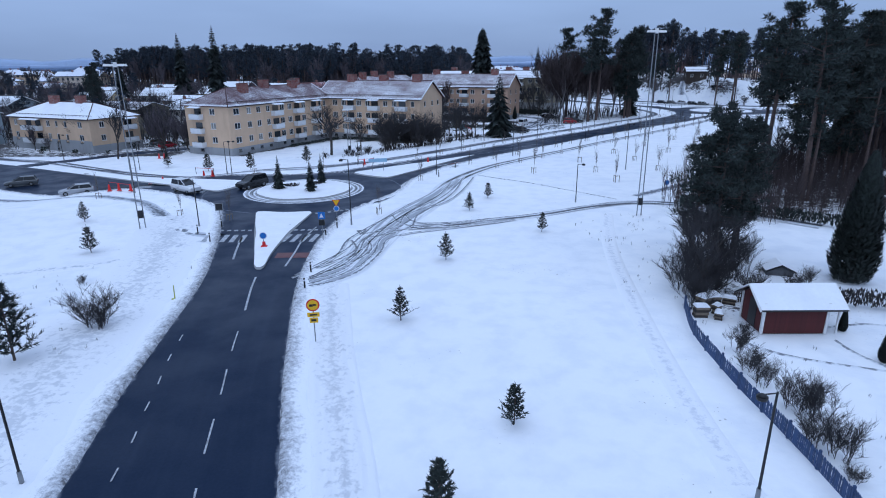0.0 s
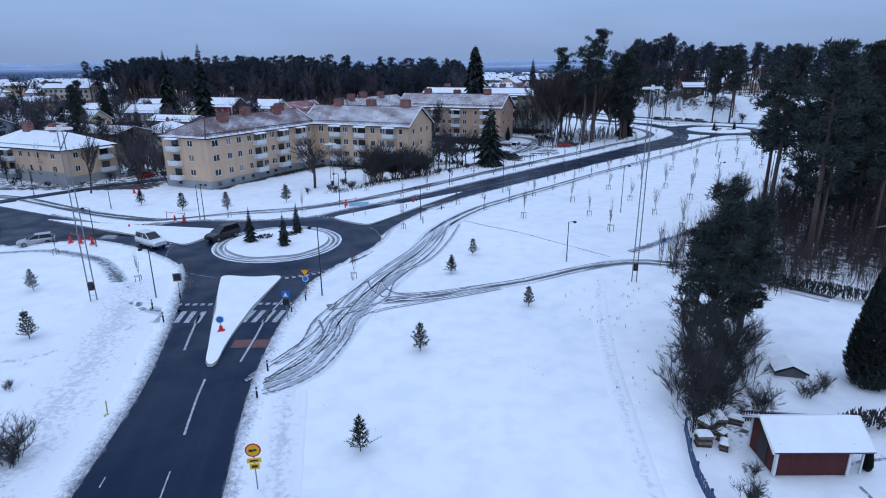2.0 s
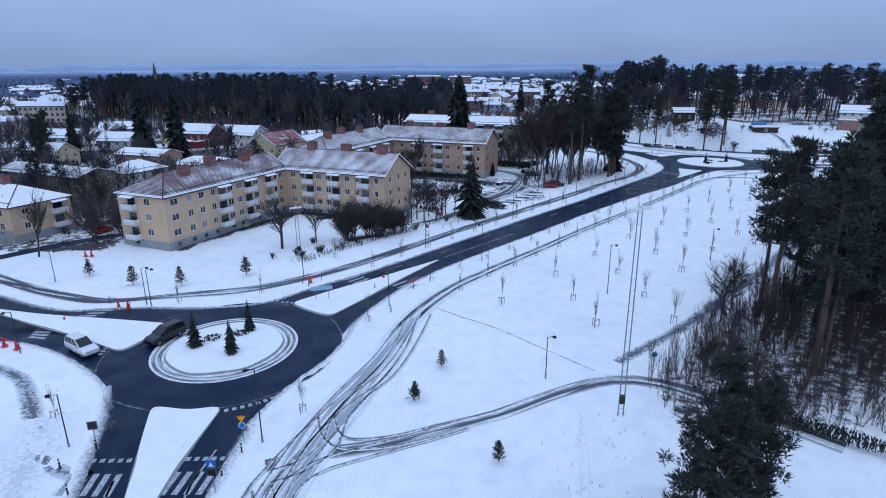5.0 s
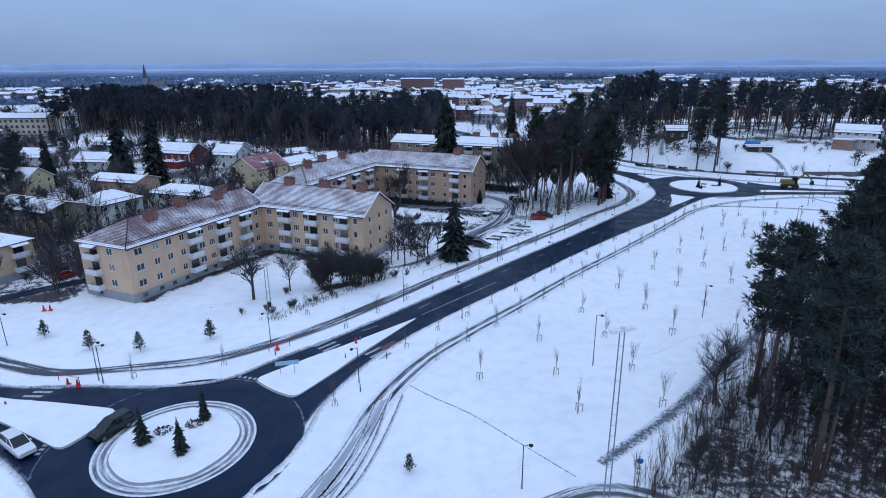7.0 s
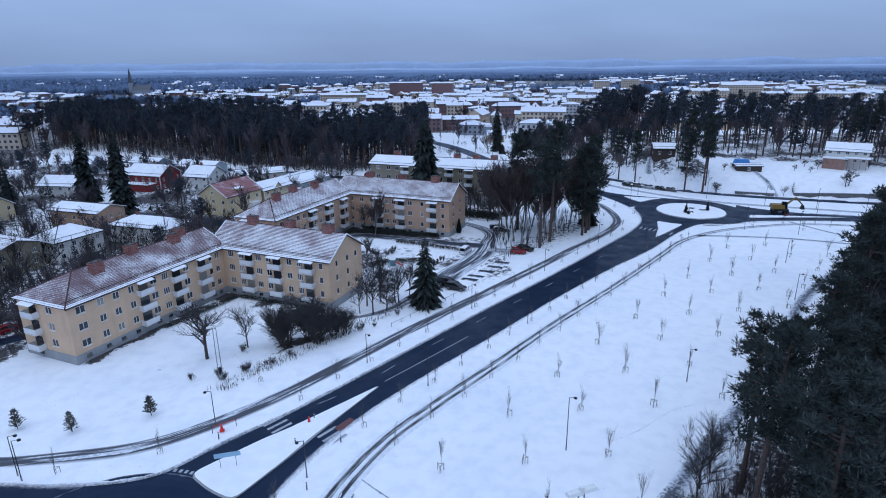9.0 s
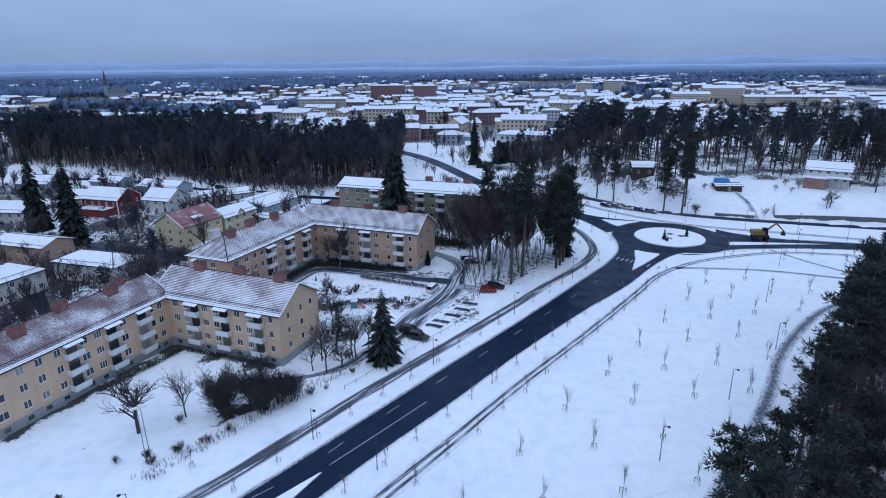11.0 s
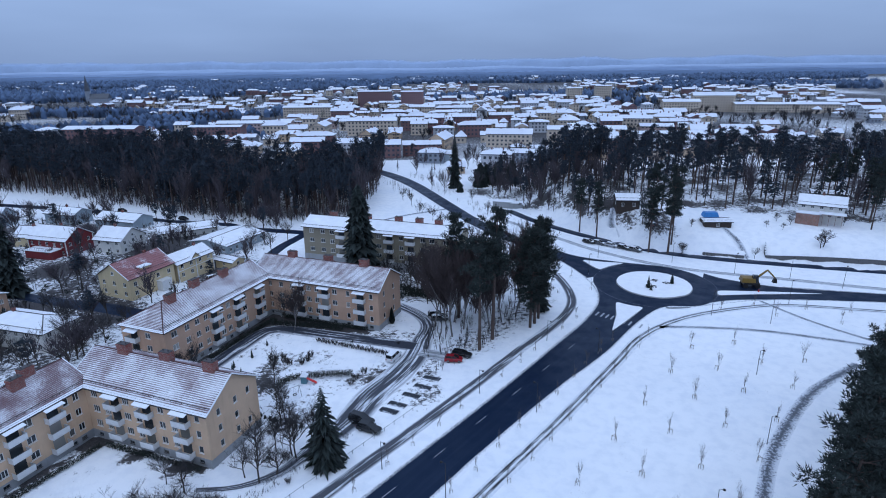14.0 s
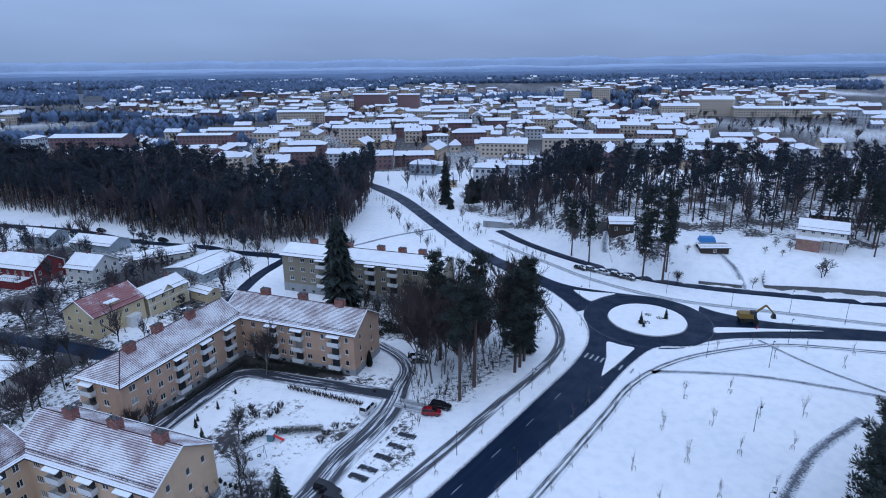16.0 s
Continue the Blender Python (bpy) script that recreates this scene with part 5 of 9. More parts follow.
apartment_wing((-13.9, 207.5), -24.6, 36.6, 12.6, -1.0, 9.9, 13.6, FL_B,
                    [("w", 5.2, 1.2, 2), ("w", 8.6, 1.2, 2), ("w", 12.0, 1.3, 3), ("b", 14.4), ("w", 16.9, 1.4, 3), ("w", 19.2, 1.2, 2), ("b", 21.6), ("w", 24.4, 1.4, 2), ("w", 28.2, 1.0, 1), ("b", 31.6), ("w", 34.6, 1.0, 1)],
                    [], [(s, z, 0.9, 1.3, 1) for s in (3.2, 8.6) for z in FL_B], ("gable", "gable"), WALL_OCHRE, [ROOF_B, TILE_LIP, ROOF_STRIP, SNOW_ROOF],
                    "ochre rendered apartment wing with snowed gable roof", [(8.3, 6.6), (18.6, 7.6), (29.8, 6.4)])
FL_C = (0.6, 3.6, 6.7, 9.8)
c1 = apartment_wing((-6.9, 247), -23.2, 53, 12, -0.5, 11.9, 14.2, FL_C[1:],
                    [("w", 3.1, 1.6, 2), ("w", 7.2, 1.6, 2), ("w", 10.6, 1.6, 2), ("b", 14.0), ("w", 17.5, 1.6, 2), ("w", 21.5, 1.6, 2), ("w", 27.2, 1.6, 2), ("b", 30.8), ("w", 34.8, 1.4, 2), ("b", 38.0), ("w", 42, 1.6, 2), ("w", 45, 1.6, 2), ("w", 49.5, 1.6, 2)],
                    [(4, z, 1.4, 1.35, 2) for z in FL_C[1:]] + [(8, z, 1.4, 1.35, 2) for z in FL_C[1:]], [], ("gable", "gable"), WALL_OLIVE, [SNOW_ROOF, GUTTER],
                    "olive-grey four-storey apartment house under snow", [(8, 6.6), (20.5, 6.6), (31.4, 6.6), (38.5, 6.6), (45, 6.6)], plinth=3.0)
d1 = apartment_wing((-105.5, 141.4), -23.8, 28.5, 12.6, -0.4, 6.0, 8.9, (0.9, 3.8),
                    [("w", 2.2, 1.2, 2), ("b", 7.2), ("b", 10.6), ("w", 14.2, 1.2, 2), ("w", 17.2, 0.9, 1), ("w", 20.3, 0.9, 1), ("w", 25.2, 1.4, 2)],
                    [], [(3.0, z, 1.2, 1.3, 2) for z in (0.9, 3.8)], ("hip", "hip"), WALL_CREAM, [SNOW_ROOF, TILE_LIP],
                    "two-storey cream apartment house with snowed hip roof", [(9, 6), (18, 6.4)], plinth=0.35)
for z in (0.9, 3.8):
    balcony(d1, (28.5, 0), (0, 1), 9.6, z - 0.85, canopy=(z > 3))


def villa(place, ang, L, D, z, ze, zr, walls, roofs, label, ends=("gable", "gable"), floors=(0.9, 3.5), chim=((0.4, 0.5),), win=1.1, gap=2.9, group="detached houses", category="house", frame_mat=None):
    fm = frame_mat or FRAME_WHITE
    root = thing("house", pose(*place, z, 0, 0, ang), label, category, group)
    g = Geo()

    def rows(length):
        n = max(1, int((length - 1.2) / gap))
        return [(length * (k + 0.5) / n, f, win, 1.25, 2) for k in range(n) for f in floors if f + 1.3 < ze]

    for a, b in (((0, 0), (L, 0)), ((L, 0), (L, D)), ((L, D), (0, D)), ((0, D), (0, 0))):
        wall_with_windows(root, g, a, b, -2.0, ze, rows(math.dist(a, b)), fm)
    for e, x in zip(ends, (0, L)):
        if e == "gable":
            g.add([(x, 0, ze), (x, D, ze), (x, D / 2, zr - 0.12)], [(0, 1, 2)] if x else [(0, 2, 1)])
            if zr - ze > 2.2:
                put_window(root, (x, D / 2 - 0.45) if x else (x, D / 2 + 0.45), (0, 1) if x else (0, -1), 0, ze + 0.3, 0.9, 1.0, 2, fm, deep=0.0)
    part("wall", g, walls, root)
    roof(root, L, D, ze, zr, ends[0], ends[1], roofs, 0.45, 10)
    for fx, fy in chim:
        chimney(root, L * fx, D * fy, zr - 0.4, 0.7, 0.6, 1.2)
    return root


SR = [SNOW_ROOF, GUTTER]
v1 = villa((-49.1, 214.5), 63, 15.2, 12.0, 0.9, 6.2, 9.8, WALL_YELLOW, [ROOF_RED, TILE_LIP], "pale yellow rendered villa with patchy red tile roof", chim=((0.72, 0.5),), gap=3.4)
v2 = villa((-41.4, 228.8), 63, 14.0, 9.0, 0.7, 5.3, 7.6, WALL_YELLOW, SR, "yellow wooden villa with white corners under snow", chim=((0.8, 0.5),))
villa((-35, 243), -33, 7.6, 5.0, 0.2, 2.5, 3.6, WALL_YELLOW, SR, "small yellow garage with snow on its roof", floors=(0.9,), chim=(), gap=3.4)
red_house = villa((-101.8, 259.5), -20, 16.0, 11.0, 1.2, 5.8, 9.2, WALL_RED, SR, "dark red wooden house with white trim", chim=((0.55, 0.55),))
villa((-79.6, 258.4), -20, 11, 11, 1.0, 5.2, 8.6, WALL_WHITE, SR, "beige rendered villa with snowed roof", chim=((0.4, 0.5),))
villa((-122.7, 305.6), -22, 15.6, 9, 0.2, 4.4, 6.4, WALL_BLUE, SR, "blue-grey wooden house with snowed roof", chim=((0.5, 0.5),))
villa((-96.1, 292.6), -22, 19, 10, 0.2, 4.4, 6.6, WALL_BLUE, SR, "blue-grey wooden house with roof windows", chim=((0.5, 0.5),))
villa((-63, 271), 25, 20, 10, 0.3, 3.4, 5.0, WALL_WHITE, SR, "long low pale building under snow", floors=(0.9,), chim=())
villa((-34.5, 255), 63, 19, 17, 0, 3.2, 4.6, WALL_BLUE, SR, "low wide school-like building under snow", floors=(0.9,), chim=())
# dormers, porches and trim of the villas
g = Geo()
g.box(5.2, 1.2, 5.9, 8.4, 4.4, 7.6)
part("dormer", g, WALL_YELLOW, v1)
g = Geo()
g.box(4.9, 0.8, 7.6, 8.7, 4.6, 7.85, top_in=0.15)
part("dormer_snow", g, SNOW_ROOF, v1)
g = Geo()
g.box(8.6, -2.2, -1.5, 12.0, -0.02, 2.6)
g.box(8.5, -2.3, 2.6, 12.1, 0.0, 2.72)
for k in range(9):
    g.tube((8.6 + k * 0.42, -2.15, 2.7), (8.6 + k * 0.42, -2.15, 3.5), 0.03, 0.03, 4)
g.tube((8.55, -2.15, 3.5), (12.05, -2.15, 3.5), 0.05, 0.05, 5)
part("porch", g, FRAME_WHITE, v1, "white porch with a balcony rail")
for x, y in ((0, 0), (14.0, 0), (0, 9.0), (14.0, 9.0), (7.0, 0)):
    g = Geo()
    g.box(x - 0.13, y - 0.13, -1.5, x + 0.13, y + 0.13, 5.3)
    part("corner_board", g, FRAME_WHITE, v2, "white corner board")
g = Geo()
g.box(-0.03, -0.06, 2.75, 14.03, 0.0, 2.95)
part("band_board", g, FRAME_WHITE, v2, "white band between storeys")
g = Geo()
g.add([(5.2, -0.1, 5.2), (8.8, -0.1, 5.2), (7.0, -0.1, 6.9), (5.2, 3.6, 5.2), (8.8, 3.6, 5.2), (7.0, 3.6, 6.9)], [(0, 1, 2), (0, 2, 5, 3), (1, 4, 5, 2)])
part("front_gable", g, WALL_YELLOW, v2)
roof_slope_g = Geo()
roof_slope(roof_slope_g, (4.9, -0.4, 5.05), (4.9, 4.0, 5.05), (7.0, -0.4, 7.05), (7.0, 4.0, 7.05), 1)
roof_slope(roof_slope_g, (9.1, 4.0, 5.05), (9.1, -0.4, 5.05), (7.0, 4.0, 7.05), (7.0, -0.4, 7.05), 1)
part("gable_roof", roof_slope_g, SR, v2)
for x, y in ((0, 0), (16, 0), (0, 11), (16, 11)):
    g = Geo()
    g.box(x - 0.14, y - 0.14, -1.5, x + 0.14, y + 0.14, 5.8)
    part("corner_board", g, FRAME_WHITE, red_house, "white corner board")
g = Geo()
g.box(3.0, -4.2, -1.5, 14.0, -0.02, 2.9)
part("porch", g, WALL_RED, red_house, "single-storey red extension")
g = Geo()
g.box(2.7, -4.5, 2.9, 14.3, 0.0, 3.15, top_in=0.1)
part("porch_snow", g, SNOW_ROOF, red_house)
g = Geo()
for k in range(15):
    g.tube((3.0 + k * 0.78, -4.3, 3.1), (3.0 + k * 0.78, -4.3, 4.1), 0.035, 0.035, 4)
g.tube((3.0, -4.3, 4.1), (14.0, -4.3, 4.1), 0.05, 0.05, 5)
part("terrace_rail", g, BLACK, red_house, "dark terrace rail")
villa((-76, 194.6), -20, 20, 10, -0.9, 5.2, 7.2, WALL_WHITE, SR, "white rendered house with hip roof", ends=("hip", "hip"), chim=((0.3, 0.5),))
villa((-100, 208.5), -20, 18, 10, -0.5, 6.0, 7.6, WALL_OCHRE, SR, "ochre brick house with flat snowed roof", chim=())
villa((-79.5, 176), 65, 13, 10, -1.0, 5.6, 8.2, WALL_WHITE, SR, "white villa behind the apartment house", ends=("hip", "hip"), chim=((0.5, 0.5),))
villa((-116, 178), -24, 32, 11, -0.5, 6.0, 7.6, WALL_OLIVE, [ROOF_B, TILE_LIP], "long brown apartment house behind trees", chim=((0.3, 0.5), (0.7, 0.5)))
villa((-135, 214), -18, 15, 10, 0, 5.4, 8.6, WALL_YELLOW, SR, "yellow villa among trees")
villa((-128, 248), -10, 14, 10, 0, 5.4, 8.4, WALL_WHITE, SR, "white villa with snowed roof")
villa((-158, 262), -6, 14, 9, 0, 5.2, 8.4, WALL_WHITE, SR, "pale villa with snowed roof")
villa((-112, 268), -10, 12, 9, 0, 5.2, 8.0, WALL_YELLOW, SR, "pale yellow villa with snowed roof")
villa((-150, 300), -8, 14, 9, 0, 5.2, 8.2, WALL_BLUE, SR, "grey villa with snowed roof")
villa((-155, 186), -24, 26, 11, 0, 6.0, 8.5, WALL_BLUE, SR, "dark grey house with snowed roof")
villa((-140, 148), -24, 24, 12, 0, 6.0, 8.5, WALL_BLUE, SR, "dark grey apartment house with snowed roof")
# on the wooded slope to the east
hr = villa((165.2, 250.6), -36, 13.6, 9.5, 8.9, 4.9, 7.6, WALL_WHITE, SR, "white house with brick ground floor under snow", chim=((0.5, 0.5),), gap=2.4)
pg = Geo()
pg.box(-0.4, -3.4, -2.0, 6.6, -0.02, 2.1)
pg.box(6.4, -3.6, 2.3, 14.0, -0.02, 2.5)
for k in range(4):
    pg.tube((7.4 + k * 1.9, -3.4, -1.5), (7.4 + k * 1.9, -3.4, 2.3), 0.06, 0.06, 5)
part("ground_floor", pg, WALL_BRICK, hr, "projecting red brick ground floor")
ps = Geo()
ps.box(-0.6, -3.7, 2.1, 7.2, 0, 2.4)
ps.box(6.3, -3.8, 2.5, 14.2, 0, 2.75)
part("porch_snow", ps, SNOW_ROOF, hr)
villa((105.2, 265.5), -10, 8.2, 7, 9.8, 3.4, 5.2, WALL_BROWN, SR, "dark brown cabin with snowed roof on the slope", floors=(0.9,), chim=(), gap=3)
villa((131.2, 249.7), -6, 9.2, 5, 6.0, 2.3, 2.9, WALL_BROWN, SR, "dark open shed with flat snowed roof", floors=(0.5,), chim=(), category="shed", gap=4)
villa((187, 274), -25, 12, 6, 9.0, 2.8, 3.8, WALL_BROWN, SR, "brown cabin with snowed roof among pines", floors=(0.8,), chim=(), gap=3)
villa((45, 437), -12, 14, 10, 0, 5.4, 7.4, WALL_BLUE, SR, "dark grey villa with snowed roof by the road", chim=())


# ---- trees ----
def tapered_path(g, pts, r0, r1, n=5, mat=0):
    """A bent tapering stem through points."""
    pts = [Vector(p) for p in pts]
    rings = []
    for i, p in enumerate(pts):
        d = (pts[min(i + 1, len(pts) - 1)] - pts[max(i - 1, 0)]).normalized()
        a = d.orthogonal().normalized() if abs(d.z) < 0.99 else Vector((1, 0, 0))
        a = (a - d * a.dot(d)).normalized()
        b = d.cross(a)
        r = r0 + (r1 - r0) * i / (len(pts) - 1)
        rings.append([p + (a * math.cos(2 * math.pi * k / n) + b * math.sin(2 * math.pi * k / n)) * r for k in range(n)])
    vs = [v for ring in rings for v in ring]
    fs = [(i * n + k, i * n + (k + 1) % n, (i + 1) * n + (k + 1) % n, (i + 1) * n + k) for i in range(len(pts) - 1) for k in range(n)]
    g.add(vs, fs, mat)


def spray(g, rnd, base, tip, width, mat, droop=0.25, n=3):
    """A branch of needles: a few overlapping bent blades."""
    base, tip = Vector(base), Vector(tip)
    d = tip - base
    side = d.cross(Vector((0, 0, 1)))
    if side.length < 1e-4:
        side = Vector((1, 0, 0))
    side.normalize()
    for k in range(n):
        w = width * rnd.uniform(0.6, 1.1)
        t0, t1 = rnd.uniform(0.0, 0.3), rnd.uniform(0.75, 1.05)
        a = base + d * t0
        m = base + d * (t0 + t1) * 0.5 + side * rnd.uniform(-0.3, 0.3) * w + Vector((0, 0, rnd.uniform(-0.1, 0.15) * w))
        e = base + d * t1 + Vector((0, 0, -droop * d.length * rnd.uniform(0.3, 1.0)))
        off = side * w * 0.5 + Vector((0, 0, rnd.uniform(-0.25, 0.25) * w))
        g.add([a, m + off, e, m - off], [(0, 1, 2), (0, 2, 3)], mat)


def spruce_geo(rnd, h=1.0, base_r=0.17, levels=22, per=9, low=0.06, needle=1, trunk=0, lean=0.0, bush=1.0, fans=3, full=0.85):
    """A spruce of height h; base_r: crown radius as share of the height."""
    g = Geo()
    tapered_path(g, [(0, 0, -0.02 * h), (0, 0, h * 0.5), (0, 0, h * 0.97)], 0.014 * h, 0.002 * h, 5, trunk)
    for i in range(levels):
        t = i / (levels - 1)
        z = h * (low + (0.98 - low) * t ** 0.9)
        r = base_r * h * ((1 - t) ** full + 0.03) * rnd.uniform(0.8, 1.12)
        k = max(4, int(per * (1 - 0.45 * t)))
        a0 = rnd.uniform(0, 6.28)
        for j in range(k):
            a = a0 + 6.283 * j / k + rnd.uniform(-0.3, 0.3)
            rr = r * rnd.uniform(0.5, 1.15)
            tip = (math.cos(a) * rr, math.sin(a) * rr, z - rr * rnd.uniform(0.1, 0.45))
            spray(g, rnd, (0, 0, z), tip, max(0.42 * rr, 0.02 * h) * bush, needle, 0.2, fans)
    return g


def pine_geo(rnd, h=16.0, crown_low=0.5, spread=0.2, limbs=22, tufts=9, trunk=0, needle=1, tuft=0.9, blades=4, slim=0.7, rise=0.0, lift=0.35, far=False):
    """A Scots pine: bare stem, then limbs that carry flat tufts."""
    g = Geo()
    sway = (rnd.uniform(-0.03, 0.03) * h, rnd.uniform(-0.03, 0.03) * h)
    stem = [(0, 0, -0.3), (sway[0] * 0.3, sway[1] * 0.3, h * 0.4), (sway[0] * 0.7, sway[1] * 0.7, h * 0.75), (sway[0], sway[1], h * 0.97)]
    tapered_path(g, stem, 0.013 * h + 0.03, 0.03, 7, trunk)
    for i in range(limbs):
        t = (i + rnd.random()) / limbs
        z = h * (crown_low + (0.97 - crown_low) * t)
        f = z / h
        o = Vector((sway[0] * f, sway[1] * f, z))
        a = rnd.uniform(0, 6.283)
        shape = math.sin(math.pi * (0.2 + 0.72 * t)) ** 0.7
        L = spread * h * shape * rnd.uniform(0.5, 1.2)
        tip = o + Vector((math.cos(a) * L, math.sin(a) * L, L * rnd.uniform(-0.05, lift + 0.45 * t)))
        mid = o.lerp(tip, 0.5) + Vector((0, 0, -0.08 * L))
        tapered_path(g, [o, tip] if far else [o, mid, tip], 0.05 + 0.012 * L, 0.015, 3, trunk)
        clumps_n = max(2, tufts // 5)
        each = max(3, tufts * blades // clumps_n)
        for j in range(clumps_n):
            q = rnd.uniform(0.3, 1.0) if j else 1.0
            rc = (0.5 * tuft + 0.16 * L) * rnd.uniform(0.6, 1.15)
            c = o.lerp(tip, q) + Vector((rnd.gauss(0, 0.5), rnd.gauss(0, 0.5), rnd.gauss(0.25, 0.3))) * rc
            for _ in range(each):
                d = Vector((rnd.gauss(0, 1), rnd.gauss(0, 1), rnd.gauss(0, 0.75)))
                p = c + d * rc * 0.42
                s = tuft * rnd.uniform(0.5, 1.05)
                d = (d.normalized() + Vector((0, 0, 0.45 + rise))).normalized() * s
                w = d.cross(Vector((rnd.gauss(0, 1), rnd.gauss(0, 1), rnd.gauss(0, 1))))
                w = w.normalized() * s * slim * 0.5 if w.length > 1e-5 else Vector((s * slim * 0.5, 0, 0))
                g.add([p - w, p + w, p + d], [(0, 1, 2)], needle)
    return g


def bare_geo(rnd, h, trunk_r, depth=4, spread=0.75, forks=4, twig_mat=1, trunk_mat=0, multi=1, up=0.35, thin=0.012, lite=2, sliver=False, stem_levels=2):
    """A leafless tree or shrub of forking tapered stems."""
    g = Geo()

    def grow(p, d, length, r, level):
        d = d.normalized()
        mid = p + d * length * 0.5 + Vector((rnd.gauss(0, 1), rnd.gauss(0, 1), rnd.gauss(0, 0.5))) * length * 0.05
        end = p + d * length
        if sliver and level > 1:
            a = d.orthogonal().normalized() * r * 1.6
            g.add([p + a, p - a, end], [(0, 1, 2)], twig_mat)
        elif level >= depth and level > 1:
            a = d.orthogonal().normalized() * r
            b = d.cross(a)
            g.add([p + a, p - a * 0.5 + b * 0.87, p - a * 0.5 - b * 0.87, end], [(0, 1, 3), (1, 2, 3), (2, 0, 3)], twig_mat)
            return
        sides = 6 if level == 0 else (4 if level == 1 else 3)
        if not (sliver and level > 1):
            tapered_path(g, [p, mid, end] if level < lite else [p, end], r, r * 0.6, sides, trunk_mat if level < stem_levels else twig_mat)
        if level >= depth:
            return
        for k in range(forks + (2 if level == 0 else 0)):
            q = rnd.uniform((0.12 if multi > 1 else 0.45) if level == 0 else 0.2, 1.0)
            o = p.lerp(mid, q * 2) if q < 0.5 else mid.lerp(end, q * 2 - 1)
            a = rnd.uniform(0, 6.283)
            out = Vector((math.cos(a), math.sin(a), 0))
            nd = d * rnd.uniform(0.4, 0.9) + out * spread * rnd.uniform(0.5, 1.2) + Vector((0, 0, up * rnd.uniform(0.2, 1)))
            grow(o, nd, length * rnd.uniform(0.5, 0.78), max(r * 0.5, thin), level + 1)

    for k in range(multi):
        a = rnd.uniform(0, 6.283)
        lean = 0.42 if multi > 1 else 0.06
        d = Vector((math.cos(a) * lean * rnd.random(), math.sin(a) * lean * rnd.random(), 1))
        spot = (0.2 + 0.08 * h * rnd.random()) * (multi > 1)
        o = Vector((math.cos(a) * spot, math.sin(a) * spot, -0.1))
        grow(o, d, h * 0.42, trunk_r, 0)
    top = max(v[2] for v in g.v)
    g.v = [(x * h / top, y * h / top, z * h / top) for x, y, z in g.v]
    return g


def split_parts(root, g, names, mats):
    """Makes each material of a built plant a part of its own."""
    for i, (nm, mt) in enumerate(zip(names, mats)):
        keep = [k for k, m in enumerate(g.m) if m == i]
        if not keep:
            continue
        used = sorted({j for k in keep for j in g.f[k]})
        at = {j: n for n, j in enumerate(used)}
        s = Geo()
        s.add([g.v[j] for j in used], [tuple(at[j] for j in g.f[k]) for k in keep])
        part(nm, s, mt, root)


class Nursery:
    """Keeps a few plants of a kind and sets copies of them."""

    def __init__(self, name, geos, parts, mats, label, category, group=""):
        self.args = (name, geos, parts, mats, label, category, group)
        self.made = {}

    def plant(self, k, x, y, turn=0.0, scale=1.0, z=None, label=""):
        name, geos, parts, mats, lab, cat, group = self.args
        k %= len(geos)
        m = pose(x, y, terrain(x, y) - 0.05 if z is None else z, 0, 0, turn)
        if k not in self.made:
            ob = thing(name, m, lab, cat, group)
            split_parts(ob, geos[k], parts, mats)
            self.made[k] = ob
        else:
            ob = copy_thing(self.made[k], m)
        ob.scale = (scale, scale, scale)
        if label:
            tagged(ob, label)
        return ob


rnd = random.Random(11)
TALL_SPRUCE = Nursery("spruce_tree", [spruce_geo(rnd, 20, 0.165, 46, 16, 0.03, fans=5, full=0.7) for _ in range(3)], ("trunk", "crown"), (BARK, NEEDLE), "tall dark spruce with drooping branches", "tree", "spruces")
BROAD_SPRUCE = Nursery("spruce_tree", [spruce_geo(rnd, 30, 0.18, 70, 26, 0.03, fans=6, full=0.42)], ("trunk", "crown"), (BARK, NEEDLE), "very tall dense spruce behind the apartment house", "tree", "spruces")
SMALL_SPRUCE = Nursery("small_spruce", [spruce_geo(rnd, 3.2, 0.22, 30, 13, 0.03, fans=5) for _ in range(3)], ("trunk", "crown"), (BARK, NEEDLE), "young dark green spruce standing in snow", "tree", "young spruces")


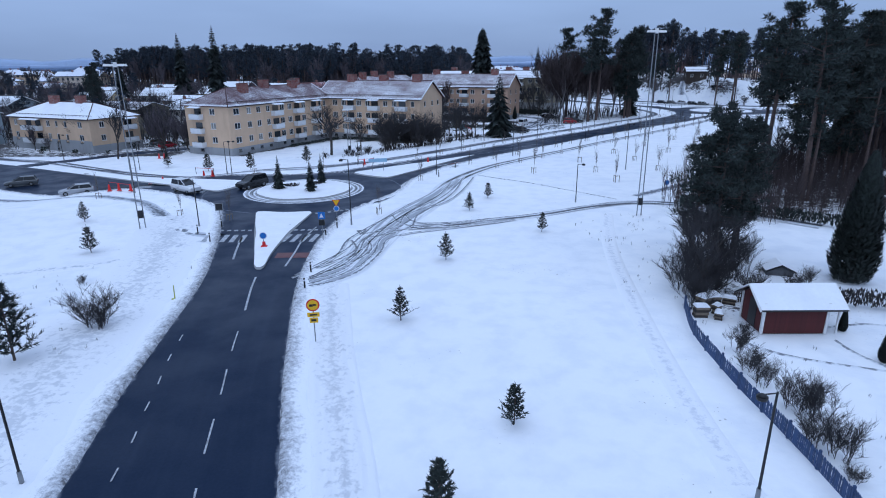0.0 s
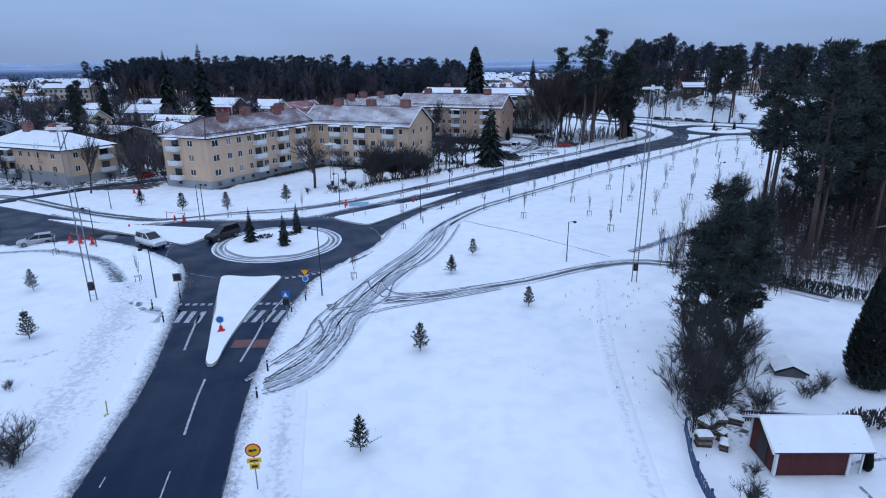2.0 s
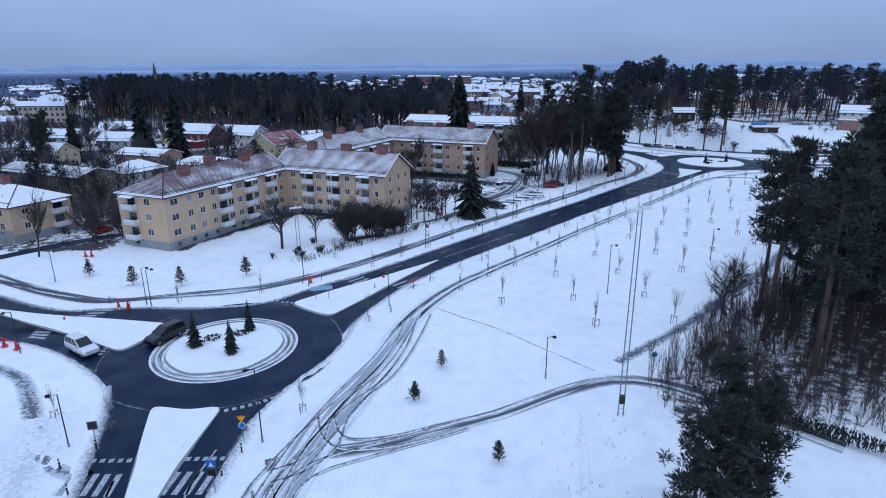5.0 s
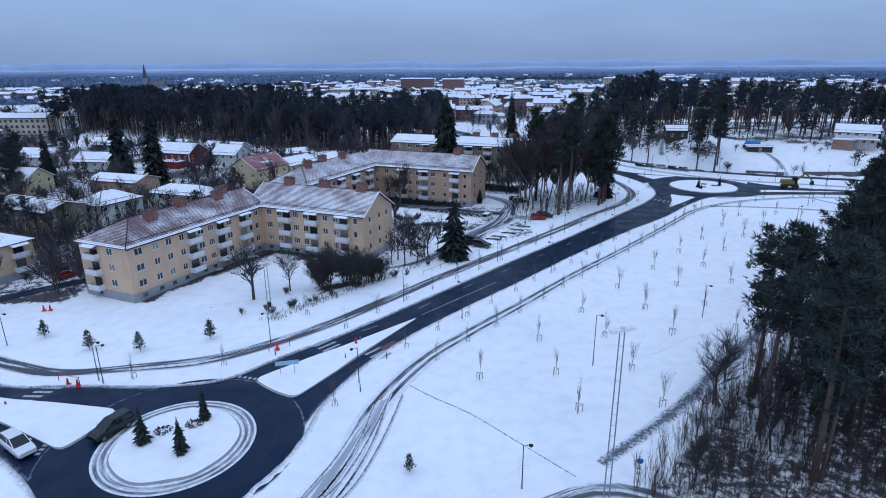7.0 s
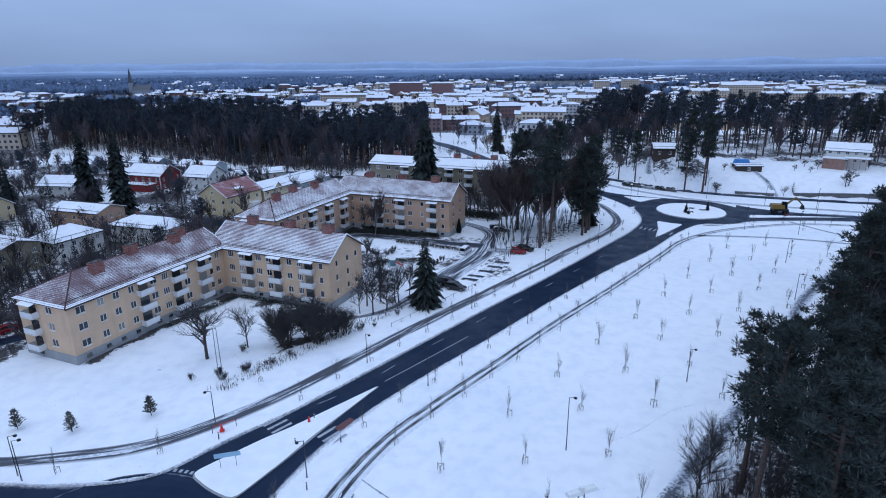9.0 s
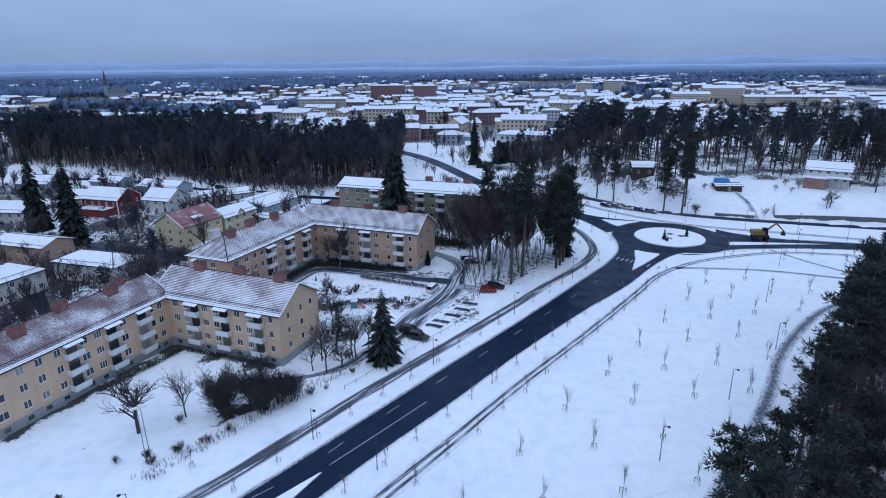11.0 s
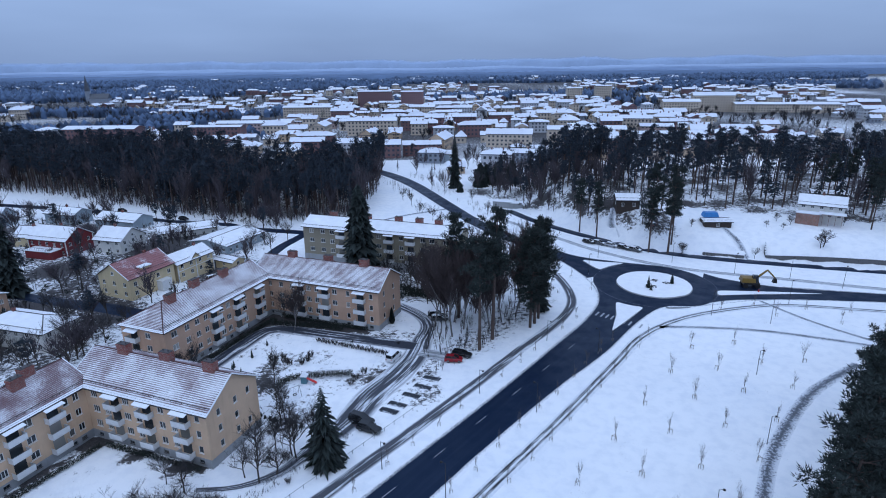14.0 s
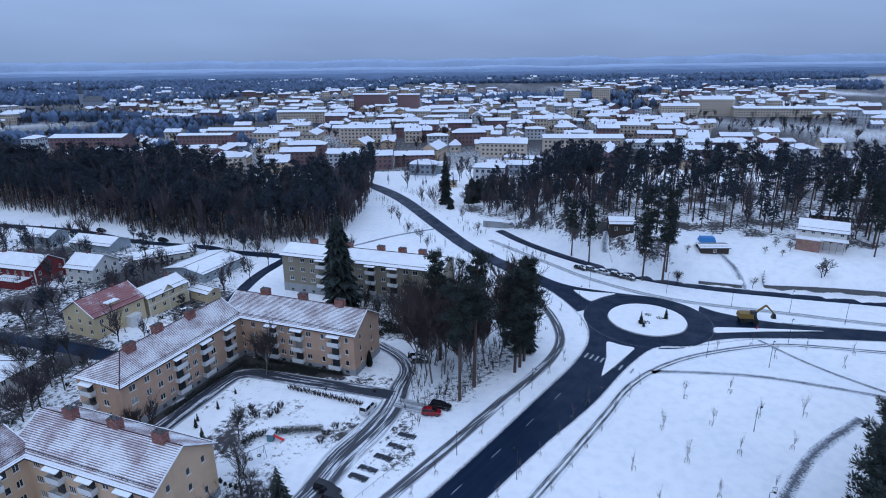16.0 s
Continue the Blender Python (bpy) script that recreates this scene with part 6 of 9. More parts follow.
def young_pine_geo(r, h=2.6):
    """A young pine: whorls of rising branches set with narrow needles."""
    g = Geo()
    tapered_path(g, [(0, 0, -0.1), (r.gauss(0, 0.03), r.gauss(0, 0.03), h * 0.5), (0, 0, h)], 0.045, 0.012, 5, 0)

    def needles(a, b, n, s):
        d = (b - a).normalized()
        for _ in range(n):
            o = a.lerp(b, r.uniform(0.15, 1.0))
            q = Vector((r.gauss(0, 1), r.gauss(0, 1), r.gauss(0, 1))).normalized() * 0.75 + d * 0.7
            w = q.cross(Vector((r.random(), r.random(), 1))).normalized() * s * 0.13
            g.add([o - w, o + w, o + q * s], [(0, 1, 2)], 1)

    z = 0.12 * h
    while z < h * 0.95:
        L = (0.36 * h * (1 - z / h) ** 0.75 + 0.06) * r.uniform(0.85, 1.1)
        a0 = r.uniform(0, 6.28)
        k = r.randrange(5, 8)
        for j in range(k):
            a = a0 + 6.283 * j / k + r.uniform(-0.25, 0.25)
            o = Vector((0, 0, z + r.uniform(-0.04, 0.04)))
            e = o + Vector((math.cos(a) * L, math.sin(a) * L, L * r.uniform(0.35, 0.75))) * r.uniform(0.7, 1.1)
            tapered_path(g, [o, e], 0.014, 0.006, 3, 0)
            needles(o, e, int(18 + 42 * L), 0.15)
            for _ in range(2):
                m = o.lerp(e, r.uniform(0.4, 0.8))
                e2 = m + Vector((r.gauss(0, 0.5), r.gauss(0, 0.5), 0.5)) * 0.4 * L
                needles(m, e2, int(10 + 20 * L), 0.14)
        z += h * 0.095 * r.uniform(0.85, 1.15)
    needles(Vector((0, 0, h * 0.85)), Vector((0, 0, h * 1.04)), 30, 0.13)
    return g


YOUNG_PINE = Nursery("young_pine", [young_pine_geo(rnd) for _ in range(4)], ("trunk", "crown"), (BARK_PINE, NEEDLE_PINE), "bushy young pine standing in snow", "tree", "young pines")
BIG_PINE = Nursery("pine_tree", [pine_geo(rnd, 17, 0.5, 0.135, 38, 16, tuft=0.5, blades=11, slim=0.3, far=True), pine_geo(rnd, 19, 0.48, 0.12, 42, 16, tuft=0.5, blades=11, slim=0.3, far=True), pine_geo(rnd, 16, 0.22, 0.145, 56, 16, tuft=0.5, blades=11, slim=0.3, far=True)], ("trunk", "crown"), (BARK_PINE, NEEDLE_PINE), "tall pine with bare trunk and dark crown", "tree", "pines")
BARE_TREE = Nursery("bare_tree", [bare_geo(rnd, 6.5, 0.14, 4, 0.95, 5, thin=0.009), bare_geo(rnd, 9, 0.13, 4, 0.65, 5, thin=0.01), bare_geo(rnd, 12, 0.15, 4, 0.5, 5, up=0.6, thin=0.012)], ("trunk", "branchwork"), (BARK, TWIG), "leafless broad-leaved tree with fine twigs", "tree", "bare trees")
BIRCH = Nursery("birch_tree", [bare_geo(rnd, 14, 0.13, 4, 0.36, 6, up=0.5, thin=0.027), bare_geo(rnd, 13, 0.11, 4, 0.42, 6, up=0.4, thin=0.027)], ("trunk", "branchwork"), (BARK_BIRCH, TWIG_RED), "leafless birch with pale trunk", "tree", "birches")
SHRUB = Nursery("bare_shrub", [bare_geo(rnd, 2.2, 0.014, 3, 0.6, 5, multi=10, up=0.5, thin=0.0044), bare_geo(rnd, 1.8, 0.013, 3, 0.68, 5, multi=10, up=0.45, thin=0.0044)], ("stem", "branchwork"), (TWIG, TWIG), "leafless shrub with many thin stems", "shrub", "bare shrubs")
BIG_SHRUB = Nursery("large_bush", [bare_geo(rnd, 7.0, 0.06, 4, 0.62, 4, multi=14, up=0.3, thin=0.013), bare_geo(rnd, 6.6, 0.06, 4, 0.66, 4, multi=14, up=0.3, thin=0.013)], ("stem", "branchwork"), (BARK, TWIG), "large dense leafless bush beside the house", "shrub", "large bushes")
SAPLING = Nursery("staked_sapling", [bare_geo(rnd, 5.0, 0.024, 3, 0.24, 5, up=0.8, thin=0.0032, stem_levels=1) for _ in range(4)], ("trunk", "branchwork"), (SAPLING_BARK, SAPLING_BARK), "thin leafless sapling in the snowfield", "tree", "planted saplings")

# the woods, too many to count
wood_rnd = random.Random(5)
W_SPRUCE = [spruce_geo(wood_rnd, 1.0, 0.12, 20, 8, 0.28, 1, 0).arrays() for _ in range(4)]
W_PINE = []
for _ in range(5):
    pg2 = pine_geo(wood_rnd, 16, wood_rnd.uniform(0.45, 0.6), 0.112, 28, 7, tuft=0.7, blades=7, slim=0.36, far=True)
    pg2.v = [(x / 16, y / 16, z / 16) for x, y, z in pg2.v]
    W_PINE.append(pg2.arrays())
W_BARE = []
for _ in range(3):
    bg = bare_geo(wood_rnd, 1.0, 0.010, 3, 0.42, 6, up=0.6, thin=0.0032, lite=1, twig_mat=2)
    W_BARE.append(bg.arrays())
W_KINDS = W_SPRUCE + W_PINE + W_BARE + [bare_geo(wood_rnd, 1.0, 0.012, 3, 0.5, 5, up=0.5, thin=0.0045, lite=0, sliver=True, twig_mat=2).arrays() for _ in range(3)]


W_NEAR = W_SPRUCE[:]
for _ in range(5):
    pg2 = pine_geo(wood_rnd, 16, 0.5, 0.12, 26, 10, tuft=0.6, blades=7, slim=0.36, far=True)
    pg2.v = [(x / 16, y / 16, z / 16) for x, y, z in pg2.v]
    W_NEAR.append(pg2.arrays())
W_NEAR += W_BARE


def wood(name, label, spots, mats, bare=0.1, spruce=0.3, h=(13, 19), seed=1, kinds=W_KINDS):
    r = random.Random(seed)
    out = []
    for x, y in spots:
        q = r.random()
        k = 9 + r.randrange(3) if q < bare else (r.randrange(4) if q < bare + spruce else 4 + r.randrange(5))
        hh = r.uniform(*h)
        out.append((k, x, y, terrain(x, y) - 0.1, r.uniform(0, 6.28), hh * r.uniform(0.85, 1.1), hh))
    return tagged(new(name, joined(name, kinds, out, mats)), label, "wood", kind="stuff")


def scatter(seed, n, inside, box, gap):
    r = random.Random(seed)
    got, cell = [], {}
    tries = 0
    while len(got) < n and tries < n * 40:
        tries += 1
        x, y = r.uniform(box[0], box[2]), r.uniform(box[1], box[3])
        if not inside(x, y):
            continue
        c = (int(x // gap), int(y // gap))
        if any((x - a) ** 2 + (y - b) ** 2 < gap * gap for i in (-1, 0, 1) for j in (-1, 0, 1) for a, b in cell.get((c[0] + i, c[1] + j), ())):
            continue
        cell.setdefault(c, []).append((x, y))
        got.append((x, y))
    return got


def west_wood(x, y):
    front = np.interp(x, (-200, -160, -120, -97, -72, -52, -26, -8, 4, 12, 15), (374, 362, 346, 334, 316, 308, 300, 298, 303, 345, 404))
    return -216 + 10 * math.sin(y * 0.1) < x < 14 and front < y < front + 56 + 10 * math.sin(x * 0.05)


def east_wood(x, y):
    d1 = (x - 171) * 0.418 + (y - 217) * 0.908
    d2 = (x - 108) * 0.864 + (y - 246) * 0.504
    d = min(d1, d2)
    if d < 12 or y > 400:
        return False
    if 122 < x < 205 and d < 36 or 98 < x < 122 and d < 17:
        return False
    return (x - 168) ** 2 + (y - 250) ** 2 > 14 ** 2 and (x - 192) ** 2 + (y - 277) ** 2 > 9 ** 2 and (x - 109) ** 2 + (y - 268) ** 2 > 7 ** 2


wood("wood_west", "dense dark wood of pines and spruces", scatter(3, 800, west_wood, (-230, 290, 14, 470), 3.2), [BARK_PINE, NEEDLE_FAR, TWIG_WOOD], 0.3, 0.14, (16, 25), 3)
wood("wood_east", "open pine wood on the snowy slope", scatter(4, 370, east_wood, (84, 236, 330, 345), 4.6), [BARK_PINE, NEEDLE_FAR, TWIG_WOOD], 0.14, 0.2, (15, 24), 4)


# ---- single trees and shrubs ----
for k, (x, y, a, sc) in enumerate([(53, 356, 40, 1.35), (-85, 222, 80, 1.52), (-105, 238, 10, 1.42), (61, 199.6, 200, 1.0), (-121, 222, 0, 1.0), (-152, 196, 50, 1.1)]):
    TALL_SPRUCE.plant(k, x, y, a, sc)
for k, (x, y, sc) in enumerate([(42.5, 179, 1.6), (46.2, 184, 1.7), (56.4, 189.4, 1.6), (58.0, 191.6, 1.7), (59.6, 194.4, 1.6), (39.5, 197, 1.5), (108.8, 243, 1.3), (114.4, 240.5, 1.4), (117.5, 245, 1.25), (112, 250, 1.3), (120.5, 252, 1.2), (97, 262, 1.1), (93, 270, 1.2)]):
    BIG_PINE.plant(2 if 55 < x < 60 else k % 2, x, y, 50 * k, sc)
for k, (x, y) in enumerate([(43, 186), (46.5, 190), (50, 193), (54, 196), (40, 190), (37, 187), (56, 201), (47, 197), (60, 206), (51, 203), (44, 199), (62, 212), (36, 191), (38, 195), (40, 199), (35, 197), (42, 203), (37, 202), (45, 207), (33, 193)]):
    BIRCH.plant(k, x, y, 70 * k, 1.35 + 0.09 * (k % 6))
BROAD_SPRUCE.plant(0, 13.1, 226.5, 0, 1.02)
YARD_CONIFER = Nursery("yard_conifer", [spruce_geo(random.Random(60), 11, 0.25, 34, 18, 0.06, fans=6, full=0.75, bush=0.6)], ("trunk", "crown"), (BARK, NEEDLE), "broad dark conifer at the corner of the car park", "tree", "yard conifers")
YARD_CONIFER.plant(0, 12.4, 141.9, 40, 1.36)
BIRCH.plant(0, -1.8, 194.6, 20, 1.0)
BIRCH.plant(1, -21.4, 171.2, 80, 0.72)
# young conifers
for k, (x, y, sc) in enumerate([(-0.2, 49.6, 0.98), (-3.3, 36.7, 0.95), (3.2, 24.5, 0.86), (-0.4, 18.6, 0.95), (9.9, 58.8, 0.8), (-41.6, 63.8, 0.9), (-34.1, 52.3, 1.0), (-26.1, 30.9, 1.95), (-58, 66, 1.2), (-53.9, 110.7, 1.15), (-44.3, 106.1, 1.25), (-35.8, 104.4, 1.2), (-26, 106.5, 1.2), (2.6, 68.2, 0.85), (5.3, 75, 0.8)]):
    YOUNG_PINE.plant(k, x, y, 77 * k, sc)
for k, (x, y, sc) in enumerate([(95.3, 209, 0.8), (-11.7, 175.4, 0.8), (-7.4, 167.3, 1.9), (-12.1, 177.7, 0.6), (-6.9, 187.2, 0.5), (-9.1, 181.6, 0.7)]):
    SMALL_SPRUCE.plant(k, x, y, 50 * k, sc)
for k, (x, y, sc) in enumerate([(-23.7, 80, 1.5), (-18.8, 78.1, 1.42), (-18.6, 84.2, 1.36), (95.3, 211, 1.25), (103.3, 213.2, 1.15)]):
    SMALL_SPRUCE.plant(k, x, y, 31 * k, sc, 0.3, "slim spruce planted on the snowy traffic island")
for k, (x, y, v, sc) in enumerate([(-25.1, 125.3, 0, 1.75), (-19.2, 128.9, 1, 1.0), (0.4, 161.3, 1, 0.9), (2.4, 155.5, 0, 0.9), (2.2, 138.9, 1, 1.1), (7.0, 144.6, 1, 1.05), (-0.6, 141.0, 1, 0.8), (4.6, 140.6, 0, 0.9), (-64.6, 131, 2, 1.0), (-69, 140, 2, 0.95), (-73, 152, 2, 1.0), (-78, 160, 1, 1.1), (-62, 160, 1, 1.1), (-85, 168, 2, 1.0),
                                       (-55, 176, 1, 1.1), (-48, 186, 0, 1.2), (-66, 186, 1, 1.0), (-92, 186, 2, 1.0), (-100, 196, 1, 1.1), (-60, 203, 1, 0.9), (-52, 196, 0, 1.1), (-44, 199, 1, 1.0), (-56, 224, 0, 1.15), (-28, 262, 1, 0.9), (-20, 256, 1, 1.0), (-17, 270, 1, 1.0), (-31, 275, 1, 0.9), (-62, 250, 0, 1.0), (-78, 230, 1, 0.8), (-98, 228, 1, 1.0),
                                       (-5, 200, 1, 1.05), (-3, 203, 2, 0.95), (-27, 170.5, 1, 0.95), (160.9, 231.1, 0, 0.75), (140, 232.5, 1, 0.5), (119, 240, 0, 0.7), (20, 226, 2, 0.95), (24, 219, 2, 0.9), (30, 214, 2, 1.0), (32, 208, 1, 1.0), (34, 222, 2, 1.05), (28, 231, 1, 1.0), (-110, 152, 2, 0.9), (-120, 165, 1, 1.1), (-103, 165, 1, 1.0), (-130, 178, 2, 1.0), (-95, 158, 2, 0.85), (-112, 190, 1, 1.0), (-140, 200, 1, 1.1), (-125, 205, 2, 1.0), (-88, 205, 1, 1.0), (0.4, 145.4, 1, 1.15), (3.0, 147.6, 2, 0.85), (6.2, 145.4, 1, 1.0), (9.0, 148.2, 2, 0.8), (-13.2, 141.5, 1, 0.7), (-9.5, 139.0, 0, 0.9), (2.6, 158.0, 2, 0.9), (-2.0, 171.0, 2, 0.85)]):
    BARE_TREE.plant(v, x, y, 61 * k, sc)
for k, (x, y, sc) in enumerate([(-12.0, 127.6, 1.35), (-6.6, 127.6, 1.3), (-2.2, 130.2, 0.8), (-8.8, 131.2, 1.05), (-13.6, 130.6, 1.0), (-4.4, 130.0, 0.95)]):
    BIG_SHRUB.plant(k, x, y, 90 * k, sc)
srnd = random.Random(8)
for k, (x, y, sc) in enumerate([(17.7, 32.1, 0.9), (17.2, 29.8, 1.0), (17.1, 28.0, 0.9), (17.5, 25.6, 1.3), (18.3, 24.8, 1.2), (17.0, 22.8, 1.1), (17.6, 22.0, 1.2), (17.1, 20.4, 0.6), (19.2, 34.4, 0.5), (-24.2, 36.1, 1.9), (-23.6, 35.3, 0.8), (-30, 44, 0.5),
                                    (18.0, 38.4, 1.6), (19.2, 40.2, 1.9), (20.5, 41.5, 2.0), (21.5, 43.5, 1.7), (22.5, 40.5, 1.3), (18.3, 42.6, 1.9), (19.5, 45.5, 1.8), (20.8, 47.5, 1.6), (22.8, 46.2, 1.4), (24.5, 47.8, 1.5), (23.6, 44.4, 1.7), (24.6, 49.6, 1.7), (26.4, 49.4, 1.4), (27, 42.5, 0.9), (28.4, 43.2, 0.8),
                                    (-19.2, 115.9, 0.9), (-16.5, 118, 0.7), (-13.6, 120, 0.6), (-10, 122.2, 0.8), (3, 133, 0.6), (7, 138, 0.7), (24, 185, 0.5), (13, 186.5, 0.5)]):
    SHRUB.plant(k, x, y, 43 * k, sc)

# pines and brush of the wood beside the field
for k, (x, y, sc) in enumerate([(24.6, 52.4, 0.78), (44, 80.5, 1.28), (50, 79, 1.3), (47.2, 87.6, 1.25), (52.5, 84.2, 1.15), (57, 96.5, 1.05), (60.5, 92, 1.1), (45.1, 72.5, 1.3), (54.2, 80.6, 1.2), (60, 82, 1.1),
                                    (64, 102, 1.1), (68.5, 98, 1.15), (71, 108.5, 1.2), (76, 112, 1.35), (79.5, 117.6, 1.45), (83.5, 119.2, 1.45), (88, 124, 1.4), (92, 124, 1.35), (96, 132, 1.3), (101, 138, 1.25), (107, 143, 1.25), (112, 147, 1.3), (118, 150, 1.25), (90, 115, 1.3), (99, 122, 1.3), (108, 130, 1.25), (82, 106, 1.2), (74, 94, 1.2), (66, 84, 1.2)]):
    BIG_PINE.plant(k, x, y, 37 * k, sc)


def near_wood(x, y):
    edge = 34.5 + (y - 66) * 0.96
    return edge < x < edge + 120 and 60 < y < 170


wood("wood_near", "pine wood with dark trunks beside the field", scatter(6, 230, near_wood, (30, 72, 260, 172), 4.6), [BARK_PINE, NEEDLE_PINE, TWIG_WOOD], 0.35, 0.08, (14, 21), 6, W_NEAR)


def brush_zone(x, y):
    edge = max(27.5, 31.5 + (y - 76) * 1.1)
    return edge < x < edge + 40 and 62 < y < 160


brush_kind = []
for _ in range(5):
    bq = bare_geo(wood_rnd, 1.0, 0.012, 2, 0.35, 3, up=0.7, multi=3, thin=0.007, lite=0)
    brush_kind.append(bq.arrays())


def brush(name, spots, label, h, mat, seed, kinds=brush_kind):
    r = random.Random(seed)
    out = [(r.randrange(5), x, y, terrain(x, y) - 0.05, r.uniform(0, 6.28), q * r.uniform(0.5, 0.8), q) for x, y in spots for q in (r.uniform(*h),)]
    return tagged(new(name, joined(name, kinds, out, [mat, mat])), label, "brush", kind="stuff")


fine_kind = [bare_geo(wood_rnd, 1.0, 0.0055, 3, 0.4, 3, up=0.6, multi=3, thin=0.0017, lite=0, sliver=True).arrays() for _ in range(6)]
brush("brush_wood_edge", scatter(21, 1500, brush_zone, (27, 54, 130, 168), 0.95), "reddish leafless undergrowth at the edge of the wood", (2.0, 6.5), TWIG_RED, 21, fine_kind)
brush("brush_slope", scatter(22, 800, lambda x, y: east_wood(x, y) or (min((x - 171) * 0.418 + (y - 217) * 0.908, (x - 108) * 0.864 + (y - 246) * 0.504) > 5 and x < 118), (78, 232, 300, 345), 1.7), "leafless undergrowth on the snowy slope", (0.7, 2.6), TWIG_WOOD, 22)
brush("brush_west", scatter(23, 760, lambda x, y: west_wood(x, y + 2) and not west_wood(x, y - 16), (-200, 290, 16, 390), 1.8), "leafless undergrowth below the wood", (1.5, 5.5), TWIG_WOOD, 23)
brush("brush_grove", scatter(24, 110, lambda x, y: abs((x - 36) * 0.7455 - (y - 186) * 0.6665) < 9 and 168 < y < 214, (30, 166, 70, 216), 1.8), "leafless undergrowth between grove and road", (1.0, 4.0), TWIG, 24)
brush("brush_behind", scatter(25, 420, lambda x, y: 14 < x < 40 and 212 < y < 238 or -130 < x < -64 and 146 < y < 215, (-130, 146, 40, 238), 1.7), "tangled bare bushes between the houses", (1.5, 6.0), TWIG, 25)
brush("brush_bank", scatter(26, 320, lambda x, y: -90.5 < x * ROAD_V[0] + y * ROAD_V[1] < -87.6 and y > 112, (-46, 110, 20, 150), 0.35), "stubble of cut stems along the low bank", (0.4, 1.1), TWIG, 26)
brush("grass_stubble", scatter(27, 120, lambda x, y: x > 16.5 or y > 40, (14, 18, 24, 66), 0.6) + scatter(28, 60, lambda x, y: True, (-36, 22, -21, 48), 0.7), "dry stalks standing through the snow", (0.12, 0.45), TWIG, 27)

# clipped hedges and yard shrubs
hedge_rnd = random.Random(3)


def hedge(points, w, h, label, mat):
    c = spline(points, 0.5)
    g = Geo()
    nn = normals_of(c)
    for p, q in zip(c, nn):
        for _ in range(int(45 + 40 * w)):
            side_, along_ = hedge_rnd.uniform(-w, w) / 2, hedge_rnd.uniform(-0.4, 0.4)
            o = Vector((p[0] + q[0] * side_ - q[1] * along_, p[1] + q[1] * side_ + q[0] * along_, terrain(*p) + hedge_rnd.uniform(0, h * 0.7)))
            t = o + Vector((hedge_rnd.gauss(0, 0.13), hedge_rnd.gauss(0, 0.13), hedge_rnd.uniform(0.2, 0.45) * h))
            spray(g, hedge_rnd, o, t, 0.13, 0, 0.0, 1)
    tagged(new("hedge", g.mesh("hedge", mat)), label, "hedge", "hedges")


for pts, w, h in (([(22, 211), (27, 214), (36, 210)], 2.2, 1.8), ([(-37, 138), (-31.4, 147), (-28.6, 152)], 1.0, 0.8), ([(-27, 152.2), (-18, 148.2), (-9, 144.2)], 1.1, 0.9), ([(-19, 180), (-13, 192), (-8, 201)], 1.4, 1.0), ([(-6, 203), (6, 197), (16, 193)], 1.2, 1.0)):
    hedge(pts, w, h, "low dark clipped hedge in the snowy yard", THUJA)
hedge([(33, 64.5), (37, 62.9), (43, 58.4), (52, 53)], 1.0, 1.5, "dark clipped hedge along the garden end", THUJA)
hedge([(24.8, 36.5), (27.5, 38.6), (31, 38.2), (34, 35.5)], 0.8, 1.4, "row of leafless garden bushes", TWIG)

# thuja column and small evergreens in the garden
trnd = random.Random(17)
thuja_geo = Geo()
for k in range(11000):
    t = trnd.random()
    z = 10 * t
    r = 2.15 * min(1.0, (t + 0.12) / 0.3) ** 0.5 * (1.02 - t) ** 0.62 * trnd.uniform(0.72, 1.06)
    a = trnd.uniform(0, 6.283)
    o = Vector((math.cos(a) * r * 0.8, math.sin(a) * r * 0.8, z))
    e = Vector((math.cos(a) * r, math.sin(a) * r, z + trnd.uniform(0.25, 0.6)))
    spray(thuja_geo, trnd, o, e, 0.24, 1, 0.0, 1)
tapered_path(thuja_geo, [(0, 0, -0.2), (0, 0, 5), (0, 0, 9.6)], 0.25, 0.04, 6, 0)
THUJA_TREE = Nursery("thuja_tree", [thuja_geo], ("trunk", "crown"), (BARK, THUJA), "tall dense dark evergreen column in the garden", "tree")
THUJA_TREE.plant(0, 32.4, 44.0)
THUJA_TREE.plant(0, 25.7, 30.6, 40, 0.24, None, "small rounded evergreen bush in the garden")
THUJA_TREE.plant(0, 25.9, 34.8, 80, 0.16, None, "small rounded evergreen bush beside the shed")
THUJA_TREE.plant(0, 22.4, 196.6, 10, 0.42, None, "slender evergreen beside the apartment house")

# staked saplings in the field, in staggered rows along the road
stake = Geo()
for k in range(3):
    a = radians(120 * k + 20)
    stake.tube((0.42 * math.cos(a), 0.42 * math.sin(a), -0.2), (0.42 * math.cos(a), 0.42 * math.sin(a), 0.95), 0.04, 0.04, 5)
    b = radians(120 * (k + 1) + 20)
    stake.tube((0.42 * math.cos(a), 0.42 * math.sin(a), 0.86), (0.42 * math.cos(b), 0.42 * math.sin(b), 0.86), 0.028, 0.028, 4)
STAKE_MESH = stake.mesh("stake_frame", WOODPOST)
for k in list(range(4)):
    SAPLING.plant(k, *uv_place((78.4, 92.9, 106.2, 120.2)[k], -51.5), 90 * k, 1.0)
for ob in list(SAPLING.made.values()):
    part("stake_frame", STAKE_MESH, None, ob, "wooden support frame")
prnd = random.Random(29)
